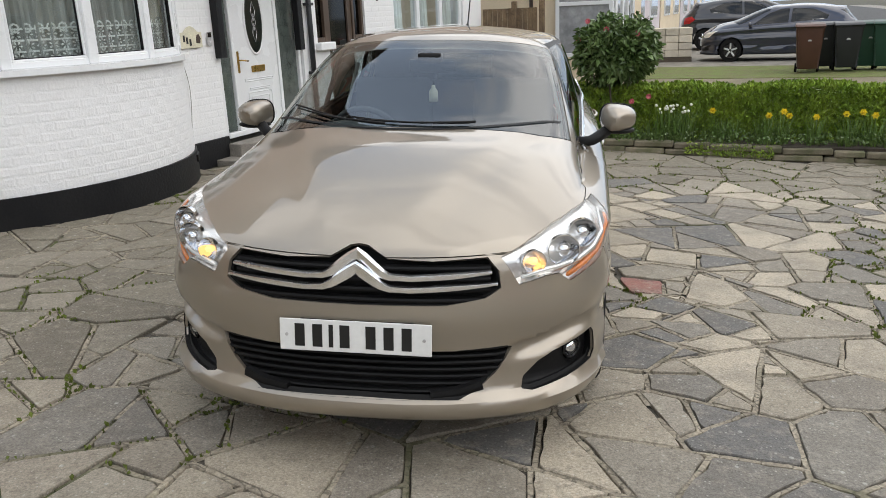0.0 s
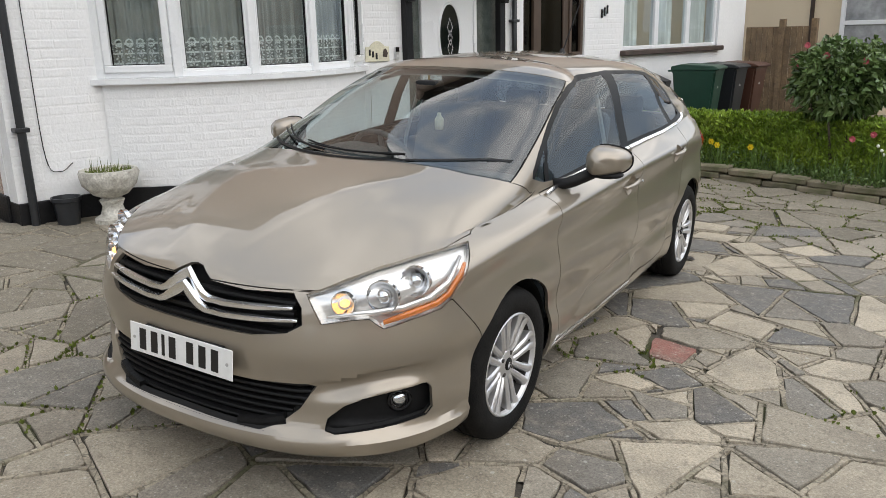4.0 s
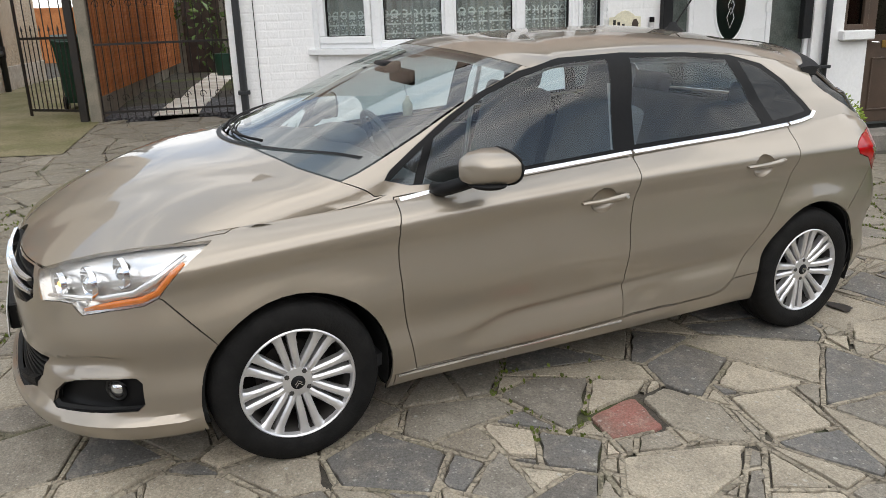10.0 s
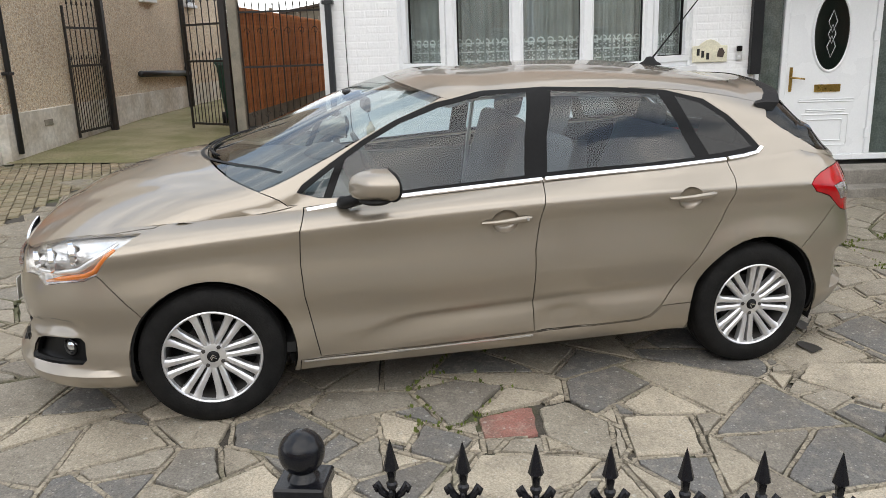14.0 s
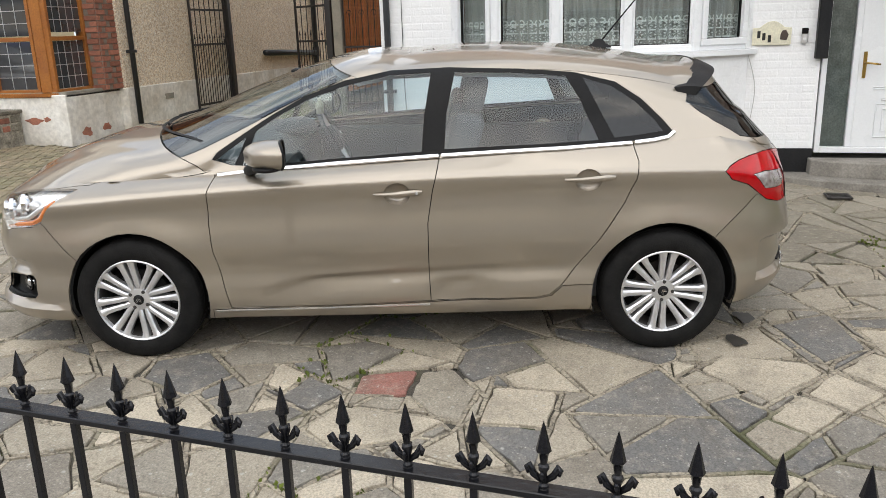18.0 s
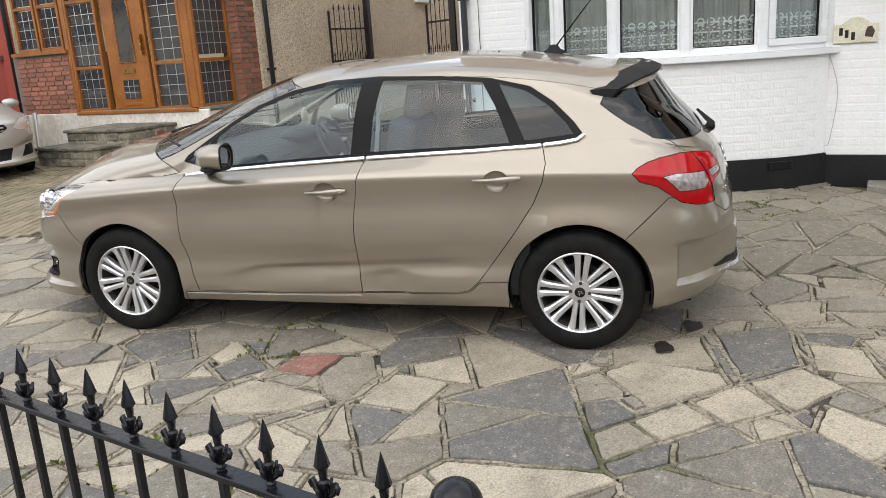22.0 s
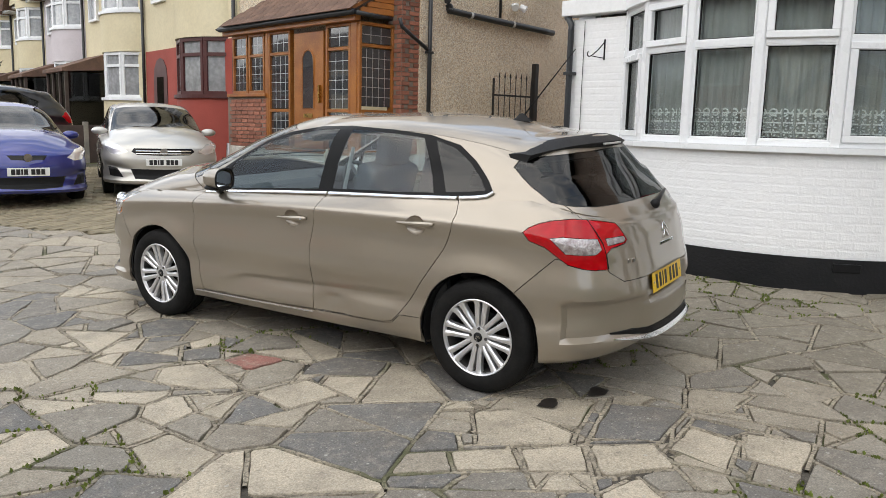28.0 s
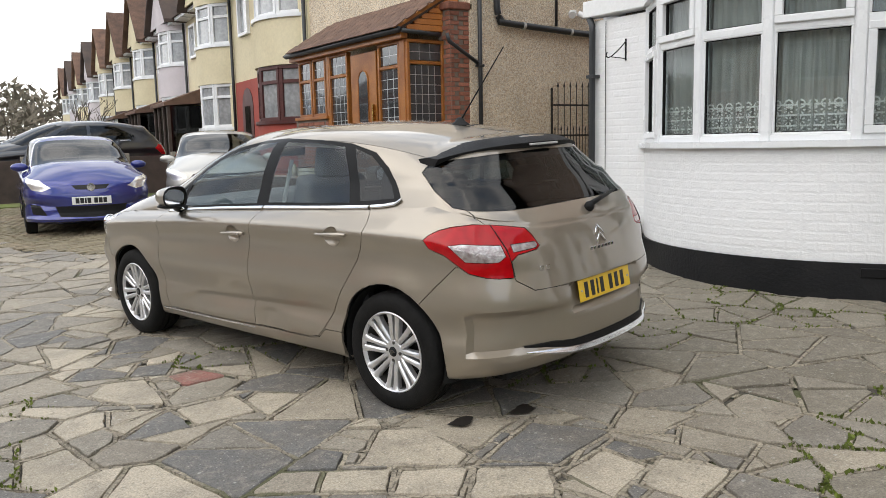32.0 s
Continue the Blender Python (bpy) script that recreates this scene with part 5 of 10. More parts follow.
pts = [ahead(y, 0.355 + 0.03 * abs(y / 0.6) ** 2, 0.006, True) for y in [(-1 + 2 * i / 16) * 0.60 for i in range(17)]]
part("valance", ribbon([p + Vector((0.004, 0, -0.004)) for p in pts], [0.004 + 0.022 * (1 - abs(p.y / 0.60) ** 3) for p in pts], 0.008), M["black_plastic"], car, smooth=True, auto=40)
part("valance_chrome", ribbon([p + Vector((-0.010, 0, -0.036)) for p in pts], [0.005 + 0.012 * (1 - abs(p.y / 0.60) ** 4) for p in pts], 0.012, (0.55, 0, 0.83)), M["bright_trim"], car, "bright chrome strip", smooth=True, auto=40)

# --- top: aerial, wipers, scuttle, washer jets ---
ab = over(-2.40, 0.0, 0.0)
ar = part("aerial_base", revolve([(0.0, 0.045), (0.012, 0.04), (0.02, 0.02), (0.036, 0.004), (0.038, -0.004)], 16, m=Matrix.Translation(ab) @ Matrix.Diagonal((1.9, 0.8, 1, 1))), M["black_plastic"], car, smooth=True)
part("aerial_mast", tube([ab + Vector((-0.01, 0, 0.03)), ab + Vector((-0.33, 0, 0.42))], [0.005, 0.0028], 6), M["black_plastic"], ar)
sc_pts = [(0.03 - 0.37 * (abs(u) ** 2.1), 0.66 * u) for u in [-1 + 2 * i / 20 for i in range(21)]]
bm = bmesh.new()
ra, rb = [], []
for x, y in sc_pts:
    p = over(x + 0.004, y, 0.0)
    ra.append(bm.verts.new(p + Vector((0.004, 0, 0.003))))
    rb.append(bm.verts.new(over(x - 0.012, y, 0.003)))
for i in range(20):
    bm.faces.new((ra[i], ra[i + 1], rb[i + 1], rb[i]))
part("scuttle", bm, M["black_plastic"], car, smooth=True)
def glass_foot(y, up, out):
    """A point on the windscreen a little above the bonnet's rear edge."""
    return over(0.015 - 0.37 * abs(y / 0.66) ** 2.1 - up, y, out)


for y0, y1, lift in ((0.30, -0.22, 0.05), (-0.08, -0.56, 0.075)):
    ys = [y0 + (y1 - y0) * k / 6 for k in range(7)]
    part("wiper_arm", tube([glass_foot(y, 0.012 + lift * 0.6 * k / 6, 0.016) for k, y in enumerate(ys)], [0.006, 0.006, 0.005, 0.005, 0.004, 0.004, 0.003], 6), M["black_plastic"], car, smooth=True)
    part("wiper_blade", tube([glass_foot(y - 0.03, 0.02 + lift * k / 6, 0.010) for k, y in enumerate(ys)], 0.004, 6), M["black_plastic"], car)

# --- cabin ---
cab = thing("cabin")
cab.parent = car
def cushion(name, sx, sy, sz, m, material, bev=0.05):
    o = part(name, box(-sx / 2, -sy / 2, -sz / 2, sx / 2, sy / 2, sz / 2, bev, 3), material, cab, smooth=True, auto=60)
    o.matrix_local = m
    return o
for y in (0.37, -0.37):
    cushion("seat_base", 0.50, 0.50, 0.18, pose(-1.25, y, 0.52, 0, -8, 0), M["seat"])
    cushion("seat_back", 0.16, 0.48, 0.66, pose(-1.58, y, 0.84, 0, -16, 0), M["seat"])
    cushion("head_rest", 0.10, 0.27, 0.19, pose(-1.70, y, 1.245, 0, -12, 0), M["seat"], 0.04)
    for dy in (-0.06, 0.06):
        part("rest_pin", tube([(-1.67, y + dy, 1.08), (-1.69, y + dy, 1.18)], 0.006, 6), M["chrome"], cab)
cushion("rear_bench", 0.50, 1.20, 0.20, pose(-2.15, 0, 0.52, 0, -6, 0), M["seat"])
cushion("rear_backrest", 0.16, 1.22, 0.58, pose(-2.48, 0, 0.80, 0, -20, 0), M["seat"])
for y in (0.38, -0.38):
    cushion("head_rest", 0.10, 0.25, 0.12, pose(-2.62, y, 1.12, 0, -14, 0), M["seat"], 0.04)
part("dashboard", prism([(-0.30, 0.55), (-0.05, 0.95), (-0.35, 0.985), (-0.62, 0.955), (-0.72, 0.88), (-0.70, 0.60)], -0.70, 0.70, "y", bev=0.03), M["dash"], cab)
part("instrument_hood", ball(1.0, (-0.62, -0.37, 0.965), 20, sc=(0.13, 0.20, 0.06)), M["dash"], cab, smooth=True)
wc = Vector((-0.86, -0.37, 0.90))
sw_m = Matrix.Translation(wc) @ Matrix.Rotation(radians(-62), 4, "Y")
part("steering_wheel", tube([sw_m @ Vector((0.185 * math.cos(6.28318 * k / 28), 0.185 * math.sin(6.28318 * k / 28), 0)) for k in range(28)], 0.016, 8, closed=True), M["dash"], cab, smooth=True)
part("wheel_boss", ball(1.0, (0, 0, 0), 16, sc=(0.09, 0.10, 0.035)), M["dash"], cab, smooth=True).matrix_local = sw_m
for a in (0.2, 2.94, 4.71):
    part("wheel_spoke", tube([sw_m @ Vector((0.06 * math.cos(a), 0.06 * math.sin(a), 0)), sw_m @ Vector((0.18 * math.cos(a), 0.18 * math.sin(a), 0))], 0.014, 6), M["silver"], cab)
part("rear_view_mirror", box(-0.82, -0.12, 1.245, -0.79, 0.12, 1.315, 0.012, 2), M["black_plastic"], cab, smooth=True, auto=60)
part("mirror_stalk", tube([(-0.79, 0, 1.30), (-0.74, 0, 1.345)], 0.012, 8), M["black_plastic"], cab)
part("mirror_sensor_box", box(-0.78, -0.06, 1.30, -0.69, 0.06, 1.35, 0.015, 2), M["black_plastic"], cab, smooth=True, auto=60)
part("air_freshener", revolve([(0, -0.045), (0.022, -0.042), (0.024, 0.01), (0.01, 0.03), (0.01, 0.042), (0, 0.045)], 14, m=pose(-0.83, 0.0, 1.14)), M["ivory"], cab, "small hanging bottle air freshener", smooth=True)
part("freshener_cord", tube([(-0.83, 0, 1.18), (-0.81, 0, 1.26)], 0.0015, 4), M["bars"], cab)
for s in (-1, 1):
    part("door_lining", box(-2.35, s * 0.735 - 0.02, 0.30, -0.65, s * 0.735 + 0.02, 0.91), M["dash"], cab)
    part("seat_belt", tube([(-1.54, s * 0.575, 1.26), (-1.52, s * 0.66, 0.95), (-1.48, s * 0.70, 0.5)], 0.012, 6), M["cable"], cab)
part("cabin_floor", box(-2.75, -0.75, 0.25, -0.1, 0.75, 0.30), M["dash"], cab)
part("load_cover", box(-3.12, -0.60, 0.93, -2.62, 0.60, 0.95, 0.006), M["dash"], cab)
part("bulkhead", box(-0.12, -0.72, 0.25, -0.06, 0.72, 0.93), M["liner"], cab)
shell.free()


# ---------- ground ----------
def dip(x, y):
    """Height of the ground: the drive's slope, levelling out past the hedge and down the street."""
    z = ground_z(max(-12, min(4, x)), max(-9, min(10, y)))
    return z + (-0.04 - z) * smoothstep(10, 18, y)


def ground_sheet():
    bm = bmesh.new()
    xs = [-600, -150, -60, -30] + [-20 + k for k in range(41)] + [30, 60, 150, 600]
    ys = [-600, -150, -60, -30] + [-20 + k for k in range(51)] + [45, 60, 150, 600]
    vs = [[bm.verts.new((x, y, dip(x, y) - 0.03)) for x in xs] for y in ys]
    for a, b in zip(vs, vs[1:]):
        for k in range(len(xs) - 1):
            bm.faces.new((a[k], a[k + 1], b[k + 1], b[k]))
    return tagged(part("ground", bm, M["bed"]), "dark mossy mortar bed between the paving stones", "ground", kind="structure")


def bed_mat():
    m = mat("mossy_joint", (0.085, 0.075, 0.06), 0.95, col2=(0.045, 0.04, 0.032), scale=5, fine=90, fine_amt=0.35, bump=0.9, bump_scale=70)
    n, l = m.node_tree.nodes, m.node_tree.links
    b = n["Principled BSDF"]
    src = b.inputs["Base Color"].links[0].from_socket
    tc = n.new("ShaderNodeTexCoord")
    ns = n.new("ShaderNodeTexNoise")
    ns.inputs["Scale"].default_value = 0.9
    ns.inputs["Detail"].default_value = 6
    l.new(tc.outputs["Object"], ns.inputs["Vector"])
    mr = n.new("ShaderNodeMapRange")
    mr.inputs["From Min"].default_value, mr.inputs["From Max"].default_value = 0.52, 0.66
    l.new(ns.outputs["Fac"], mr.inputs["Value"])
    mx = n.new("ShaderNodeMixRGB")
    mx.inputs[2].default_value = (0.075, 0.095, 0.018, 1)
    l.new(mr.outputs[0], mx.inputs[0])
    l.new(src, mx.inputs[1])
    l.new(mx.outputs[0], b.inputs["Base Color"])
    return m


def stone_mat(name, island, ramp_cols):
    """Natural stone: each piece its own tone, with stains, pale lichen spots and grain."""
    m = bpy.data.materials.new(name)
    m.use_nodes = True
    n, l = m.node_tree.nodes, m.node_tree.links
    b = n["Principled BSDF"]
    tc = n.new("ShaderNodeTexCoord")
    if island:
        src = n.new("ShaderNodeNewGeometry").outputs["Random Per Island"]
    else:
        src = n.new("ShaderNodeObjectInfo").outputs["Random"]
    rp = n.new("ShaderNodeValToRGB")
    rp.color_ramp.interpolation = "LINEAR"
    e = rp.color_ramp.elements
    e[0].color, e[1].color = (*ramp_cols[0], 1), (*ramp_cols[-1], 1)
    for i, c in enumerate(ramp_cols[1:-1]):
        e.new((i + 1) / (len(ramp_cols) - 1)).color = (*c, 1)
    l.new(src, rp.inputs[0])
    add = n.new("ShaderNodeVectorMath")
    add.operation = "ADD"
    comb = n.new("ShaderNodeCombineXYZ")
    mul = n.new("ShaderNodeMath")
    mul.operation = "MULTIPLY"
    mul.inputs[1].default_value = 37.0
    l.new(src, mul.inputs[0])
    l.new(mul.outputs[0], comb.inputs[2])
    l.new(tc.outputs["Object"], add.inputs[0])
    l.new(comb.outputs[0], add.inputs[1])
    def ns(scale, detail, rough=0.6):
        t = n.new("ShaderNodeTexNoise")
        t.inputs["Scale"].default_value, t.inputs["Detail"].default_value, t.inputs["Roughness"].default_value = scale, detail, rough
        l.new(add.outputs[0], t.inputs["Vector"])
        return t
    def mrange(sock, a, b_, c, d):
        t = n.new("ShaderNodeMapRange")
        for k, v in zip(("From Min", "From Max", "To Min", "To Max"), (a, b_, c, d)):
            t.inputs[k].default_value = v
        l.new(sock, t.inputs["Value"])
        return t.outputs[0]
    def mix(fac, a, colour, blend="MIX"):
        t = n.new("ShaderNodeMixRGB")
        t.blend_type = blend
        l.new(fac, t.inputs[0])
        l.new(a, t.inputs[1])
        t.inputs[2].default_value = (*colour, 1)
        return t.outputs[0]
    big, mid, fine = ns(3.2, 6), ns(14, 8, 0.75), ns(105, 6, 0.7)
    c = mix(mrange(big.outputs["Fac"], 0.45, 0.68, 0, 0.5), rp.outputs[0], (0.13, 0.11, 0.085))
    c = mix(mrange(mid.outputs["Fac"], 0.50, 0.68, 0, 0.40), c, (0.42, 0.375, 0.30))
    dk = ns(26, 6, 0.7)
    c = mix(mrange(dk.outputs["Fac"], 0.54, 0.68, 0, 0.42), c, (0.075, 0.063, 0.046))
    sp = n.new("ShaderNodeTexVoronoi")
    sp.inputs["Scale"].default_value = 11
    l.new(add.outputs[0], sp.inputs["Vector"])
    c = mix(mrange(sp.outputs["Distance"], 0.07, 0.12, 0.55, 0), c, (0.44, 0.43, 0.39))
    gr = n.new("ShaderNodeTexVoronoi")
    gr.inputs["Scale"].default_value = 62
    l.new(add.outputs[0], gr.inputs["Vector"])
    gs = n.new("ShaderNodeSeparateColor")
    l.new(gr.outputs["Color"], gs.inputs[0])
    few = n.new("ShaderNodeMath")
    few.operation = "MULTIPLY"
    l.new(mrange(gr.outputs["Distance"], 0.16, 0.30, 1.0, 0.0), few.inputs[0])
    l.new(mrange(gs.outputs[0], 0.66, 0.76, 0.0, 0.45), few.inputs[1])
    c = mix(few.outputs[0], c, (0.50, 0.48, 0.43))
    sc = n.new("ShaderNodeVectorMath")
    sc.operation = "SCALE"
    l.new(c, sc.inputs[0])
    l.new(mrange(fine.outputs["Fac"], 0.33, 0.67, 0.72, 1.50), sc.inputs["Scale"])
    l.new(sc.outputs[0], b.inputs["Base Color"])
    l.new(mrange(big.outputs["Fac"], 0.3, 0.7, 0.80, 0.58), b.inputs["Roughness"])
    hgt = n.new("ShaderNodeMath")
    hgt.operation = "ADD"
    l.new(mid.outputs["Fac"], hgt.inputs[0])
    hm = n.new("ShaderNodeMath")
    hm.operation = "MULTIPLY"
    hm.inputs[1].default_value = 0.25
    l.new(fine.outputs["Fac"], hm.inputs[0])
    l.new(hm.outputs[0], hgt.inputs[1])
    bp = n.new("ShaderNodeBump")
    bp.inputs["Strength"].default_value = 0.9
    bp.inputs["Distance"].default_value = 0.016
    l.new(hgt.outputs[0], bp.inputs["Height"])
    l.new(bp.outputs[0], b.inputs["Normal"])
    return m


M["bed"] = bed_mat()
STONE_COLS = [(0.165, 0.153, 0.134), (0.235, 0.207, 0.168), (0.34, 0.295, 0.225), (0.18, 0.167, 0.146), (0.30, 0.262, 0.202), (0.22, 0.194, 0.156), (0.36, 0.313, 0.24), (0.20, 0.185, 0.160), (0.31, 0.272, 0.21)]
M["stone"] = stone_mat("crazy_paving_stone", False, STONE_COLS)
M["stone_far"] = stone_mat("crazy_paving_stone_far", True, STONE_COLS)
# darker, browner tones than the common stone
M["stone_brown"] = stone_mat("dark_brown_stone", False, [(0.15, 0.132, 0.10), (0.22, 0.195, 0.15), (0.175, 0.155, 0.118), (0.27, 0.24, 0.19)])
M["stone_brown_far"] = stone_mat("dark_brown_stone_far", True, [(0.15, 0.132, 0.10), (0.22, 0.195, 0.15), (0.175, 0.155, 0.118), (0.27, 0.24, 0.19)])
M["stone_red"] = stone_mat("red_paving_stone", False, [(0.30, 0.125, 0.10), (0.27, 0.115, 0.095)])
M["stone_pale"] = stone_mat("pale_sandstone", False, [(0.39, 0.34, 0.26), (0.46, 0.40, 0.31)])
M["stone_slate"] = stone_mat("dark_slate_stone", False, [(0.120, 0.116, 0.110), (0.155, 0.149, 0.140)])
M["block"] = mat("brown_block_paver", (0.27, 0.215, 0.145), 0.85, col2=(0.18, 0.165, 0.10), scale=1.2, fine=50, fine_amt=0.2, bump=0.5, rand=0.2)
M["block_far"] = mat("brown_block_paver_far", (0.27, 0.215, 0.145), 0.85, col2=(0.18, 0.165, 0.10), scale=1.2, fine=50, fine_amt=0.2, bump=0.5, island=0.2)
ground_sheet()


def joint_mat():
    """Rough lime mortar between the stones, cracked and partly mossy."""
    m = mat("cracked_joint_mortar", (0.36, 0.315, 0.24), 0.95, col2=(0.22, 0.19, 0.145), scale=4, fine=70, fine_amt=0.35, bump=1.0, bump_scale=60)
    n, l = m.node_tree.nodes, m.node_tree.links
    b = n["Principled BSDF"]
    c = b.inputs["Base Color"].links[0].from_socket
    tc = n.new("ShaderNodeTexCoord")
    wob = n.new("ShaderNodeTexNoise")
    wob.inputs["Scale"].default_value = 14
    l.new(tc.outputs["Object"], wob.inputs["Vector"])
    av = n.new("ShaderNodeMixRGB")
    av.inputs[0].default_value = 0.06
    l.new(tc.outputs["Object"], av.inputs[1])
    l.new(wob.outputs["Color"], av.inputs[2])
    vo = n.new("ShaderNodeTexVoronoi")
    vo.feature = "DISTANCE_TO_EDGE"
    vo.inputs["Scale"].default_value = 13
    l.new(av.outputs[0], vo.inputs["Vector"])
    mo = n.new("ShaderNodeTexNoise")
    mo.inputs["Scale"].default_value = 1.1
    mo.inputs["Detail"].default_value = 6
    l.new(tc.outputs["Object"], mo.inputs["Vector"])
    for sock, lo, hi, t0, t1, colour in ((vo.outputs["Distance"], 0.02, 0.05, 0.5, 0.0, (0.022, 0.019, 0.015)), (mo.outputs["Fac"], 0.55, 0.66, 0.0, 0.8, (0.055, 0.062, 0.018))):
        r = n.new("ShaderNodeMapRange")
        for k, v in zip(("From Min", "From Max", "To Min", "To Max"), (lo, hi, t0, t1)):
            r.inputs[k].default_value = v
        l.new(sock, r.inputs["Value"])
        mx = n.new("ShaderNodeMixRGB")
        mx.inputs[2].default_value = (*colour, 1)
        l.new(r.outputs[0], mx.inputs[0])
        l.new(c, mx.inputs[1])
        c = mx.outputs[0]
    l.new(c, b.inputs["Base Color"])
    return m


M["joint"] = joint_mat()


# ---------- painted brick walling ----------
def brick_mesh(w, h, d=0.012, ch=0.006):
    """One brick face, standing proud of the joint: x along, z up, y outwards."""
    bm = bmesh.new()
    o = [(-w / 2, 0, 0), (w / 2, 0, 0), (w / 2, 0, h), (-w / 2, 0, h)]
    i = [(-w / 2 + ch, d, ch), (w / 2 - ch, d, ch), (w / 2 - ch, d, h - ch), (-w / 2 + ch, d, h - ch)]
    ov, iv = [bm.verts.new(p) for p in o], [bm.verts.new(p) for p in i]
    bm.faces.new(iv[::-1])
    for k in range(4):
        bm.faces.new((ov[k], iv[k], iv[(k + 1) % 4], ov[(k + 1) % 4]))
    bmesh.ops.recalc_face_normals(bm, faces=bm.faces)
    return bm


def brick_field(name, origin, along, out, length, z0, z1, material, parent, skip=None, bw=0.225, bh=0.075, proud=0.0014):
    """Joined brick faces over a flat wall: real relief in one part."""
    along, out, origin = Vector(along), Vector(out), Vector(origin)
    vs, fs = [], []
    rng = random.Random(7)
    for r in range(int((z1 - z0) / bh)):
        x = -bw / 2 if r % 2 else 0.0
        while x < length:
            a, b = max(x + 0.0015, 0.0), min(x + bw - 0.0015, length)
            x += bw
            if b - a < 0.03:
                continue
            za, zb = z0 + r * bh + 0.004, z0 + (r + 1) * bh - 0.004
            if skip and skip((a + b) / 2, (za + zb) / 2):
                continue
            p = proud + rng.uniform(-0.0009, 0.0009)
            k = len(vs)
            for q, dd in ((0, 0), (0.009, p)):
                for u, v in ((a + q, za + q), (b - q, za + q), (b - q, zb - q), (a + q, zb - q)):
                    vs.append(origin + along * u + out * dd + Vector((0, 0, v)))
            fs.append((k + 4, k + 5, k + 6, k + 7))
            for j in range(4):
                fs.append((k + j, k + (j + 1) % 4, k + 4 + (j + 1) % 4, k + 4 + j))
    bm = bmesh.new()
    bv = [bm.verts.new(v) for v in vs]
    for f in fs:
        bm.faces.new([bv[i] for i in f])
    bmesh.ops.recalc_face_normals(bm, faces=bm.faces)
    ob = part(name, bm, material, parent)
    ob["kind"] = "stuff"
    return ob


# ---------- our house: white painted brick, bow window, front door ----------
FX, BAY_Y, BAY_R, BAY_CX = -5.6, 5.19, 1.86, -6.78
HALF = math.radians(50.0)
house = thing("house", None, "white painted brick house with a bow window and black plinth", "house")
PL_TOP = 0.40


def bow_point(a, r=BAY_R):
    return Vector((BAY_CX + r * math.cos(a), BAY_Y + r * math.sin(a), 0))


def bow_band(r0, r1, z0, z1, n=40, a0=-HALF, a1=HALF):
    """A curved slab of the bow between two radii and two heights."""
    bm = bmesh.new()
    rows = []
    for k in range(n + 1):
        a = a0 + (a1 - a0) * k / n
        p, q = bow_point(a, r0), bow_point(a, r1)
        rows.append([bm.verts.new((p.x, p.y, z0)), bm.verts.new((q.x, q.y, z0)), bm.verts.new((q.x, q.y, z1)), bm.verts.new((p.x, p.y, z1))])
    for a, b in zip(rows, rows[1:]):
        for k in range(4):
            bm.faces.new((a[k], a[(k + 1) % 4], b[(k + 1) % 4], b[k]))
    bm.faces.new(rows[0])
    bm.faces.new(rows[-1][::-1])
    bmesh.ops.recalc_face_normals(bm, faces=bm.faces)
    return bm


part("front_wall", box(FX - 0.25, 2.98, -0.2, FX, 3.80, 2.62), M["white_paint"], house)
part("front_wall", box(FX - 0.25, 6.58, -0.2, FX, 7.26, 2.62), M["white_paint"], house)
part("front_wall", box(FX - 0.25, 8.98, -0.2, FX, 9.30, 2.62), M["white_paint"], house)
part("front_wall", box(FX - 0.25, 3.80, 2.62, FX, 9.30, 2.85), M["white_paint"], house)
bay_wall = part("bay_wall", bow_band(BAY_R - 0.22, BAY_R, PL_TOP - 0.02, 1.285), M["white_paint"], house, smooth=True, auto=40)
part("bay_plinth", bow_band(BAY_R - 0.2, BAY_R + 0.022, -0.2, PL_TOP), M["black_paint"], house, "black painted plinth", smooth=True, auto=40)
for ya, yb in ((2.975, 3.79), (6.585, 7.26), (8.98, 9.3)):
    part("plinth", box(FX - 0.2, ya, -0.2, FX + 0.02, yb, PL_TOP - 0.02, 0.006), M["black_paint"], house, "black painted plinth")
part("air_brick", box(-0.005, -0.11, -0.035, 0.012, 0.11, 0.035, 0.004, m=pose(*(bow_point(0.62, BAY_R + 0.024) + Vector((0, 0, 0.33))), 0, 0, math.degrees(0.62))), M["black_plastic"], house)
brick_field("brick_facing", (FX, 2.98, 0), (0, 1, 0), (1, 0, 0), 0.82, PL_TOP - 0.02, 2.6, M["white_paint"], house)
brick_field("brick_facing", (FX, 6.56, 0), (0, 1, 0), (1, 0, 0), 0.68, PL_TOP - 0.02, 2.6, M["white_paint"], house)
# side wall of the house, pebble-dash over a black base, and the room behind
part("side_wall", box(-16.0, 2.98, 0.42, FX - 0.30, 3.2, 5.4), M["pebble_pink"], house, "pinkish pebble-dash side wall")
part("side_corner", box(FX - 0.32, 2.976, 0.40, FX - 0.2, 3.2, 5.4), M["white_paint"], house)
part("side_plinth", box(-16.0, 2.955, -0.2, FX - 0.2, 3.2, 0.42, 0.006), M["black_paint"], house)
part("upper_wall", box(FX - 0.3, 2.98, 2.85, FX - 0.02, 16.5, 5.6), M["pebble_pink"], house)
part("upper_bay", bow_band(BAY_R - 0.2, BAY_R - 0.02, 2.74, 5.4), M["pebble_pink"], house, smooth=True, auto=40)
part("eaves_board", box(FX - 0.1, 2.93, 2.66, FX + 0.07, 3.9, 2.83, 0.008), M["white_paint"], house)
part("roof", prism([(FX + 0.6, 5.45), (-10.0, 8.6), (-15.5, 5.45)], 2.7, 9.3, "y"), M["slate"], house)
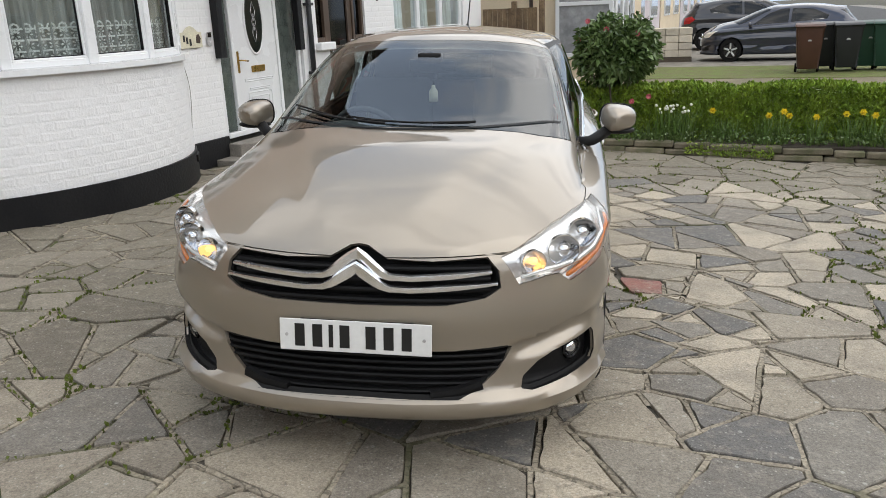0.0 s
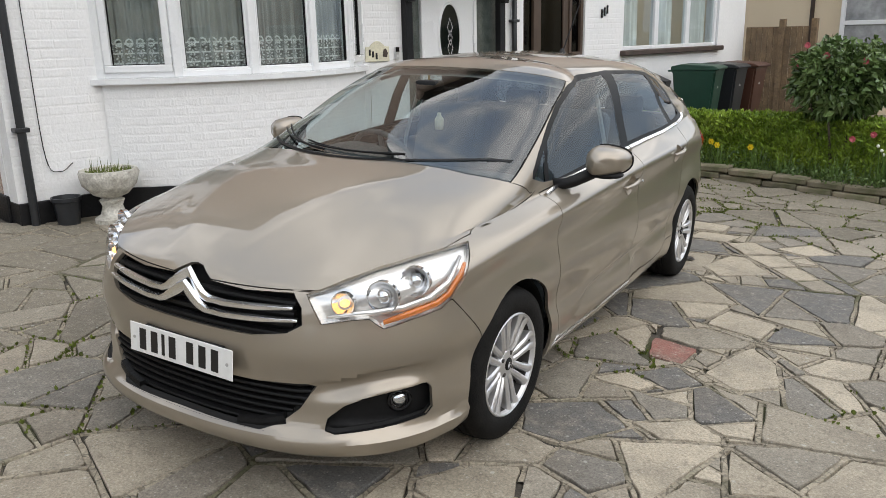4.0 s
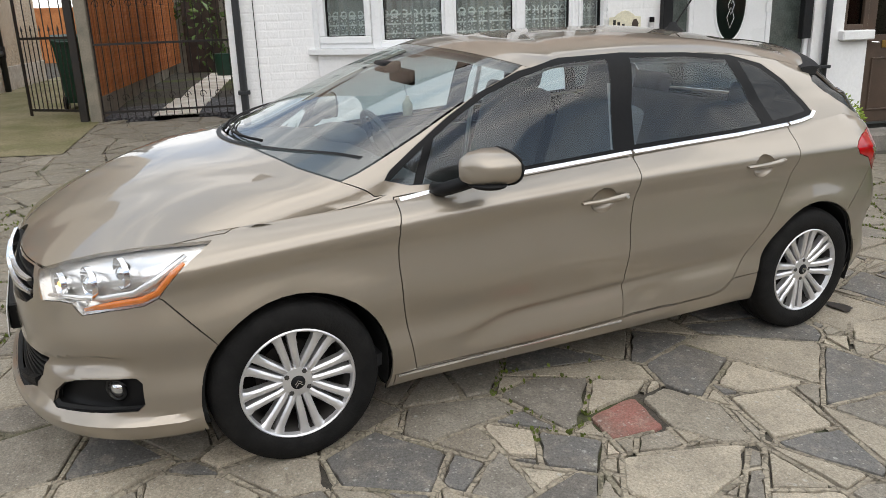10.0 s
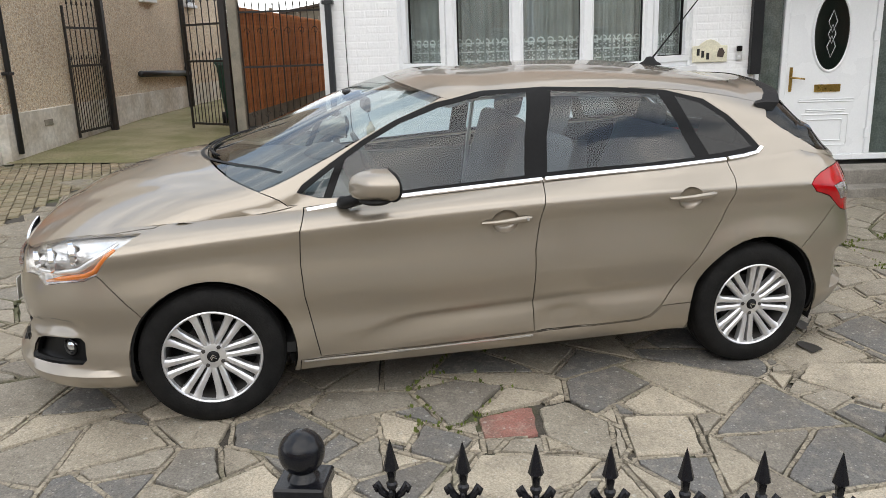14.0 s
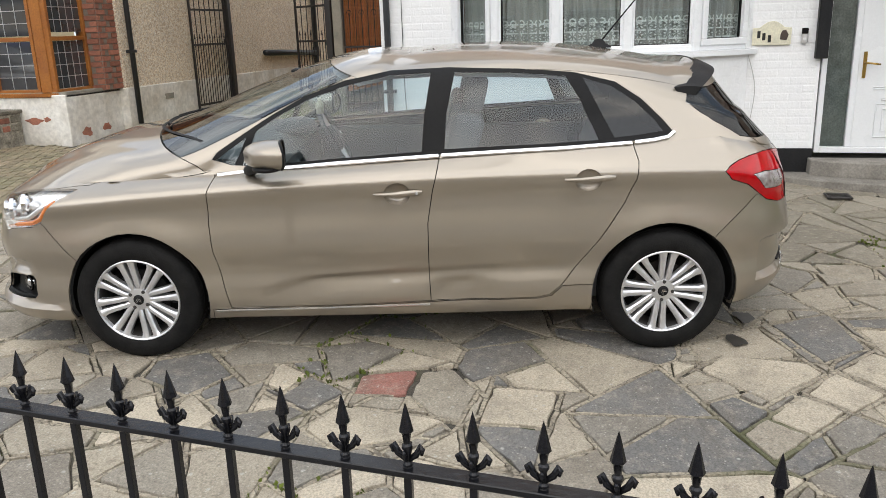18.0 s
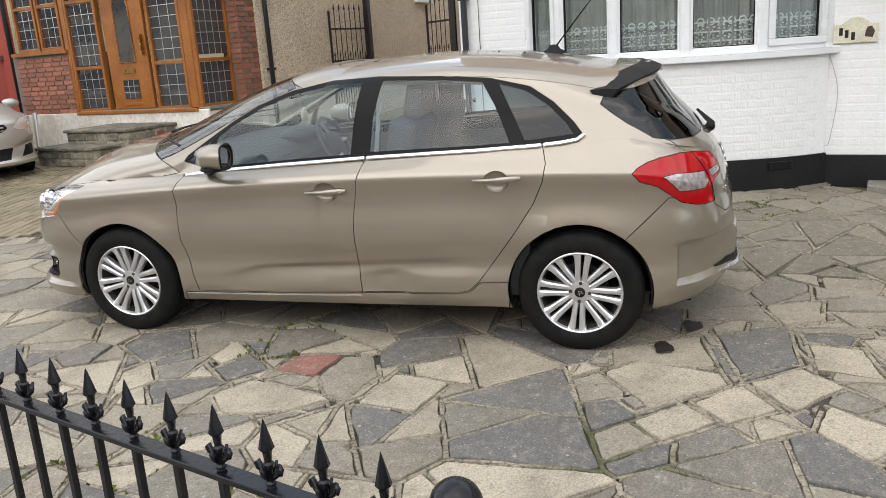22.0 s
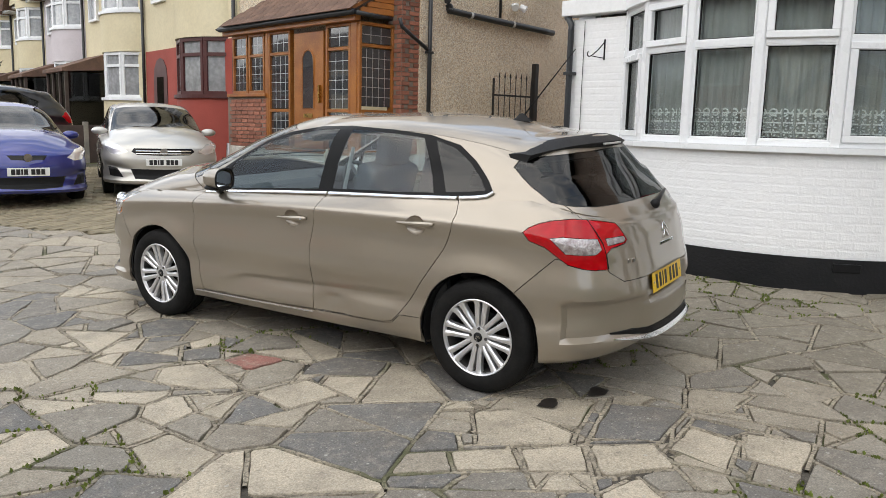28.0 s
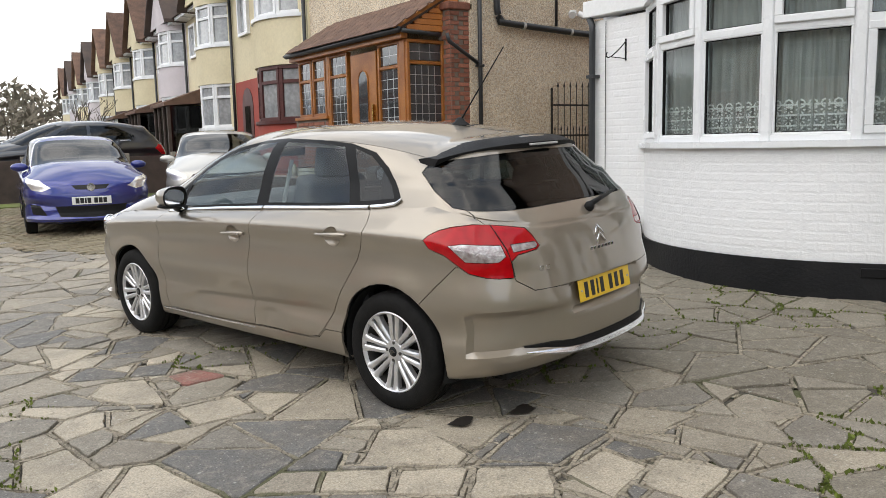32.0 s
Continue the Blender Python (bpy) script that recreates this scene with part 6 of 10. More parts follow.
# unseen room surfaces, added in a dark colour that stands in for indoor shade
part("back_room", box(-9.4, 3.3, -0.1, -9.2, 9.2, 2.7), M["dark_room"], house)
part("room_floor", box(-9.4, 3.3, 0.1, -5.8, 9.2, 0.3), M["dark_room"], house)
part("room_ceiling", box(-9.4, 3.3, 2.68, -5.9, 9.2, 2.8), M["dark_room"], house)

# bow window: five lights
win = tagged(new("window_1"), "white plastic bow window with net curtains and lace", "window", kind="structure")
SILL = 1.31
sill = part("window_sill", bow_band(BAY_R - 0.15, BAY_R + 0.06, 1.275, SILL + 0.012, a0=-HALF - 0.035, a1=HALF + 0.035), M["upvc"], win, smooth=True, auto=40)
part("head_board", bow_band(BAY_R - 0.15, BAY_R + 0.03, 2.66, 2.76, a0=-HALF - 0.02, a1=HALF + 0.02), M["upvc"], win, smooth=True, auto=40)
NF = 5
RW = BAY_R - 0.035


def frame_bars(bm, w, z0, z1, t, d, y=0.0):
    """A rectangular frame in the x-z plane, bars t wide and d deep."""
    for b in ((-w / 2, z0, w / 2, z0 + t), (-w / 2, z1 - t, w / 2, z1), (-w / 2, z0 + t, -w / 2 + t, z1 - t), (w / 2 - t, z0 + t, w / 2, z1 - t)):
        box(b[0], y - d / 2, b[1], b[2], y + d / 2, b[3], 0.006, 1, bm)
    return bm


def curtain_sheet(w, z0, z1, depth, waves, seed, lean=0.0):
    bm = bmesh.new()
    rng = random.Random(seed)
    ph = rng.uniform(0, 6)
    n = 60
    cols = []
    for k in range(n + 1):
        u = k / n
        y = depth * (math.sin(u * waves * 6.283 + ph) + 0.4 * math.sin(u * waves * 14.1 + ph * 2))
        cols.append([bm.verts.new((-w / 2 + u * w + lean * 0.02 * j, y * (0.6 + 0.4 * (1 - j)), z0 + (z1 - z0) * j)) for j in (0, 0.5, 1)])
    for a, b in zip(cols, cols[1:]):
        for j in range(2):
            bm.faces.new((a[j], b[j], b[j + 1], a[j + 1]))
    return bm


def lace_band(w, z0, h, seed):
    """A lace border: rings and petals of thread in rows, with open holes."""
    bm = bmesh.new()
    step = h / 3.2
    nx = int(w / step)
    for i in range(nx):
        cx = -w / 2 + (i + 0.5) * w / nx
        for j in range(3):
            cz = z0 + (j + 0.5) * step
            for s in range(6):
                a = s * math.pi / 3 + (0.5 if (i + j) % 2 else 0)
                p, q = Vector((math.cos(a), 0, math.sin(a))), Vector((-math.sin(a), 0, math.cos(a)))
                o = Vector((cx, 0, cz))
                vs = [bm.verts.new(o + p * step * r + q * step * t) for r, t in ((0.12, 0), (0.34, 0.10), (0.5, 0), (0.34, -0.10))]
                bm.faces.new(vs)
        cx = -w / 2 + (i + 0.5) * w / nx
        o = Vector((cx, 0, z0 + 3.1 * step))
        ring = 8
        vi = [bm.verts.new(o + Vector((math.cos(6.283 * s / ring) * step * 0.28, 0, math.sin(6.283 * s / ring) * step * 0.28))) for s in range(ring)]
        vo = [bm.verts.new(o + Vector((math.cos(6.283 * s / ring) * step * 0.46, 0, math.sin(6.283 * s / ring) * step * 0.46))) for s in range(ring)]
        for s in range(ring):
            bm.faces.new((vi[s], vo[s], vo[(s + 1) % ring], vi[(s + 1) % ring]))
    for r in range(4):
        z = z0 + r * step
        vs = [bm.verts.new(p) for p in ((-w / 2, 0.001, z - 0.006), (w / 2, 0.001, z - 0.006), (w / 2, 0.001, z + 0.008), (-w / 2, 0.001, z + 0.008))]
        bm.faces.new(vs)
    return bm


M["net"] = mat("sheer_net", (0.50, 0.495, 0.48), 0.95, col2=(0.34, 0.335, 0.32), scale=2.0, fine=90, fine_amt=0.12)
for k in range(NF):
    a0, a1 = -HALF + 2 * HALF * k / NF, -HALF + 2 * HALF * (k + 1) / NF
    am = (a0 + a1) / 2
    p, q = bow_point(a0, RW), bow_point(a1, RW)
    w = (q - p).length
    mid = (p + q) / 2
    fm = pose(mid.x, mid.y, 0, 0, 0, math.degrees(am) - 90)
    bm = frame_bars(bmesh.new(), w + 0.02, SILL + 0.012, 2.67, 0.052, 0.07)
    zt = 2.20
    box(-w / 2 + 0.04, -0.033, zt - 0.028, w / 2 - 0.04, 0.033, zt + 0.028, 0.005, 1, bm)
    fr = part("window_frame", bm, M["upvc"], win)
    fr.matrix_local = fm
    for za, zb, opener in ((SILL + 0.06, zt - 0.02, k in (0, 4)), (zt + 0.02, 2.62, k in (1, 3))):
        s = 0.06 if opener else 0.022
        bm = frame_bars(bmesh.new(), w - 0.08, za, zb, s, 0.085 if opener else 0.06, 0.018 if opener else 0.0)
        sash = part("sash", bm, M["upvc"], fr)
        pn = part("pane", box(-w / 2 + 0.04 + s, -0.004, za + s, w / 2 - 0.04 - s, 0.004, zb - s), M["pane"], fr)
        pn.visible_shadow = False
        gk = part("gasket", frame_bars(bmesh.new(), w - 0.08 - 2 * s + 0.004, za + s - 0.002, zb - s + 0.002, 0.009, 0.03, 0.006), M["black_plastic"], fr)
    cu = tagged(part("net_curtain", curtain_sheet(w * 1.0, SILL + 0.05, 2.64, 0.024, 6, k), M["net"]), "sheer grey net curtain behind the glass", "curtain", "net curtains")
    cu.matrix_world = fm @ pose(0, -0.10, 0)
    la = tagged(part("lace_border", lace_band(w * 0.98, SILL + 0.05, 0.26, k), M["lace"]), "white lace border along the net curtain", "lace", "lace borders")
    la.matrix_world = fm @ pose(0, -0.082, 0)
for k in range(NF + 1):
    a = -HALF + 2 * HALF * k / NF
    po = part("mullion", box(-0.04, -0.04, SILL + 0.012, 0.04, 0.045, 2.68, 0.008), M["upvc"], win)
    c = bow_point(a, RW)
    po.matrix_local = pose(c.x, c.y, 0, 0, 0, math.degrees(a) - 90)

# rain pipe at the corner
pipe = thing("rain_pipe", None, "black plastic rain pipe clipped to the white wall", "drainpipe")
part("pipe", tube([(FX + 0.06, 3.07, 0.12), (FX + 0.06, 3.07, 2.50), (FX + 0.06, 3.07, 2.56), (FX + 0.04, 3.02, 2.63), (FX - 0.04, 2.93, 2.66)], 0.034, 12), M["pipe_plastic"], pipe, smooth=True, auto=50)
for z in (0.95, 2.02):
    part("clip", box(FX - 0.005, 3.015, z, FX + 0.1, 3.125, z + 0.035, 0.004), M["pipe_plastic"], pipe)
tagged(part("wall_cable", tube(spline([(FX + 0.014, 3.22, 2.6), (FX + 0.015, 3.22, 1.5), (FX + 0.014, 3.235, 0.72), (FX + 0.02, 3.33, 0.60), (FX + 0.014, 3.44, 0.66)], 6), 0.004, 5), M["bars"]), "thin dark cable hanging down the white wall", "cable")
tagged(part("wall_cable", tube(spline([(FX + 0.03, 6.62, 1.26), (FX + 0.02, 6.70, 0.95), (FX + 0.016, 6.66, 0.55), (FX + 0.02, 6.62, 0.46), (FX + 0.016, 6.5, 0.47)], 6), 0.004, 5), M["cable"]), "thin white cable hanging from the sill", "cable")
hook = thing("hanging_bracket", pose(FX, 3.49, 2.17), "black wrought-iron hanging basket bracket on the wall", "bracket")
part("back_bar", box(0, -0.008, 0, 0.012, 0.008, 0.22, 0.002), M["iron"], hook)
part("arm", tube(spline([(0.01, 0, 0.19), (0.10, -0.02, 0.10), (0.19, -0.05, 0.03), (0.23, -0.06, 0.045), (0.22, -0.055, 0.08)], 5), 0.006, 6), M["iron"], hook, smooth=True)
part("strut", tube([(0.01, 0, 0.02), (0.19, -0.05, 0.035)], 0.005, 6), M["iron"], hook)

# house number plate (figures as plain bars) and bell
plq = thing("house_plaque", pose(FX + 0.012, 6.815, 1.45, 90, 0, 90), "ivory house plaque with dark figures and a painted bird", "plaque")
outline = [(-0.17, -0.10), (0.17, -0.10), (0.17, 0.055), (0.11, 0.06), (0.08, 0.085), (0.04, 0.11), (0.0, 0.118), (-0.04, 0.11), (-0.08, 0.085), (-0.11, 0.06), (-0.17, 0.055)]
part("plate", prism(outline, 0, 0.014, "z", bev=0.003), M["ivory"], plq)
for x, y in ((-0.115, 0.0), (-0.07, -0.02), (-0.02, -0.04)):
    part("figure_bar", box(x - 0.014, y - 0.035, 0.0145, x + 0.014, y + 0.03, 0.0165), M["bars"], plq)
part("painted_motif", prism([(0.07, -0.05), (0.13, -0.06), (0.145, -0.01), (0.12, 0.035), (0.09, 0.03), (0.075, 0.0)], 0.0145, 0.016, "z"), M["wet_brown"], plq)
bell = thing("door_bell", pose(FX + 0.012, 7.10, 1.43), "black and silver video door bell", "doorbell")
part("base", box(0, -0.03, -0.07, 0.022, 0.03, 0.07, 0.006), M["silver"], bell)
part("camera_glass", box(0.02, -0.028, 0.015, 0.026, 0.028, 0.066, 0.003), M["black_trim"], bell)
part("button", cyl(0.013, (0.018, 0, -0.03), (0.028, 0, -0.03), 16), M["upvc"], bell)

# front door with side lights
D0, D1 = 7.28, 8.96
# opaque pane: the grey-green reflection is put into its base colour
M["obscured"] = mat("obscured_glass", (0.10, 0.12, 0.11), 0.12, col2=(0.06, 0.075, 0.07), scale=9, fine=60, fine_amt=0.25, bump=0.4, bump_scale=70, coat=1.0)
door = tagged(new("door_1"), "white panelled front door with an oval leaded light and brass fittings", "door", kind="structure")
ZB, ZT = 0.33, 2.55
bm = bmesh.new()
for b in ((D0, ZB, D0 + 0.05, ZT), (D1 - 0.05, ZB, D1, ZT), (D0 + 0.05, ZT - 0.06, D1 - 0.05, ZT), (D0 + 0.05, ZB, D1 - 0.05, ZB + 0.06), (7.545, ZB + 0.06, 7.60, ZT - 0.06), (8.44, ZB + 0.06, 8.495, ZT - 0.06)):
    box(FX - 0.10, b[0], b[1], FX - 0.03, b[2], b[3], 0.006, 1, bm)
part("door_frame", bm, M["upvc"], door)
leaf = part("door_leaf", box(FX - 0.095, 7.60, ZB + 0.06, FX - 0.045, 8.44, 2.44, 0.004), M["upvc"], door)
OC = (8.02, 1.60)
def ring_el(cy, cz, ry, rz, t, d0, d1, n=40):
    bm = bmesh.new()
    rs = []
    for k in range(n):
        a = 6.28318 * k / n
        c, s = math.cos(a), math.sin(a)
        rs.append([bm.verts.new((d0, cy + ry * c, cz + rz * s)), bm.verts.new((d1, cy + (ry + t * 0.3) * c, cz + (rz + t * 0.3) * s)), bm.verts.new((d1, cy + (ry + t * 0.7) * c, cz + (rz + t * 0.7) * s)), bm.verts.new((d0, cy + (ry + t) * c, cz + (rz + t) * s))])
    for k in range(n):
        a, b = rs[k], rs[(k + 1) % n]
        for j in range(3):
            bm.faces.new((a[j], a[j + 1], b[j + 1], b[j]))
    bmesh.ops.recalc_face_normals(bm, faces=bm.faces)
    return bm
part("oval_bead", ring_el(*OC, 0.165, 0.36, 0.035, FX - 0.046, FX - 0.028), M["upvc"], leaf, smooth=True)
part("oval_glass", prism([(OC[0] + 0.17 * math.cos(6.283 * k / 40), OC[1] + 0.365 * math.sin(6.283 * k / 40)) for k in range(40)], FX - 0.046, FX - 0.040, "x"), M["dark_pane"], leaf)
for dy, dz, r in ((0, 0.10, 0.07), (0, -0.02, 0.06), (0, -0.14, 0.07)):
    part("lead_pattern", tube([(FX - 0.036, OC[0], OC[1] + dz + r * 1.5), (FX - 0.036, OC[0] + r * 0.6, OC[1] + dz), (FX - 0.036, OC[0], OC[1] + dz - r * 1.5), (FX - 0.036, OC[0] - r * 0.6, OC[1] + dz)], 0.004, 5, closed=True), M["silver"], leaf)
for y0, y1, z0, z1 in ((7.74, 8.30, 0.92, 0.955), (7.82, 8.22, 0.82, 0.85), (7.78, 8.26, 0.48, 0.80), (7.84, 8.20, 0.53, 0.75)):
    part("panel_moulding", frame_bars(bmesh.new(), y1 - y0, z0, z1, 0.012, 0.014), M["upvc"], leaf).matrix_local = pose(FX - 0.042, (y0 + y1) / 2, 0, 0, 0, 90)
part("letter_box", box(FX - 0.046, 7.89, 1.02, FX - 0.030, 8.15, 1.095, 0.005), M["brass"], leaf, "polished brass letter box")
part("handle_plate", box(FX - 0.046, 7.635, 1.03, FX - 0.032, 7.665, 1.27, 0.004), M["brass"], leaf)
part("handle", tube([(FX - 0.03, 7.65, 1.17), (FX + 0.012, 7.65, 1.17), (FX + 0.016, 7.70, 1.165), (FX + 0.012, 7.77, 1.155)], 0.009, 8), M["brass"], leaf, smooth=True)
for z in (0.55, 1.5, 2.2):
    part("hinge", box(FX - 0.05, 8.425, z, FX - 0.022, 8.47, z + 0.1, 0.006), M["upvc"], door)
for y0, y1 in ((D0 + 0.055, 7.54), (8.50, D1 - 0.055)):
    part("side_light", box(FX - 0.075, y0, ZB + 0.065, FX - 0.068, y1, ZT - 0.065), M["obscured"], door, "obscured glass side light with a grey-green reflection put into its colour")
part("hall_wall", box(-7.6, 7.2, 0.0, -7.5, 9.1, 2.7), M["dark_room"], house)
# dark timber canopy posts with curved brackets
for y in (7.20, 8.80):
    cp = thing("canopy_bracket", None, "black timber canopy bracket on the white wall", "bracket", "canopy brackets")
    part("post", box(FX, y, 1.22, FX + 0.085, y + 0.105, 2.6, 0.006), M["black_paint"], cp)
    bm = bmesh.new()
    for k in range(6):
        a0, a1 = 1.5708 * k / 6, 1.5708 * (k + 1) / 6
        def pt(a, r):
            return (FX + 0.60 - r * math.cos(a), 1.98 + r * math.sin(a))
        prism([pt(a0, 0.55), pt(a1, 0.55), pt(a1, 0.45), pt(a0, 0.45)], y + 0.01, y + 0.09, "y", bm)
    part("brace", bm, M["black_paint"], cp)
cn = thing("door_canopy", None, "small tiled canopy over the front door", "canopy")
part("beam", box(FX, 7.1, 2.55, FX + 0.62, 9.0, 2.66, 0.006), M["black_paint"], cn)
part("cover", prism([(FX, 2.66), (FX + 0.72, 2.66), (FX + 0.70, 2.72), (FX, 3.05)], 7.0, 9.1, "y"), M["roof_tile"], cn)
# stone steps
st = thing("door_step", None, "two rough grey stone steps at the front door", "steps")
def step_slab(x1, y0, y1, z0, z1, n=14):
    pts = [(FX + 0.02, y0)]
    for k in range(n + 1):
        u = k / n
        pts.append((FX + 0.02 + (x1 - FX) * (math.sin(math.pi * (0.06 + 0.88 * u)) ** 0.5), y0 + (y1 - y0) * u))
    pts.append((FX + 0.02, y1))
    return prism(pts, z0, z1, "z", bev=0.008)
part("lower_step", step_slab(-4.98, 6.98, 8.98, -0.02, 0.155), M["grey_stone"], st)
part("upper_step", step_slab(-5.22, 7.22, 8.95, 0.15, 0.295), M["grey_stone"], st)
drain = thing("drain_grate", pose(-4.72, 7.33, dip(-4.72, 7.33) + 0.02), "small dark iron drain grate in the paving", "drain")
part("rim", frame_bars(bmesh.new(), 0.2, -0.1, 0.1, 0.02, 0.02), M["iron_dull"], drain).matrix_local = pose(0, 0, 0, 90, 0, 0)
for k in range(5):
    part("bar", box(-0.075 + k * 0.032, -0.085, -0.006, -0.06 + k * 0.032, 0.085, 0.008), M["iron_dull"], drain)
# black pot beside the urn
bp0 = thing("black_pot", pose(-5.46, 3.30, dip(-5.46, 3.30) - 0.012), "black plastic plant pot standing by the wall", "plant pot")
part("pot", revolve([(0.0, 0.0), (0.085, 0.0), (0.105, 0.20), (0.118, 0.205), (0.118, 0.235), (0.108, 0.235), (0.10, 0.20), (0.0, 0.19)], 28), M["bin_black"], bp0, smooth=True, auto=40)
part("soil", revolve([(0.0, 0.205), (0.06, 0.20), (0.10, 0.195)], 20), M["soil"], bp0, "dark soil")
# bird-bath urn by the wall
urn = thing("garden_urn", pose(-5.28, 3.60, dip(-5.28, 3.6) - 0.012), "weathered white stone urn with moss and weeds", "urn")
part("pedestal", revolve([(0.0, 0.0), (0.15, 0.0), (0.15, 0.05), (0.10, 0.08), (0.08, 0.15), (0.10, 0.20), (0.07, 0.22)], 28), M["urn"], urn, smooth=True, auto=45)
prof = [(0.07, 0.22), (0.14, 0.25), (0.21, 0.33), (0.235, 0.42), (0.225, 0.455), (0.20, 0.455), (0.19, 0.42), (0.0, 0.41)]
bm = revolve(prof, 40)
for v in bm.verts:
    rr = math.hypot(v.co.x, v.co.y)
    if rr > 0.1 and 0.26 < v.co.z < 0.44:
        s = 1 + 0.05 * math.sin(math.atan2(v.co.y, v.co.x) * 9) * math.sin(v.co.z * 40)
        v.co.x *= s
        v.co.y *= s
part("bowl", bm, M["urn"], urn, smooth=True, auto=60)
bm = bmesh.new()
rng = random.Random(3)
for k in range(260):
    a, r = rng.uniform(0, 6.28), 0.19 * math.sqrt(rng.random())
    p = Vector((r * math.cos(a), r * math.sin(a), 0.42 + 0.012 * rng.random()))
    h = rng.uniform(0.02, 0.05) if rng.random() < 0.93 else rng.uniform(0.08, 0.15)
    d = Vector((rng.uniform(-1, 1), rng.uniform(-1, 1), 0)) * 0.02
    w = Vector((rng.uniform(-1, 1), rng.uniform(-1, 1), 0)).normalized() * 0.005
    bm.faces.new([bm.verts.new(p - w), bm.verts.new(p + w), bm.verts.new(p + d + Vector((0, 0, h)))])
part("weeds", bm, M["moss"], urn, "green moss and weeds")


# ---------- next door: pebble-dash side wall, timber porch, gates, fence ----------
NY, NX = -1.32, -7.25
nb = thing("neighbour_house", None, "brown pebble-dash house with an oak-framed porch", "house")
part("side_wall", box(-17.0, NY - 0.25, 0.92, NX, NY, 6.0), M["pebble_brown"], nb)
part("front_wall", box(NX - 0.25, -7.2, 2.4, NX, NY - 0.25, 6.0), M["pebble_brown"], nb)
part("side_plinth", box(-17.0, NY - 0.25, 0.1, NX + 0.02, NY + 0.025, 0.93, 0.008), M["dirty_white"], nb, "stained and flaking white plinth")
part("vent", box(-8.35, NY + 0.02, 0.70, -8.13, NY + 0.032, 0.78, 0.002), M["concrete"], nb)
for x, z in ((-12.3, 2.55), (-14.6, 2.55)):
    wf = part("window", frame_bars(bmesh.new(), 0.55, 0, 1.0, 0.05, 0.08), M["upvc"], nb)
    wf.matrix_local = pose(x, NY + 0.02, z)
    part("pane", box(x - 0.24, NY + 0.005, z + 0.04, x + 0.24, NY + 0.012, z + 0.96), M["dark_pane"], nb)
    part("window_sill", box(x - 0.33, NY, z - 0.06, x + 0.33, NY + 0.09, z, 0.006), M["upvc"], nb)
# rain and soil pipes
np_ = thing("rain_pipe", None, "black rain pipe on the pebble-dash wall", "drainpipe")
part("pipe", tube([(-7.40, NY + 0.06, 0.42), (-7.40, NY + 0.06, 4.6)], 0.036, 12), M["pipe_plastic"], np_, smooth=True)
part("branch", tube([(-6.72, NY + 0.08, 3.10), (-6.76, NY + 0.08, 2.98), (-7.34, NY + 0.07, 2.66)], 0.032, 10), M["pipe_plastic"], np_, smooth=True)
for z in (1.4, 2.6, 3.7):
    part("clip", box(-7.46, NY, z, -7.34, NY + 0.10, z + 0.04, 0.004), M["pipe_plastic"], np_)
sp = thing("soil_pipe", None, "black pipe run along the pebble-dash wall", "drainpipe")
part("pipe", tube(spline([(-7.75, NY + 0.08, 4.6), (-7.75, NY + 0.08, 3.60), (-7.84, NY + 0.08, 3.38), (-8.05, NY + 0.08, 3.33), (-10.6, NY + 0.08, 3.24)], 6), 0.055, 12), M["pipe_plastic"], sp, smooth=True)
part("vent_pipe", tube([(-9.1, NY + 0.06, 4.6), (-9.1, NY + 0.06, 3.36)], 0.025, 10), M["pipe_plastic"], sp, smooth=True)
for x in (-8.3, -9.4):
    part("collar", cyl(0.062, (x, NY + 0.08, 3.315 if x > -9 else 3.28), (x - 0.05, NY + 0.08, 3.313 if x > -9 else 3.278), 14), M["cable"], sp)
wp = thing("waste_pipe", None, "short black waste pipe on brackets low on the wall", "drainpipe")
part("pipe", tube([(-11.5, NY + 0.07, 1.26), (-13.9, NY + 0.07, 1.18)], 0.055, 12), M["pipe_plastic"], wp, smooth=True)
part("down_pipe", tube([(-13.95, NY + 0.07, 4.8), (-13.95, NY + 0.07, 0.42)], 0.055, 12), M["pipe_plastic"], wp, smooth=True)
part("collar", cyl(0.07, (-13.95, NY + 0.07, 1.10), (-13.95, NY + 0.07, 1.30), 14), M["pipe_plastic"], wp, smooth=True, auto=40)
lampb = thing("security_light", pose(-9.55, NY, 3.62), "white twin security light on the pebble-dash wall", "light")
part("bracket", box(-0.05, 0, -0.05, 0.05, 0.06, 0.05, 0.008), M["upvc"], lampb)
for s in (-1, 1):
    part("head", cyl(0.05, (s * 0.09, 0.06, 0.0), (s * 0.15, 0.15, -0.06), 14, 0.065), M["upvc"], lampb, smooth=True, auto=40)


# oak porch
PX, PY0, PY1 = -6.15, -1.62, -5.75
por = thing("porch", None, "golden oak framed porch with leaded glass on a brick base", "porch")
M["porch_glass"] = mat("leaded_porch_glass", (0.055, 0.058, 0.062), 0.05, col2=(0.035, 0.037, 0.04), scale=1.4, fine=8, fine_amt=0.15, coat=1.0, rough_var=0.03)
part("plinth", box(-7.25, PY1, 0.1, PX + 0.03, PY0 + 0.2, 0.93, 0.01), M["dirty_white"], por, "flaking white plinth")
part("floor", box(-7.25, PY1, 0.9, PX, PY0 + 0.2, 0.96), M["concrete"], por)


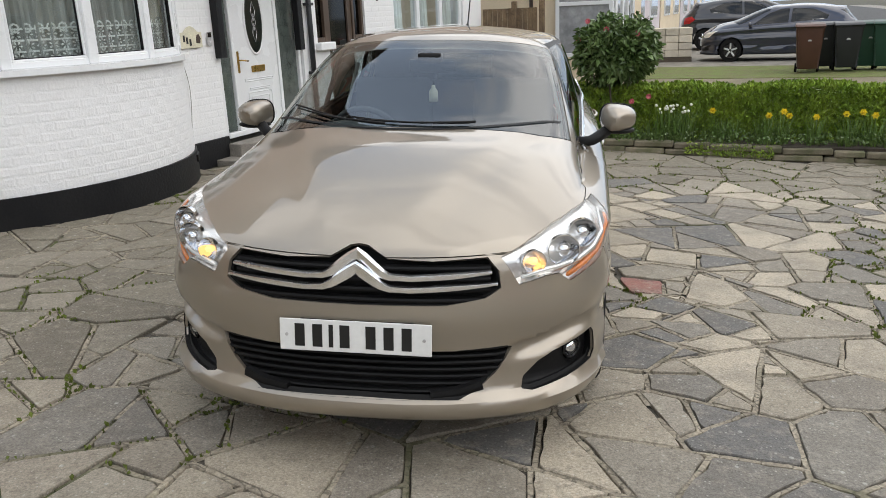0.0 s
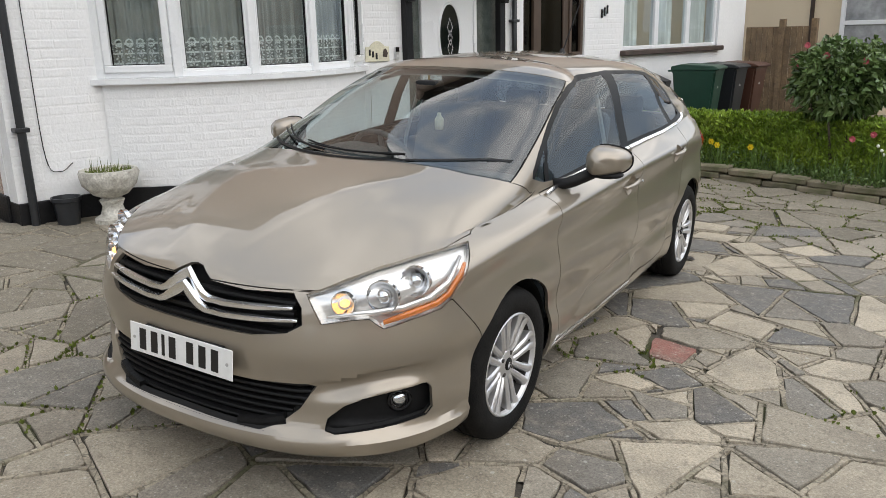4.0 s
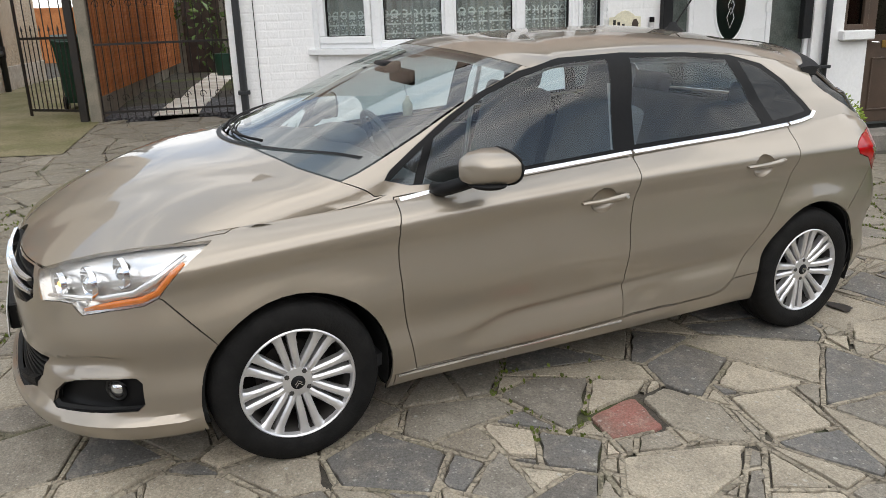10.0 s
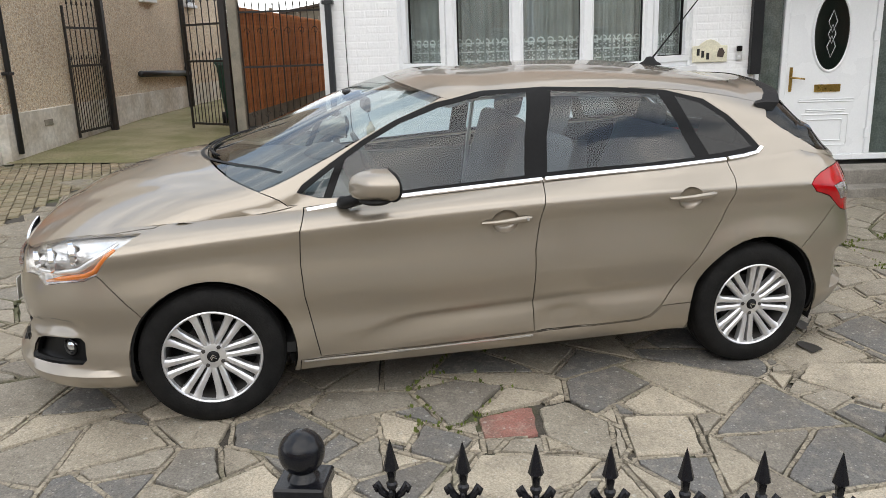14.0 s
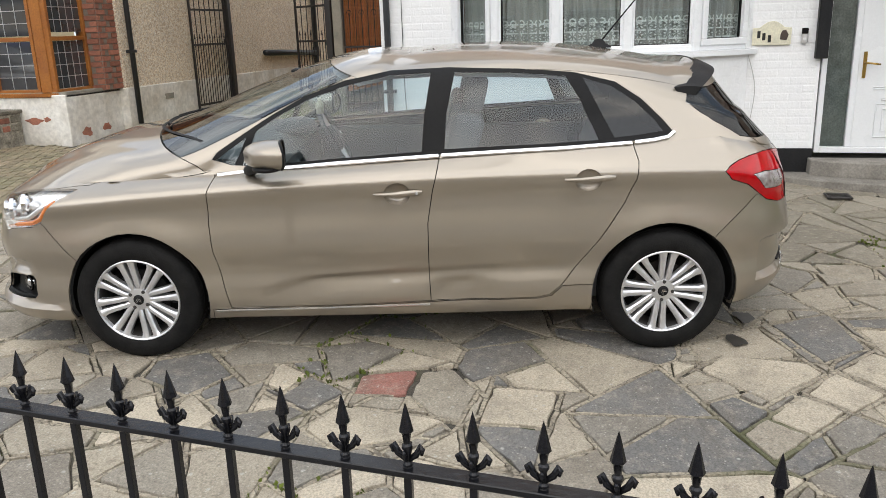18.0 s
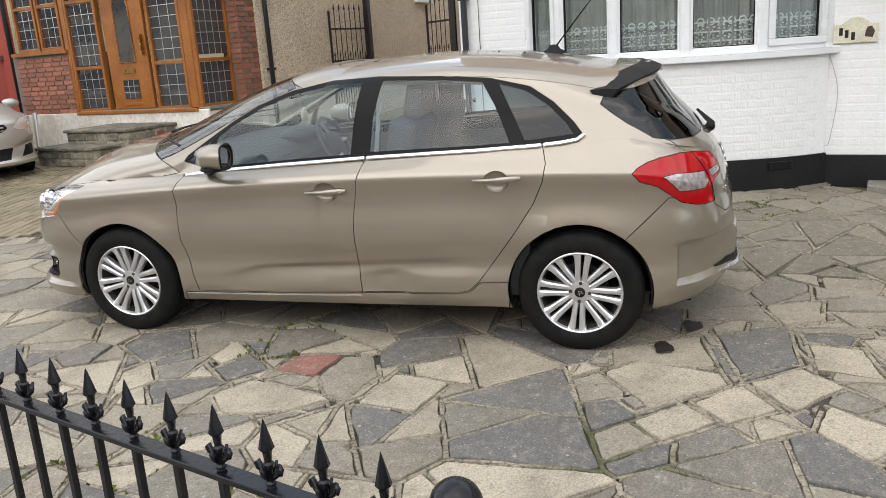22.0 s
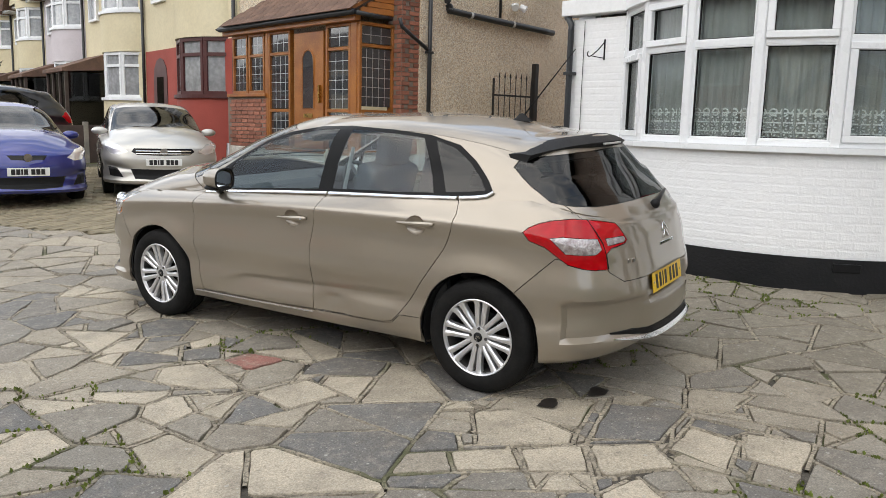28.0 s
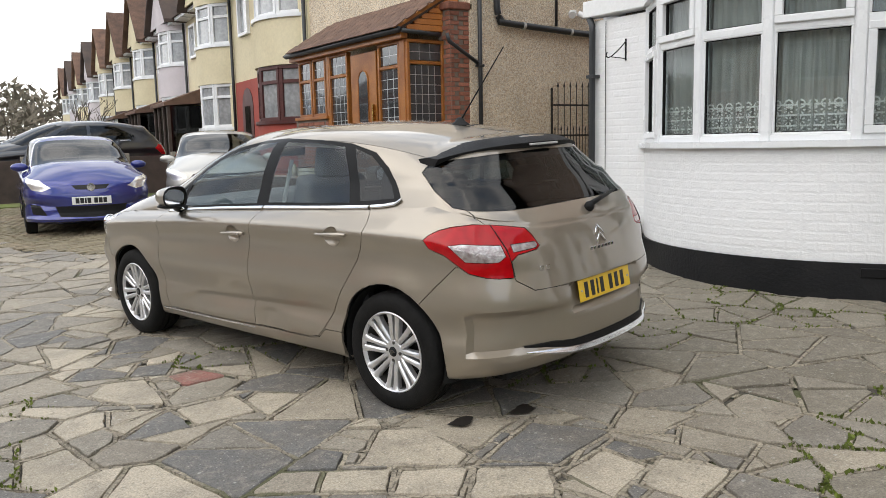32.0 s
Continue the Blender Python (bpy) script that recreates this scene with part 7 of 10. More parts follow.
def leaded(parent, m, w, z0, z1, nx, nz):
    """Glass with a net of lead strips, in the x-z plane of m."""
    g = part("leaded_pane", box(-w / 2, -0.004, z0, w / 2, 0.004, z1), M["porch_glass"], parent)
    g.matrix_local = m
    for i in range(1, nx):
        x = -w / 2 + w * i / nx
        part("lead_strip", box(x - 0.004, -0.008, z0, x + 0.004, 0.008, z1), M["silver"], parent).matrix_local = m
    for j in range(1, nz):
        z = z0 + (z1 - z0) * j / nz
        part("lead_strip", box(-w / 2, -0.0075, z - 0.004, w / 2, 0.0075, z + 0.004), M["silver"], parent).matrix_local = m


def oak_light(m, w, z0, z1, bars, panes, t=0.052):
    """An oak frame with its cross bars and leaded panes."""
    bm = frame_bars(bmesh.new(), w, z0, z1, t, 0.09)
    for z in bars:
        box(-w / 2 + t, -0.04, z - t / 2, w / 2 - t, 0.04, z + t / 2, 0.005, 1, bm)
    fr = part("oak_frame", bm, M["oak"], por)
    fr.matrix_local = m
    for za, zb, nx, nz in panes:
        leaded(por, m, w - 2 * t + 0.01, za, zb, nx, nz)
    return fr


FZ0, FZ1 = 0.94, 3.02
def front(yc):
    return pose(PX - 0.05, yc, 0, 0, 0, 90)
# from the corner: fixed light, door, fixed light, then two small windows over brick
oak_light(front(-2.13), 0.68, FZ0, FZ1, (1.62, 2.62), ((1.0, 1.59, 3, 4), (1.66, 2.58, 3, 6), (2.66, 2.96, 2, 2)))
oak_light(front(-3.90), 0.72, FZ0, FZ1, (1.62, 2.62), ((1.0, 1.59, 4, 4), (1.66, 2.58, 4, 6), (2.66, 2.96, 3, 2)))
dl = part("porch_door", box(-0.44, -0.03, FZ0 + 0.03, 0.44, 0.03, 2.94, 0.006), M["oak"], por)
dl.matrix_local = front(-2.99)
arch = [(-0.17, 1.66), (0.17, 1.66), (0.17, 2.45)] + [(0.17 * math.cos(a), 2.45 + 0.2 * math.sin(a)) for a in (0.5, 1.0, 1.57, 2.14, 2.64)] + [(-0.17, 2.45)]
og = part("door_glass", prism(arch, -0.037, -0.032, "y"), M["porch_glass"], por)
og.matrix_local = front(-2.99)
bd = part("glass_bead", tube([(x, -0.036, z) for x, z in arch], 0.016, 6, closed=True), M["oak"], por)
bd.matrix_local = front(-2.99)
leaded(por, front(-2.99) @ pose(0, -0.034, 0), 0.34, 1.12, 1.40, 3, 3)
for n_, b_, mt in (("letter_flap", (-0.13, -0.045, 1.50, 0.13, -0.032, 1.57), "brass"), ("handle", (0.36, -0.09, 1.75, 0.39, -0.03, 2.05), "brass"), ("panel_bead", (-0.2, -0.04, 1.02, 0.2, -0.03, 1.06), "oak")):
    o = part(n_, box(*b_, 0.004), M[mt], por)
    o.matrix_local = front(-2.99)
for yc in (-4.68, -5.28):
    oak_light(front(yc), 0.56, 1.93, FZ1, (2.62,), ((1.99, 2.58, 3, 4), (2.66, 2.96, 2, 2)))
part("corner_post", box(PX - 0.12, PY0 - 0.16, FZ0, PX, PY0, FZ1, 0.008), M["oak"], por)
part("mullion", box(PX - 0.10, -4.36, FZ0, PX, -4.26, FZ1, 0.006), M["oak"], por)
part("sill", box(PX - 0.1, -5.7, 1.87, PX + 0.05, -4.3, 1.93, 0.006), M["oak"], por)
part("sill", box(PX - 0.1, -4.3, 0.90, PX + 0.05, PY0, 0.95, 0.006), M["oak"], por)
# light on the side towards our house
sidem = pose((PX - 6.86) / 2 - 0.02, PY0 + 0.02, 0)
oak_light(sidem, 0.72, FZ0, FZ1, (1.62, 2.66), ((1.0, 1.59, 5, 4), (1.70, 2.62, 5, 6), (2.70, 2.96, 3, 2)))
part("sill", box(-6.9, PY0 - 0.04, 0.90, PX + 0.02, PY0 + 0.09, 0.95, 0.006), M["oak"], por)
part("fascia", box(PX - 0.02, PY1, FZ1, PX + 0.10, PY0 + 0.08, FZ1 + 0.14, 0.006), M["oak"], por)
part("gutter", tube([(PX + 0.16, PY1, FZ1 + 0.12), (PX + 0.16, PY0 + 0.12, FZ1 + 0.12)], 0.05, 10), M["pipe_plastic"], por, smooth=True)
part("gutter", tube([(PX + 0.12, PY0 + 0.14, FZ1 + 0.11), (-6.75, PY0 + 0.14, FZ1 + 0.08)], 0.035, 10), M["pipe_plastic"], por, smooth=True)
# gable with orange boards
for k in range(7):
    z0 = FZ1 + 0.14 + k * 0.095
    x1 = PX + 0.04 - (k + 0.5) * 0.145
    if x1 > -7.2:
        part("gable_board", box(-7.2, PY0 + 0.02 - (k % 2) * 0.002, z0 + 0.004, x1, PY0 + 0.05, z0 + 0.093, 0.006), M["orange_wood"], por)
part("verge", prism([(PX + 0.20, FZ1 + 0.12), (PX + 0.20, FZ1 + 0.17), (-7.25, FZ1 + 0.95), (-7.25, FZ1 + 0.88)], PY0 + 0.02, PY0 + 0.10, "y"), M["oak"], por)
part("roof_deck", prism([(PX + 0.2, FZ1 + 0.13), (-7.25, FZ1 + 0.90), (-7.25, FZ1 + 0.84), (PX + 0.14, FZ1 + 0.10)], PY1 - 0.1, PY0 + 0.06, "y"), M["slate"], por)
# tiles in lapped courses
slope = Vector((-7.25 - (PX + 0.22), 0, 0.78)).normalized()
tm = bmesh.new()
box(-0.095, 0.0, 0.0, 0.095, 0.20, 0.014, 0.003, 1, tm)
tile_me = bpy.data.meshes.new("roof_tile")
tm.to_mesh(tile_me)
tm.free()
tile_me.materials.append(M["roof_tile"])
rng = random.Random(5)
for r in range(9):
    for c in range(21):
        y = PY0 + 0.05 - (c + (0.5 if r % 2 else 0.0)) * 0.197
        if y < PY1 - 0.05:
            continue
        o = new("roof_tile", tile_me)
        o.parent = por
        base = Vector((PX + 0.24, y, FZ1 + 0.150)) + slope * (r * 0.138)
        o.matrix_local = Matrix.Translation(base) @ Matrix.Rotation(radians(90), 4, "Z") @ Matrix.Rotation(radians(36 - 2.5 + rng.uniform(-1, 1)), 4, "X")


# porch brickwork: piers and the low wall, brick by brick
def brick_wall(parent, origin, along, out, length, z0, z1, bw=0.225, bh=0.075, depth=0.1):
    along, out, origin = Vector(along), Vector(out), Vector(origin)
    bm = brick_mesh(bw - 0.012, bh - 0.012, 0.014, 0.003)
    me = bpy.data.meshes.new("brick")
    bm.to_mesh(me)
    bm.free()
    me.materials.append(M["brick_red"])
    rot = Matrix((along, out, Vector((0, 0, 1)))).transposed().to_4x4()
    for r in range(int((z1 - z0) / bh)):
        u = bw / 4 if r % 2 else bw / 2
        while u < length - 0.03:
            s = min(1.0, 2 * u / bw, 2 * (length - u) / bw)
            o = new("brick", me)
            o.parent = parent
            o.matrix_local = Matrix.Translation(origin + along * u + Vector((0, 0, z0 + r * bh + 0.006))) @ rot @ Matrix.Diagonal((max(s, 0.25), 1, 1, 1))
            u += bw
wall_b = part("brick_base", box(-7.2, -5.75, 0.93, PX - 0.005, -4.32, 1.87), M["mortar"], por)
brick_wall(wall_b, (PX - 0.005, -4.32, 0), (0, -1, 0), (1, 0, 0), 1.43, 0.93, 1.86)
pier = part("brick_pier", box(-7.25, PY0 - 0.1, 0.93, -6.88, PY0 + 0.25, 3.55), M["mortar"], por)
brick_wall(pier, (-7.25, PY0 + 0.25, 0), (1, 0, 0), (0, 1, 0), 0.37, 0.93, 3.5)
brick_wall(pier, (-6.88, PY0 + 0.25, 0), (0, -1, 0), (1, 0, 0), 0.34, 0.93, 3.5)
part("pier_cap", box(-7.3, PY0 - 0.12, 3.5, -6.82, PY0 + 0.3, 3.62, 0.015), M["brick_red"], por)
# porch step
ps = thing("porch_step", None, "old stone porch steps with crumbling mortar", "steps")
M["old_step"] = mat("lichened_step_stone", (0.26, 0.235, 0.185), 0.9, col2=(0.115, 0.105, 0.08), scale=7, fine=55, fine_amt=0.3, bump=0.7, bump_scale=40, rand=0.25)
M["crumbled"] = mat("crumbling_lime_mortar", (0.40, 0.36, 0.29), 0.95, col2=(0.13, 0.12, 0.095), scale=9, fine=60, fine_amt=0.35, bump=0.9, bump_scale=35)
rng = random.Random(61)
for x0, x1, y0, y1, z0, z1 in ((-6.11, -5.22, -3.42, -2.12, 0.1, 0.715), (-5.24, -4.78, -3.52, -2.30, 0.1, 0.515)):
    part("step_core", box(x0, y0, z0, x1, y1, z1 - 0.002, 0.012), M["crumbled"], ps)
    # slabs on top
    w = (x1 - x0) / 2
    y = y0 - 0.03
    while y < y1 - 0.1:
        L_ = min(rng.uniform(0.38, 0.62), y1 + 0.03 - y)
        o = part("tread_slab", box(-w - 0.03, 0.004, 0, w + 0.035, L_ - 0.006, 0.042, 0.008), M["old_step"], ps)
        o.matrix_local = pose((x0 + x1) / 2, y, z1, rng.uniform(-0.6, 0.6), rng.uniform(-0.8, 0.8), 0)
        y += L_
    # rough stones and bricks showing in the faces
    for r in range(3):
        z = z1 - 0.115 - r * 0.105
        y = y0 + rng.uniform(0.0, 0.08)
        while y < y1 - 0.08:
            L_ = min(rng.uniform(0.14, 0.30), y1 - y)
            if rng.random() < 0.8:
                part("stone", box(x1 - 0.02, y + 0.008, z, x1 + rng.uniform(0.008, 0.02), y + L_ - 0.012, z + rng.uniform(0.075, 0.092), 0.012), M["old_step"], ps)
            y += L_
        x = x0 + rng.uniform(0.02, 0.1)
        while x < x1 - 0.1:
            L_ = min(rng.uniform(0.14, 0.24), x1 - x)
            if rng.random() < 0.85:
                part("stone", box(x + 0.008, y1 - 0.02, z, x + L_ - 0.012, y1 + rng.uniform(0.008, 0.018), z + rng.uniform(0.07, 0.09), 0.012), M["brick_red"] if rng.random() < 0.3 else M["old_step"], ps)
            x += L_
# render fallen off the foot of the plinth
for k, (u, z, w, h, front_face) in enumerate(((-1.93, 0.60, 0.13, 0.04, True), (-1.74, 0.62, 0.05, 0.03, True), (-6.45, 0.43, 0.09, 0.06, False), (-6.85, 0.45, 0.08, 0.05, False))):
    pts = [(u + w * (1 + 0.3 * math.sin(3 * a + k)) * math.cos(a), z + h * (1 + 0.25 * math.cos(4 * a + k)) * math.sin(a)) for a in [6.283 * q / 14 for q in range(14)]]
    if front_face:
        part("bare_patch", prism(pts, PX + 0.026, PX + 0.034, "x"), M["brick_red"], por, "patch of bare brick")
    else:
        part("bare_patch", prism(pts, PY0 + 0.196, PY0 + 0.204, "y"), M["brick_red"], por, "patch of bare brick")
tagged(part("bollard", cyl(0.03, (-5.18, -4.08, 0.28), (-5.26, -4.12, 1.02), 14), M["silver"], smooth=True, auto=40), "leaning bare metal post beside the porch steps", "post")


# ---------- iron gates and the cedar fence across the side way ----------
GX = -9.42
def iron_gate(m, w, z0, z1, label, n=7, dogs=True):
    g = thing("iron_gate", m, label, "gate", "side gates")
    for x in (0, w):
        part("stile", box(x - 0.016, -0.016, z0, x + 0.016, 0.016, z1, 0.003), M["iron_dull"], g)
    for z in (z0 + 0.08, z1 - 0.30, z0 + (z1 - z0) * 0.55):
        part("rail", box(0, -0.008, z - 0.016, w, 0.008, z + 0.016), M["iron_dull"], g)
    for k in range(1, n):
        x = w * k / n
        part("bar", tube([(x, 0, z0 + 0.06), (x, 0, z1 + 0.02)], 0.008, 6), M["iron_dull"], g)
        part("spear", cyl(0.02, (x, 0, z1 + 0.02), (x, 0, z1 + 0.12), 6, 0.001), M["iron_dull"], g)
    if dogs:
        for k in range(n):
            x = w * (k + 0.5) / n
            part("dog_bar", tube([(x, 0, z0 + 0.06), (x, 0, z0 + (z1 - z0) * 0.6)], 0.007, 6), M["iron_dull"], g)
            part("dog_spear", cyl(0.016, (x, 0, z0 + (z1 - z0) * 0.6), (x, 0, z0 + (z1 - z0) * 0.6 + 0.08), 6, 0.001), M["iron_dull"], g)
    part("latch", box(w - 0.05, -0.03, z0 + 1.0, w + 0.02, 0.03, z0 + 1.1, 0.004), M["iron_dull"], g)
    return g


# one leaf folded back against the neighbour's wall, one leaf standing in the opening
iron_gate(pose(-8.98, NY + 0.07, 0, 0, 0, 178.0), 1.02, 0.44, 2.30, "black wrought-iron gate folded back against the wall")
iron_gate(pose(GX - 0.5, 0.12, 0, 0, 0, 58.0), 0.92, 0.44, 2.30, "black wrought-iron gate standing ajar", 6)
for y in (NY + 0.12,):
    tagged(part("gate_post", box(-10.12, y - 0.05, 0.3, -10.02, y + 0.05, 2.62, 0.006), M["iron_dull"]), "black steel gate post", "post")
tagged(part("gate_post", box(GX - 0.06, 0.84, 0.3, GX + 0.04, 0.94, 2.72, 0.006), M["iron_dull"]), "black steel gate post", "post")
tagged(part("concrete_post", box(GX - 0.08, 0.97, 0.3, GX + 0.06, 1.12, 2.52, 0.012), M["concrete"]), "grey concrete fence post", "post")
# low scroll gate in front of the gravel strip
sg = thing("scroll_gate", pose(GX + 0.02, 1.14, 0, 0, 0, 90), "tall black iron double gate with scrolls", "gate", "side gates")
for k in range(19):
    x = k * 1.80 / 18
    part("bar", tube([(x, 0, 0.40), (x, 0, 2.22)], 0.0065 if k % 6 else 0.011, 6), M["iron_dull"], sg)
    part("finial", cyl(0.014, (x, 0, 2.22), (x, 0, 2.29), 6, 0.001), M["iron_dull"], sg)
for z in (0.48, 1.36, 2.14):
    part("rail", box(0, -0.01, z - 0.014, 1.8, 0.01, z + 0.014), M["iron_dull"], sg)
for k in range(9):
    cx = 0.1 + k * 0.2
    for z, s in ((0.66, 1), (1.86, -1)):
        part("scroll", tube([(cx + s * 0.05 * math.cos(t) * (1 - t / 9), 0.0, z + 0.06 * math.sin(t) * (1 - t / 9)) for t in [0.6 * q for q in range(12)]], 0.005, 5), M["iron_dull"], sg)
M["mossy_concrete"] = mat("mossy_worn_concrete", (0.26, 0.225, 0.135), 0.92, col2=(0.15, 0.145, 0.06), scale=1.6, fine=45, fine_amt=0.3, bump=0.6, bump_scale=50)
bm = bmesh.new()
lanes = [[bm.verts.new((x, y, dip(x, y) + 0.008)) for y in (NY, -0.5, 0.3, 1.08)] for x in (-18.0, -14.0, -11.5, -9.5, -8.2, -7.1)]
for a, b in zip(lanes, lanes[1:]):
    for k in range(3):
        bm.faces.new((a[k], b[k], b[k + 1], a[k + 1]))
tagged(part("side_path", bm, M["mossy_concrete"]), "mossy worn concrete between the two houses", "path", kind="structure")
# cedar boards down the neighbour's boundary
fen = thing("timber_fence", None, "orange-stained close-board timber fence on a concrete base", "fence")
bdm = bmesh.new()
box(-0.052, -0.008, 0, 0.052, 0.010, 1.52, 0.003, 1, bdm)
bme = bpy.data.meshes.new("board")
bdm.to_mesh(bme)
bdm.free()
bme.materials.append(M["fence_wood"])
rng = random.Random(9)
for k in range(118):
    o = new("board", bme)
    o.parent = fen
    o.matrix_local = pose(GX - 0.12 - k * 0.1, 1.05 + k * 0.003, 0.66, 0, rng.uniform(-0.6, 0.6), 6 + rng.uniform(-3, 3))
for k in range(6):
    part("post", box(GX - 0.25 - k * 2.2, 1.0 + k * 0.03, 0.3, GX - 0.13 - k * 2.2, 1.04 + k * 0.03, 2.3, 0.01), M["concrete"], fen)
    part("gravel_board", box(GX - 2.4 - k * 2.2, 1.04 + k * 0.026, 0.25, GX - 0.2 - k * 2.2, 1.09 + k * 0.026, 0.66, 0.006), M["concrete"], fen)
part("rail", box(GX - 11.9, 1.06, 2.16, GX - 0.1, 1.12, 2.22, 0.006), M["fence_wood"], fen)
# back yard: gravel, path, shed roof, evergreen
M["gravel"] = pebble_mat("slate_gravel", [(0.04, 0.04, 0.05), (0.10, 0.10, 0.11), (0.20, 0.20, 0.21), (0.07, 0.07, 0.08)], 28.0, 0.3)
tagged(part("gravel_yard", box(-26, 1.1, 0.1, GX - 0.1, 2.96, 0.385), M["gravel"]), "dark slate gravel along the side of the house", "gravel", kind="structure")
for k in range(11):
    tagged(part("path_slab", box(-10.3 - k * 0.82, 1.75 + 0.03 * k, 0.32, -9.52 - k * 0.82, 2.35 + 0.03 * k, 0.402, 0.006), M["dirty_white"]), "weathered pale concrete path slab", "slab", "path slabs")
pot = thing("plant_pot", pose(-17.5, 2.5, 0.39), "dark pot with white flowers by the path", "plant pot")
part("pot", revolve([(0, 0), (0.24, 0), (0.32, 0.5), (0.29, 0.5), (0.0, 0.44)], 20), M["bin_green"], pot, smooth=True, auto=50)
tagged(part("wall_end_of_yard", box(-26.3, -6, 0, -26, 9, 2.2), M["fence_wood"]), "timber fence at the end of the yard", "wall", kind="structure")
shd = thing("shed", None, "grey garden shed behind the fence", "shed")
part("wall", prism([(-0.2, 0.3), (4.2, 0.3), (4.2, 2.50), (2.0, 2.85), (-0.2, 2.50)], -22.0, -19.0, "x"), M["concrete"], shd)
part("roof", prism([(-0.35, 2.48), (2.0, 2.86), (4.35, 2.48), (4.35, 2.54), (2.0, 2.93), (-0.35, 2.54)], -22.1, -18.9, "x"), M["slate"], shd)
part("door", box(-19.01, 1.5, 0.3, -18.96, 2.4, 2.2, 0.01), M["wet_brown"], shd)


# ---------- front railing beside the pavement ----------
def rail_x(y):
    return 1.221 + 0.0647 * (y - 4.22)
RAIL_TURN = math.degrees(math.atan(-0.0647))
rail_f = thing("front_railing", None, "black iron front railing with fleur-de-lis finials", "railing")
def tip_z(y):
    return 0.944 - 0.0165 * (y - 4.22)
def finial(y, z):
    """A spear with side leaves on its collar; z is the tip."""
    f = part("finial", revolve([(0.0, 0.006), (0.004, -0.008), (0.013, -0.046), (0.0145, -0.052), (0.009, -0.058), (0.0065, -0.078), (0.0105, -0.082), (0.0105, -0.088), (0.0065, -0.094), (0.0065, -0.116), (0.010, -0.120), (0.010, -0.124), (0.007, -0.127), (0.011, -0.131), (0.011, -0.136), (0.0, -0.138)], 8), M["iron"], rail_f, smooth=True, auto=35)
    f.matrix_local = pose(rail_x(y), y, z, 0, 0, RAIL_TURN)
    bm = bmesh.new()
    for s in (-1, 1):
        tube([(0, s * 0.004, -0.112), (0, s * 0.018, -0.100), (0, s * 0.027, -0.082), (0, s * 0.031, -0.088), (0, s * 0.028, -0.100)], [0.005, 0.007, 0.006, 0.005, 0.003], 6, bm)
        tube([(s * 0.004, 0, -0.112), (s * 0.016, 0, -0.098), (s * 0.02, 0, -0.086)], [0.004, 0.005, 0.003], 5, bm)
    part("leaf", bm, M["iron"], f, smooth=True)
for k in range(18):
    y = 4.22 + k * 0.1282
    z = tip_z(y)
    finial(y, z)
    part("bar", box(rail_x(y) - 0.0075, y - 0.0075, dip(1.3, y) - 0.05, rail_x(y) + 0.0075, y + 0.0075, z - 0.13, 0.001), M["iron"], rail_f)
def slope_bar(y0, y1, off, h, w):
    bm = prism([(y0, tip_z(y0) - off - h), (y1, tip_z(y1) - off - h), (y1, tip_z(y1) - off), (y0, tip_z(y0) - off)], -w / 2, w / 2, "x", bev=0.002)
    for v in bm.verts:
        v.co.x += rail_x(v.co.y)
    return bm
part("top_rail", slope_bar(4.10, 6.49, 0.128, 0.014, 0.04), M["iron"], rail_f)
part("bottom_rail", slope_bar(4.10, 6.49, 0.80, 0.014, 0.04), M["iron"], rail_f)
def ball_post(y, zc):
    p = thing("railing_post", pose(rail_x(y), y, 0, 0, 0, RAIL_TURN), "square black iron post with a ball on top", "post", "railing posts")
    part("shaft", box(-0.04, -0.04, dip(1.3, y) - 0.05, 0.04, 0.04, zc - 0.055, 0.003), M["iron"], p)
    part("cap", box(-0.046, -0.046, zc - 0.075, 0.046, 0.046, zc - 0.05, 0.004), M["iron"], p)
    part("neck", cyl(0.03, (0, 0, zc - 0.05), (0, 0, zc - 0.03), 16, 0.018), M["iron"], p, smooth=True, auto=40)
    part("ball", ball(0.042, (0, 0, zc), 24), M["iron"], p, smooth=True)
ball_post(4.06, 0.922)
ball_post(6.535, 0.858)
# short leaf of the drive gate, folded back
lf = thing("gate_leaf", pose(1.378, 6.652, 0.20, 0, 0, -3.7), "short black iron gate leaf folded back beside the post", "gate")
for k in range(3):
    y = 0.04 + k * 0.125
    part("bar", box(-0.0075, y - 0.0075, -0.33, 0.0075, y + 0.0075, 0.62 - 0.02 * k, 0.001), M["iron"], lf)
    part("spear", cyl(0.016, (0, y, 0.62 - 0.02 * k), (0, y, 0.70 - 0.02 * k), 8, 0.001), M["iron"], lf)
part("rail", box(-0.012, 0, 0.52, 0.012, 0.31, 0.535), M["iron"], lf)


# ---------- next door on the other side: white house, hedge, flowers ----------
h3 = thing("adjoining_house", None, "white painted house with a brown porch door", "house")
part("front_wall", box(FX - 0.25, 9.30, -0.3, FX, 9.36, 2.85), M["white_paint"], h3)
part("front_wall", box(FX - 0.25, 10.75, -0.3, FX, 11.75, 2.85), M["white_paint"], h3)
part("front_wall", box(FX - 0.25, 14.85, -0.3, FX, 15.9, 2.85), M["white_paint"], h3)
part("front_wall", box(FX - 0.25, 11.75, -0.3, FX, 14.85, 1.30), M["white_paint"], h3)
part("front_wall", box(FX - 0.25, 9.36, 2.55, FX, 15.9, 2.85), M["white_paint"], h3)
brick_field("brick_facing", (FX, 10.75, 0), (0, 1, 0), (1, 0, 0), 1.0, 0.0, 2.6, M["white_paint"], h3)
brick_field("brick_facing", (FX, 11.75, 0), (0, 1, 0), (1, 0, 0), 3.1, 0.0, 1.28, M["white_paint"], h3)
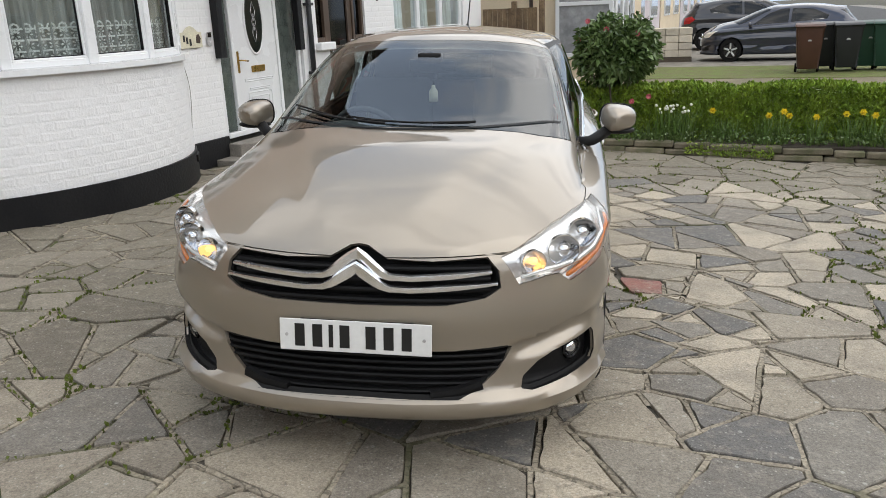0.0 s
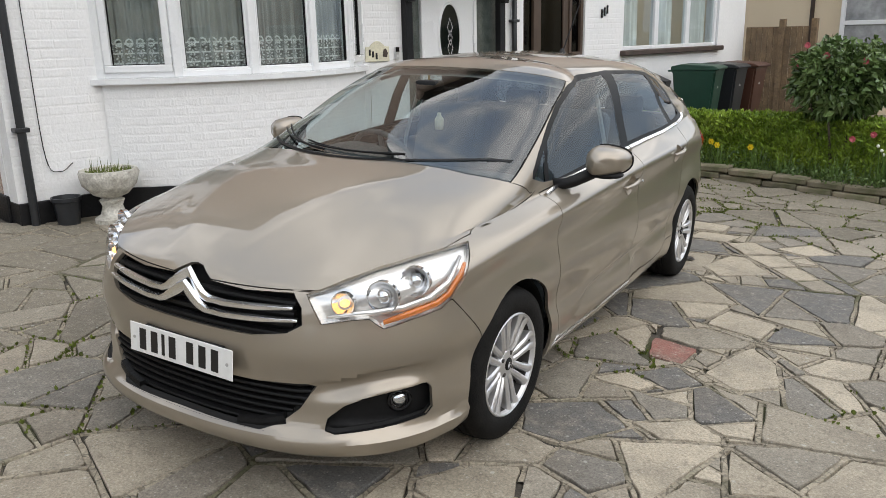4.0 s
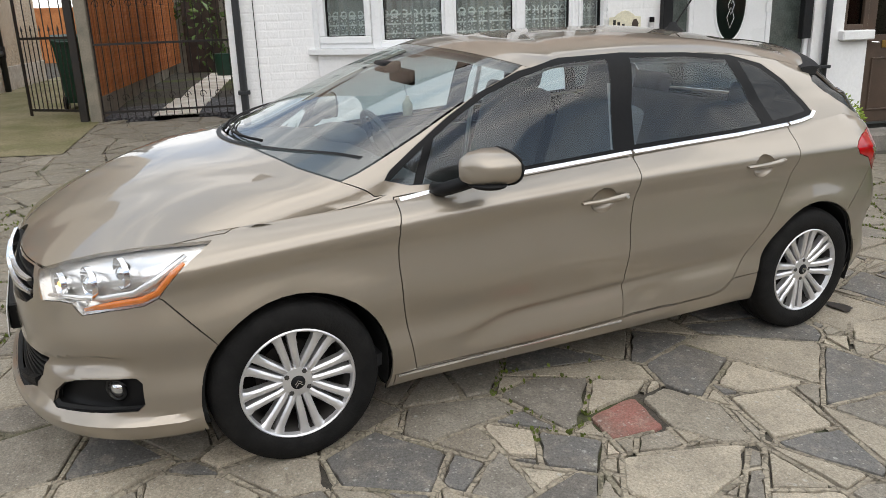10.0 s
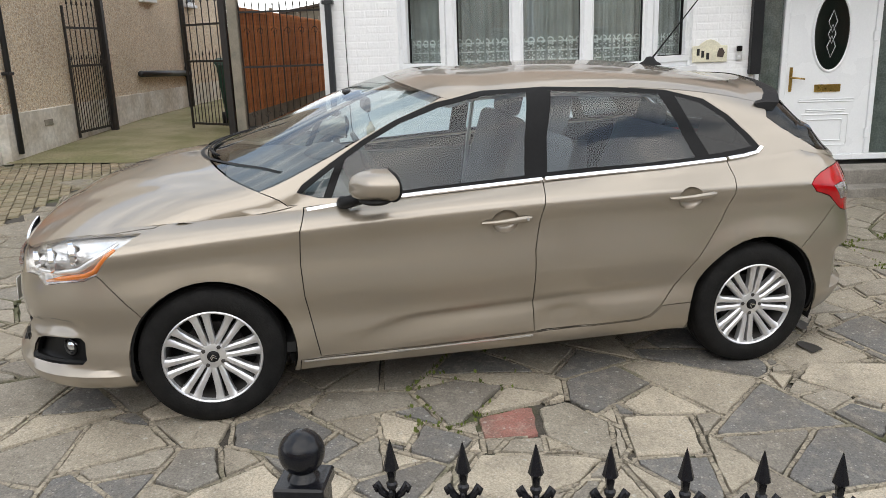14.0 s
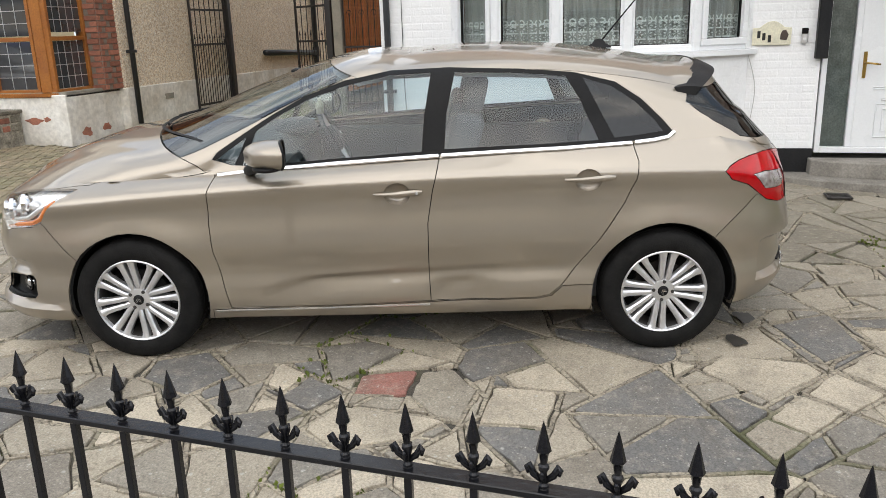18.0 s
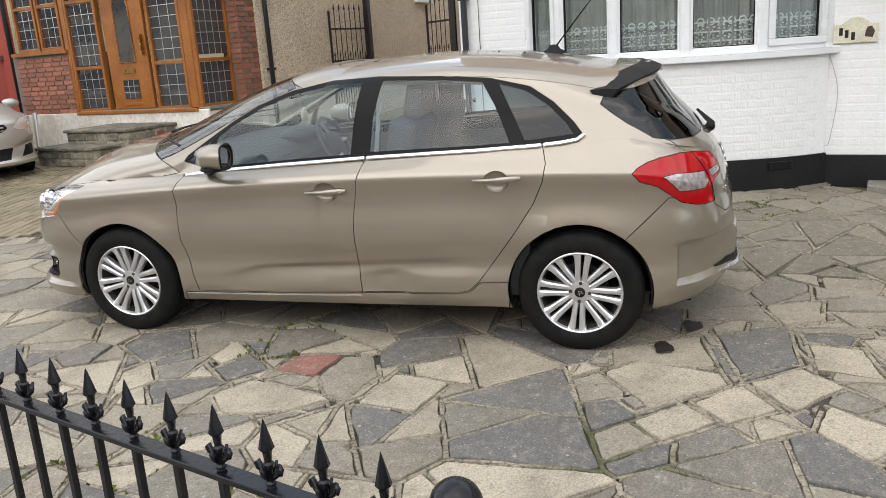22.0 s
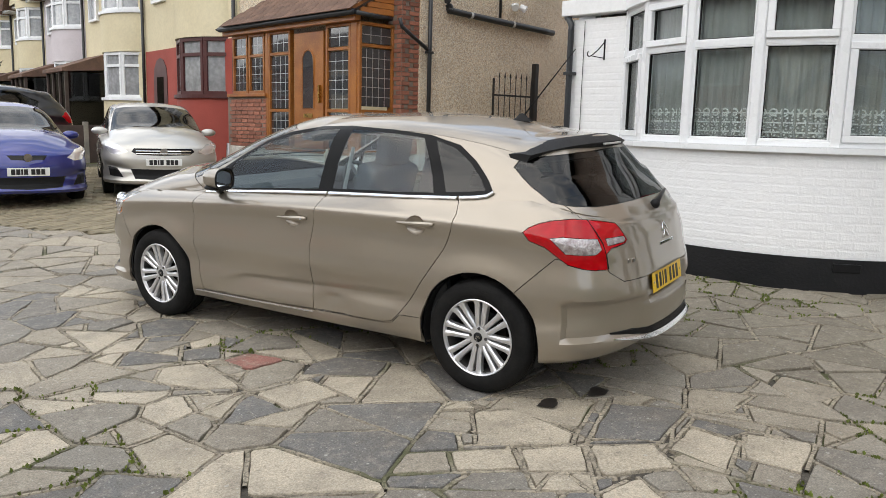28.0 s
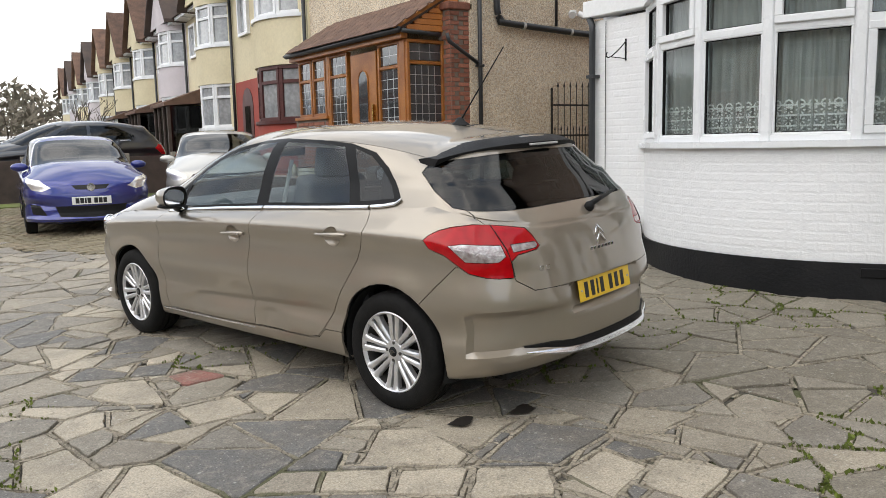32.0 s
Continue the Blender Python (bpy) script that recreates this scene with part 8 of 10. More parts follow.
# same added dark surfaces, with the indoor shade in their colour
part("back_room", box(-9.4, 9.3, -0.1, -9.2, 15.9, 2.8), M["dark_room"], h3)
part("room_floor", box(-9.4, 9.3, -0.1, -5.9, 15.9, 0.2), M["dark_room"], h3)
pd = tagged(new("door_2"), "brown painted porch door with glass, letter flap and side lights", "door", kind="structure")
bm = bmesh.new()
for b in ((9.36, 0.25, 9.42, 2.5), (10.69, 0.25, 10.75, 2.5), (9.42, 2.4, 10.69, 2.5), (9.62, 0.25, 9.68, 2.4), (10.42, 0.25, 10.48, 2.4), (9.42, 1.28, 9.62, 1.34), (10.48, 1.28, 10.69, 1.34)):
    box(FX - 0.12, b[0], b[1], FX - 0.03, b[2], b[3], 0.006, 1, bm)
part("door_frame", bm, M["brown_paint"], pd)
part("lower_panel", box(FX - 0.10, 9.68, 0.27, FX - 0.05, 10.42, 1.22, 0.004), M["brown_paint"], pd)
for b in ((9.68, 1.22, 9.80, 2.40), (10.30, 1.22, 10.42, 2.40), (9.80, 2.28, 10.30, 2.40)):
    part("door_stile", box(FX - 0.10, b[0], b[1], FX - 0.05, b[2], b[3], 0.004), M["brown_paint"], pd)
part("panel_moulding", frame_bars(bmesh.new(), 0.52, 0.40, 0.98, 0.02, 0.02), M["brown_paint"], pd).matrix_local = pose(FX - 0.045, 10.05, 0, 0, 0, 90)
part("door_glass", box(FX - 0.078, 9.80, 1.22, FX - 0.072, 10.30, 2.28), M["dark_pane"], pd)
for y0, y1 in ((9.42, 9.62), (10.48, 10.69)):
    part("side_light", box(FX - 0.078, y0, 1.34, FX - 0.072, y1, 2.40), M["dark_pane"], pd)
    part("side_base", box(FX - 0.2, y0 - 0.06, 0.0, FX - 0.01, y1 + 0.06, 1.22), M["white_paint"], pd)
    part("stone_sill", box(FX - 0.2, y0 - 0.12, 1.18, FX + 0.09, y1 + 0.07, 1.28, 0.01), M["white_paint"], pd)
part("letter_flap", box(FX - 0.05, 9.90, 1.08, FX - 0.035, 10.16, 1.16, 0.004), M["brass"], pd)
for y in (9.73, 10.37):
    part("handle", tube([(FX - 0.05, y, 1.15), (FX + 0.0, y, 1.15), (FX + 0.0, y + 0.09, 1.14)], 0.009, 6), M["chrome"], pd)
part("step", box(FX - 0.05, 9.3, -0.1, FX + 0.35, 10.8, 0.2, 0.02), M["grey_stone"], pd)
ip = thing("rain_pipe", None, "black rain pipe between the two white houses", "drainpipe")
part("pipe", tube([(FX + 0.05, 9.12, 0.2), (FX + 0.05, 9.12, 2.7)], 0.034, 12), M["pipe_plastic"], ip, smooth=True)
for z in (0.9, 1.75):
    part("clip", box(FX, 9.06, z, FX + 0.09, 9.18, z + 0.035, 0.004), M["pipe_plastic"], ip)
nm = thing("house_number", pose(FX + 0.01, 11.22, 1.86, 90, 0, 90), "dark metal house figures on the white wall", "number")
for k in range(3):
    part("figure_bar", box(-0.09 + k * 0.07, 0.03 * k - 0.06, 0, -0.05 + k * 0.07, 0.03 * k + 0.06, 0.008, 0.002), M["iron"], nm)
w3 = tagged(new("window_2"), "white framed window with pale curtains and a dark sill", "window", kind="structure")
for k in range(3):
    yc = 12.25 + k * 1.02
    fr = part("window_frame", frame_bars(bmesh.new(), 1.02, 1.32, 2.56, 0.06, 0.08), M["upvc"], w3)
    fr.matrix_local = pose(FX - 0.06, yc, 0, 0, 0, 90)
    part("pane", box(FX - 0.065, yc - 0.45, 1.38, FX - 0.06, yc + 0.45, 2.5), M["pane"], w3).visible_shadow = False
    cs = tagged(part("curtain", curtain_sheet(0.62, 1.34, 2.55, 0.03, 4, 20 + k), M["lace"]), "pale patterned curtain behind the window", "curtain", "pale curtains")
    cs.matrix_world = pose(FX - 0.2, yc - 0.15 + 0.1 * k, 0, 0, 0, 90)
part("window_sill", box(FX - 0.05, 11.68, 1.24, FX + 0.10, 14.92, 1.32, 0.012), M["wet_brown"], w3)


def bin_(m, body, lid, label, group, s=1.0):
    b = thing("wheelie_bin", m, label, "bin", group)
    bm = bmesh.new()
    rows = []
    for z, w, d in ((0.10, 0.20, 0.24), (0.14, 0.215, 0.26), (0.93, 0.275, 0.335), (0.98, 0.285, 0.345)):
        rows.append([bm.verts.new((sx * w, sy * d, z)) for sx, sy in ((-1, -1), (1, -1), (1, 1), (-1, 1))])
    for a, c in zip(rows, rows[1:]):
        for k in range(4):
            bm.faces.new((a[k], a[(k + 1) % 4], c[(k + 1) % 4], c[k]))
    bm.faces.new(rows[0][::-1])
    bm.faces.new(rows[-1])
    bmesh.ops.recalc_face_normals(bm, faces=bm.faces)
    bmesh.ops.bevel(bm, geom=[e for e in bm.edges if abs(e.verts[0].co.z - e.verts[1].co.z) > 0.3], offset=0.03, segments=2, affect="EDGES")
    part("body", bm, body, b, smooth=True, auto=40)
    part("lid", prism([(-0.36, 0.98), (0.38, 0.985), (0.39, 1.01), (0.30, 1.05), (-0.2, 1.075), (-0.35, 1.04)], -0.295, 0.295, "x", bev=0.01), lid, b)
    part("handle", tube([(-0.22, -0.36, 0.97), (-0.22, -0.41, 0.97), (0.22, -0.41, 0.97), (0.22, -0.36, 0.97)], 0.014, 8), body, b)
    for sx in (-1, 1):
        part("wheel", cyl(0.10, (sx * 0.20, -0.22, 0.10), (sx * 0.25, -0.22, 0.10), 18), M["rubber"], b)
    part("emblem", prism([(0.05 * math.cos(a), 0.72 + 0.05 * math.sin(a)) for a in (1.57, 3.66, 5.76)], 0.310, 0.316, "y"), M["cable"], b)
    return b


bin_(pose(-4.95, 12.95, dip(-4.95, 12.95), 0, 0, -78), M["bin_green"], M["bin_green"], "dark green wheelie bin with a recycling mark", "bins by the wall")
bin_(pose(-4.95, 13.75, dip(-4.95, 13.75), 0, 0, -84), M["bin_black"], M["bin_black"], "black wheelie bin beside the green one", "bins by the wall")
bin_(pose(-4.95, 14.5, dip(-4.95, 14.5), 0, 0, -86), M["bin_brown"], M["bin_brown"], "brown wheelie bin by the white wall", "bins by the wall")
M["weathered_fence"] = mat("weathered_brown_fence", (0.22, 0.15, 0.085), 0.85, col2=(0.13, 0.09, 0.055), scale=6, fine=45, fine_amt=0.3, bump=0.4)
gf = thing("garden_fence", None, "weathered brown timber fence between the houses", "fence")
for k in range(11):
    part("board", box(-5.58 + k * 0.105, 15.95, -0.1, -5.485 + k * 0.105, 15.975, 1.62, 0.003), M["weathered_fence"], gf)
for x in (-4.95, -4.38):
    part("post", box(x, 15.9, -0.1, x + 0.10, 16.0, 1.75, 0.006), M["weathered_fence"], gf)

# cream house beyond
ch = thing("cream_house", None, "cream rendered house with white windows", "house")
part("wall", box(-12, 17.6, -0.3, -4.45, 30, 6.2), M["cream_pale"], ch)
part("base_band", box(-12, 17.58, -0.3, -4.43, 17.62, 0.12), M["black_paint"], ch)
part("roof", prism([(-4.0, 6.2), (-8.2, 9.0), (-12.4, 6.2)], 17.2, 30.3, "y"), M["slate"], ch)
for k, (y0, y1, z0, z1) in enumerate(((22.2, 24.4, 1.1, 2.5), (25.2, 27.8, 1.1, 2.5), (18.6, 21.0, 3.7, 4.9), (24.6, 27.6, 3.7, 4.9))):
    wv = part("window", frame_bars(bmesh.new(), y1 - y0, z0, z1, 0.09, 0.12), M["upvc"], ch)
    wv.matrix_local = pose(-4.40, (y0 + y1) / 2, 0, 0, 0, 90)
    part("pane", box(-4.42, y0 + 0.05, z0 + 0.05, -4.41, y1 - 0.05, z1 - 0.05), M["curtained_pane"], ch)
    for q in (1, 2):
        part("glazing_bar", box(-4.41, y0 + (y1 - y0) * q / 3 - 0.03, z0 + 0.05, -4.35, y0 + (y1 - y0) * q / 3 + 0.03, z1 - 0.05), M["upvc"], ch)
# white glazed porch on its front
po = thing("glazed_porch", None, "white plastic glazed porch with a half-glazed door", "porch")
PX0, PX1, PY0, PY1 = -4.44, -3.2, 17.45, 20.3
part("dwarf_wall", box(PX0, PY0, -0.3, PX1, PY0 + 0.12, 0.55), M["cream_pale"], po)
part("dwarf_wall", box(PX1 - 0.12, PY0 + 2.1, -0.3, PX1, PY1, 0.55), M["cream_pale"], po)
part("flat_roof", box(PX0, PY0 - 0.1, 2.42, PX1 + 0.12, PY1 + 0.1, 2.56, 0.01), M["upvc"], po)
sf = part("side_frame", frame_bars(bmesh.new(), PX1 - PX0, 0.55, 2.42, 0.08, 0.09), M["upvc"], po)
sf.matrix_local = pose((PX0 + PX1) / 2, PY0 + 0.06, 0)
part("transom", box(PX0 + 0.08, PY0 + 0.02, 1.62, PX1 - 0.08, PY0 + 0.10, 1.70, 0.006), M["upvc"], po)
part("side_pane", box(PX0 + 0.06, PY0 + 0.055, 0.6, PX1 - 0.06, PY0 + 0.065, 2.38), M["curtained_pane"], po)
for y0, y1, z0 in ((PY0 + 0.05, PY0 + 0.5, 0.55), (PY0 + 1.45, PY0 + 2.1, -0.05), (PY0 + 2.1, PY1, 0.55)):
    ff = part("front_frame", frame_bars(bmesh.new(), y1 - y0, z0, 2.42, 0.07, 0.08), M["upvc"], po)
    ff.matrix_local = pose(PX1 - 0.05, (y0 + y1) / 2, 0, 0, 0, 90)
    part("front_pane", box(PX1 - 0.055, y0 + 0.05, z0 + 0.05, PX1 - 0.045, y1 - 0.05, 2.38), M["curtained_pane"], po)
dr2 = part("door", frame_bars(bmesh.new(), 0.93, -0.05, 2.15, 0.13, 0.06), M["upvc"], po)
dr2.matrix_local = pose(PX1 - 0.04, PY0 + 0.975, 0, 0, 0, 90)
part("door_panel", box(PX1 - 0.055, PY0 + 0.6, 0.05, PX1 - 0.03, PY0 + 1.35, 0.85, 0.01), M["upvc"], po)
part("door_pane", box(PX1 - 0.05, PY0 + 0.6, 0.85, PX1 - 0.04, PY0 + 1.35, 2.05), M["curtained_pane"], po)
fl = part("open_fanlight", frame_bars(bmesh.new(), 0.42, 0, 0.42, 0.05, 0.05), M["upvc"], po)
fl.matrix_local = pose(PX1 + 0.14, PY0 + 0.28, 1.86, 0, 0, 90) @ Matrix.Rotation(radians(-35), 4, "X")
cpipe = thing("rain_pipe", None, "dark rain pipe on the cream wall", "drainpipe")
part("pipe", tube([(-5.0, 17.54, 0.1), (-5.0, 17.54, 2.6), (-4.4, 17.54, 3.1), (-4.4, 17.54, 5.9)], 0.04, 10), M["wet_brown"], cpipe, smooth=True)
# houses further on
for k in range(4):
    y0 = 31 + k * 9
    hh = thing("house", None, ("cream" if k % 2 else "white") + " rendered house further along the street", "house", "far houses")
    mt = M["cream_pale"] if k % 2 else M["mauve"]
    part("wall", box(-13, y0, -0.4, -5.0, y0 + 8.6, 5.8), mt, hh)
    part("roof", prism([(-4.6, 5.8), (-9, 8.8), (-13.4, 5.8)], y0 - 0.2, y0 + 8.8, "y"), M["slate"], hh)
    for yy in (1.2, 5.2):
        for z in (1.0, 3.6):
            part("window", box(-5.02, y0 + yy, z, -4.94, y0 + yy + 2.2, z + 1.3, 0.01), M["upvc"], hh)
            part("pane", box(-4.95, y0 + yy + 0.1, z + 0.1, -4.93, y0 + yy + 2.1, z + 1.2), M["curtained_pane"], hh)

# forecourt behind the hedge
tagged(part("forecourt", box(-4.4, 10.75, -0.35, 1.6, 16.2, -0.06), M["slab"]), "pale paved forecourt behind the hedge", "paving", kind="structure")
tagged(part("grass_verge", box(-4.4, 18.5, -0.3, 12, 21.9, -0.024), M["lawn"]), "strip of rough grass", "grass", kind="structure")
tagged(part("block_strip", box(-4.4, 16.2, -0.3, 12, 18.5, -0.035), M["block"]), "strip of block paving", "paving", kind="structure")
tagged(part("far_drive", box(-4.9, 21.9, -0.3, 1.6, 45, -0.03), M["slab"]), "pale concrete drive", "paving", kind="structure")

# edging of the flower bed
EY = 9.42
ed = thing("flower_bed_edging", None, "low worn brick and stone edging of the flower bed", "edging")
rng = random.Random(31)
x = -4.5
while x < 3.4:
    L_ = rng.uniform(0.30, 0.52)
    y = EY + 0.02 * math.sin(x * 1.7)
    z = dip(x, y)
    for c in range(2):
        o = part("edging_stone", box(0, 0, 0, L_ - 0.012, 0.16, 0.068, 0.012), M["tan_stone"], ed)
        o.matrix_local = pose(x + (0.1 if c else 0), y + rng.uniform(-0.008, 0.008), z - 0.02 + c * 0.072, rng.uniform(-2, 2), rng.uniform(-1, 1), rng.uniform(-2, 2))
    x += L_
tagged(part("flower_bed", box(-4.6, EY + 0.1, -0.35, 3.6, 10.75, 0.0), M["soil"]), "dark soil of the flower bed", "soil", kind="structure")


def leaf_cloud(n, place, size, rng, droop=0.3, long=2.2):
    """Many small pointed leaves, each two triangles bent along the middle."""
    vs, fs = [], []
    for _ in range(n):
        p, out = place(rng)
        d = (out + Vector((rng.uniform(-1, 1), rng.uniform(-1, 1), rng.uniform(-0.7, 1.0))) * 0.8).normalized()
        s = d.cross(Vector((rng.uniform(-1, 1), rng.uniform(-1, 1), rng.uniform(-1, 1)))).normalized()
        L1 = size * rng.uniform(0.6, 1.3)
        w = L1 / long / 2
        k = len(vs)
        mid = p + d * L1 * 0.5
        tip = p + d * L1 - Vector((0, 0, droop * L1 * 0.4))
        nrm = s.cross(d) * w * 0.35
        vs += [p, mid + s * w + nrm, tip, mid - s * w + nrm]
        fs += [(k, k + 1, k + 2), (k, k + 2, k + 3)]
    bm = bmesh.new()
    bv = [bm.verts.new(v) for v in vs]
    for f in fs:
        bm.faces.new([bv[i] for i in f])
    return bm


HX0, HX1, HY0, HY1 = -4.3, 3.6, 9.98, 10.62
def hedge_place(rng):
    while True:
        x, f = rng.uniform(HX0, HX1), rng.random()
        top = 0.60 + 0.05 * noise.noise(Vector((x * 1.3, 0, 0))) + 0.035 * noise.noise(Vector((x * 6, 3, 0)))
        dep = abs(rng.gauss(0, 0.035))
        if f < 0.5:
            y = HY0 + dep + 0.05 * noise.noise(Vector((x * 2, 7, 0)))
            z = rng.uniform(-0.12, top)
            return Vector((x, y, z)), Vector((0, -0.30, 0.75))
        if f < 0.9:
            return Vector((x, rng.uniform(HY0, HY1), top - dep)), Vector((0, -0.35, 0.6))
        return Vector((x, HY1 - dep, rng.uniform(0.1, top))), Vector((0, 1, 0.4))
hg = thing("privet_hedge", None, "bright green clipped hedge behind the flower bed", "hedge")
part("twig_core", box(HX0 + 0.06, HY0 + 0.10, -0.15, HX1 - 0.06, HY1 - 0.08, 0.53), M["leaf_green"], hg)
lv = part("leaves", leaf_cloud(46000, hedge_place, 0.058, random.Random(41), 0.1), M["leaf_green"], hg)
lv["kind"] = "stuff"
# camellia
sh = thing("camellia_bush", pose(-1.84, 10.2, -0.1), "rounded dark green camellia bush with pink flowers", "bush")
rng = random.Random(17)
for k in range(7):
    a = 6.28 * k / 7 + rng.uniform(-0.3, 0.3)
    part("stem", tube(spline([(0.06 * math.cos(a), 0.06 * math.sin(a), 0), (0.14 * math.cos(a), 0.14 * math.sin(a), 0.35), (0.3 * math.cos(a), 0.3 * math.sin(a), 0.85)], 4), [0.022, 0.02, 0.019, 0.018, 0.016, 0.014, 0.012, 0.01, 0.008], 6), M["bark"], sh)
def bush_place(rng):
    while True:
        d = Vector((rng.gauss(0, 1), rng.gauss(0, 1), rng.gauss(0, 1))).normalized()
        r = (0.45 + 0.10 * noise.noise(d * 2.4) + 0.09 * noise.noise(d * 6)) * (1 - abs(rng.gauss(0, 0.13)))
        k = (abs(d.x) ** 3 + abs(d.y) ** 3 + abs(d.z) ** 3) ** (1 / 3)
        p = Vector((d.x / k * r * 1.0, d.y / k * r * 0.95, 1.16 + d.z / k * r * 0.80))
        if noise.noise(p * 5) > -0.28:
            return p, d * 0.45 - Vector((0, 0, 0.25))
part("crown", leaf_cloud(4600, bush_place, 0.095, random.Random(19), 0.5, 2.0), M["leaf_dark"], sh)
def bush_inner(rng):
    d = Vector((rng.gauss(0, 1), rng.gauss(0, 1), rng.gauss(0, 1))).normalized()
    r = 0.40 * rng.random() ** 0.5
    return Vector((d.x * r, d.y * r, 1.16 + d.z * r * 0.75)), d
part("inner_foliage", leaf_cloud(1800, bush_inner, 0.10, random.Random(23), 0.5, 2.0), M["leaf_dark"], sh)["kind"] = "stuff"
def bloom(parent, c, r, material, name="flower", n=9):
    bm = bmesh.new()
    for ring in range(3):
        for k in range(n - ring * 2):
            a = 6.283 * k / (n - ring * 2) + ring * 0.4
            rr = r * (1 - ring * 0.28)
            o = Vector(c) + Vector((0, -0.01 * ring, 0.004 * ring))
            u = Vector((math.cos(a), -0.25 - 0.35 * ring, math.sin(a))).normalized()
            s = Vector((-math.sin(a), 0, math.cos(a)))
            bm.faces.new([bm.verts.new(o), bm.verts.new(o + u * rr * 0.6 + s * rr * 0.36), bm.verts.new(o + u * rr), bm.verts.new(o + u * rr * 0.6 - s * rr * 0.36)])
    return part(name, bm, material, parent)
for x, y, z in ((-0.30, -0.30, 1.52), (-0.05, -0.42, 1.42), (0.30, -0.32, 1.36), (0.45, -0.30, 0.62), (0.25, -0.30, 0.56), (-0.42, -0.25, 1.30)):
    bloom(sh, (x, y, z), 0.038, M["pink_petal"])


def blades(n, spread, h, rng, width=0.012, lean=0.5):
    bm = bmesh.new()
    for _ in range(n):
        a, r = rng.uniform(0, 6.28), spread * math.sqrt(rng.random())
        p = Vector((r * math.cos(a), r * math.sin(a), 0))
        d = Vector((math.cos(a), math.sin(a), 0)) * lean * h * rng.uniform(0.1, 0.9)
        hh = h * rng.uniform(0.6, 1.1)
        s = Vector((-math.sin(a + 0.6), math.cos(a + 0.6), 0)) * width / 2
        pts = [p, p + d * 0.25 + Vector((0, 0, hh * 0.6)), p + d * 0.7 + Vector((0, 0, hh * 0.92)), p + d + Vector((0, 0, hh * (1.0 - 0.2 * lean)))]
        prev = None
        for k, q in enumerate(pts):
            w = s * (1 - k / 3.3)
            cur = (bm.verts.new(q - w), bm.verts.new(q + w))
            if prev:
                bm.faces.new((prev[0], prev[1], cur[1], cur[0]))
            prev = cur
    return bm
rng = random.Random(53)
def daffodil(x, y, petals, n_fl, h=0.34):
    d = thing("daffodil_clump" if petals == "yellow_petal" else "snowflake_clump", pose(x, y, -0.02), ("yellow daffodils" if petals == "yellow_petal" else "white nodding bulb flowers") + " among grassy green leaves in the bed", "flowers", "spring flowers")
    part("leaves", blades(46, 0.10, h, rng), M["grass"], d)
    for k in range(n_fl):
        a, r = rng.uniform(0, 6.28), rng.uniform(0, 0.12)
        p = Vector((r * math.cos(a), r * math.sin(a) - 0.04, 0))
        t = p + Vector((rng.uniform(-0.05, 0.05), -0.03, h * rng.uniform(0.95, 1.2)))
        part("stalk", tube([p, (p + t) / 2 + Vector((0.01, 0, 0)), t], 0.004, 4), M["grass"], d)
        if petals == "yellow_petal":
            bloom(d, t + Vector((0, -0.01, 0)), 0.042, M[petals], n=6)
            part("trumpet", cyl(0.012, t + Vector((0, -0.005, 0)), t + Vector((0, -0.045, -0.006)), 8, 0.018, caps=False), M[petals], d)
        else:
            part("bell_flower", ball(0.017, t + Vector((0, -0.012, -0.012)), 8), M[petals], d)
for x, n in ((-0.02, 1), (0.10, 2), (0.47, 1), (0.80, 1), (1.05, 2), (-2.55, 1), (-2.95, 2), (-3.4, 1), (-0.55, 1)):
    daffodil(x, 9.72 + rng.uniform(-0.06, 0.06), "yellow_petal", n)
for x in (-1.18, -1.05, -0.92):
    daffodil(x, 9.74, "white_petal", 6, 0.40)
def low_green(name, n, x0, x1, y0, y1, z0, h, label, size=0.03, mt="leaf_green"):
    def pl(r):
        x, y = r.uniform(x0, x1), r.uniform(y0, y1)
        return Vector((x, y, z0(x, y) + abs(r.gauss(0, h)))), Vector((0, -0.4, 0.6))
    o = part(name, leaf_cloud(n, pl, size, random.Random(n), 0.2, 1.5), M[mt])
    return tagged(o, label, "plants", kind="stuff")
low_green("creeping_plants", 2600, -1.7, 3.4, EY - 0.02, EY + 0.34, lambda x, y: 0.04 + (0.03 if y > EY + 0.15 else 0.0), 0.05, "creeping green plants spilling over the edging", 0.035, "leaf_dark")
low_green("creeping_plants", 900, -0.9, 0.05, EY - 0.09, EY + 0.05, lambda x, y: dip(x, y) + 0.01, 0.06, "creeping green plants hanging over the stones", 0.03)
low_green("bed_plants", 1500, -4.3, -1.6, EY + 0.12, HY0, lambda x, y: 0.0, 0.08, "low green plants in the bed", 0.05, "leaf_dark")
gr = tagged(part("bed_grass", bmesh.new(), M["grass"]), "tall grassy leaves along the flower bed", "plants", kind="stuff")
bm = bmesh.new()
for k in range(70):
    b2 = blades(14, 0.09, rng.uniform(0.18, 0.34), rng)
    off = Vector((rng.uniform(-4.2, 3.3), rng.uniform(EY + 0.2, HY0 - 0.02), -0.02))
    vm = {v: bm.verts.new(v.co + off) for v in b2.verts}
    for f in b2.faces:
        bm.faces.new([vm[v] for v in f.verts])
    b2.free()
bm.to_mesh(gr.data)
bm.free()
bk = thing("wicker_planter", pose(-4.75, 8.68, dip(-4.75, 8.68)), "black woven planter with a small green shrub", "planter")
part("basket", revolve([(0, 0), (0.15, 0), (0.19, 0.18), (0.21, 0.36), (0.19, 0.36), (0.17, 0.30), (0, 0.29)], 22), M["black_plastic"], bk, smooth=True, auto=50)
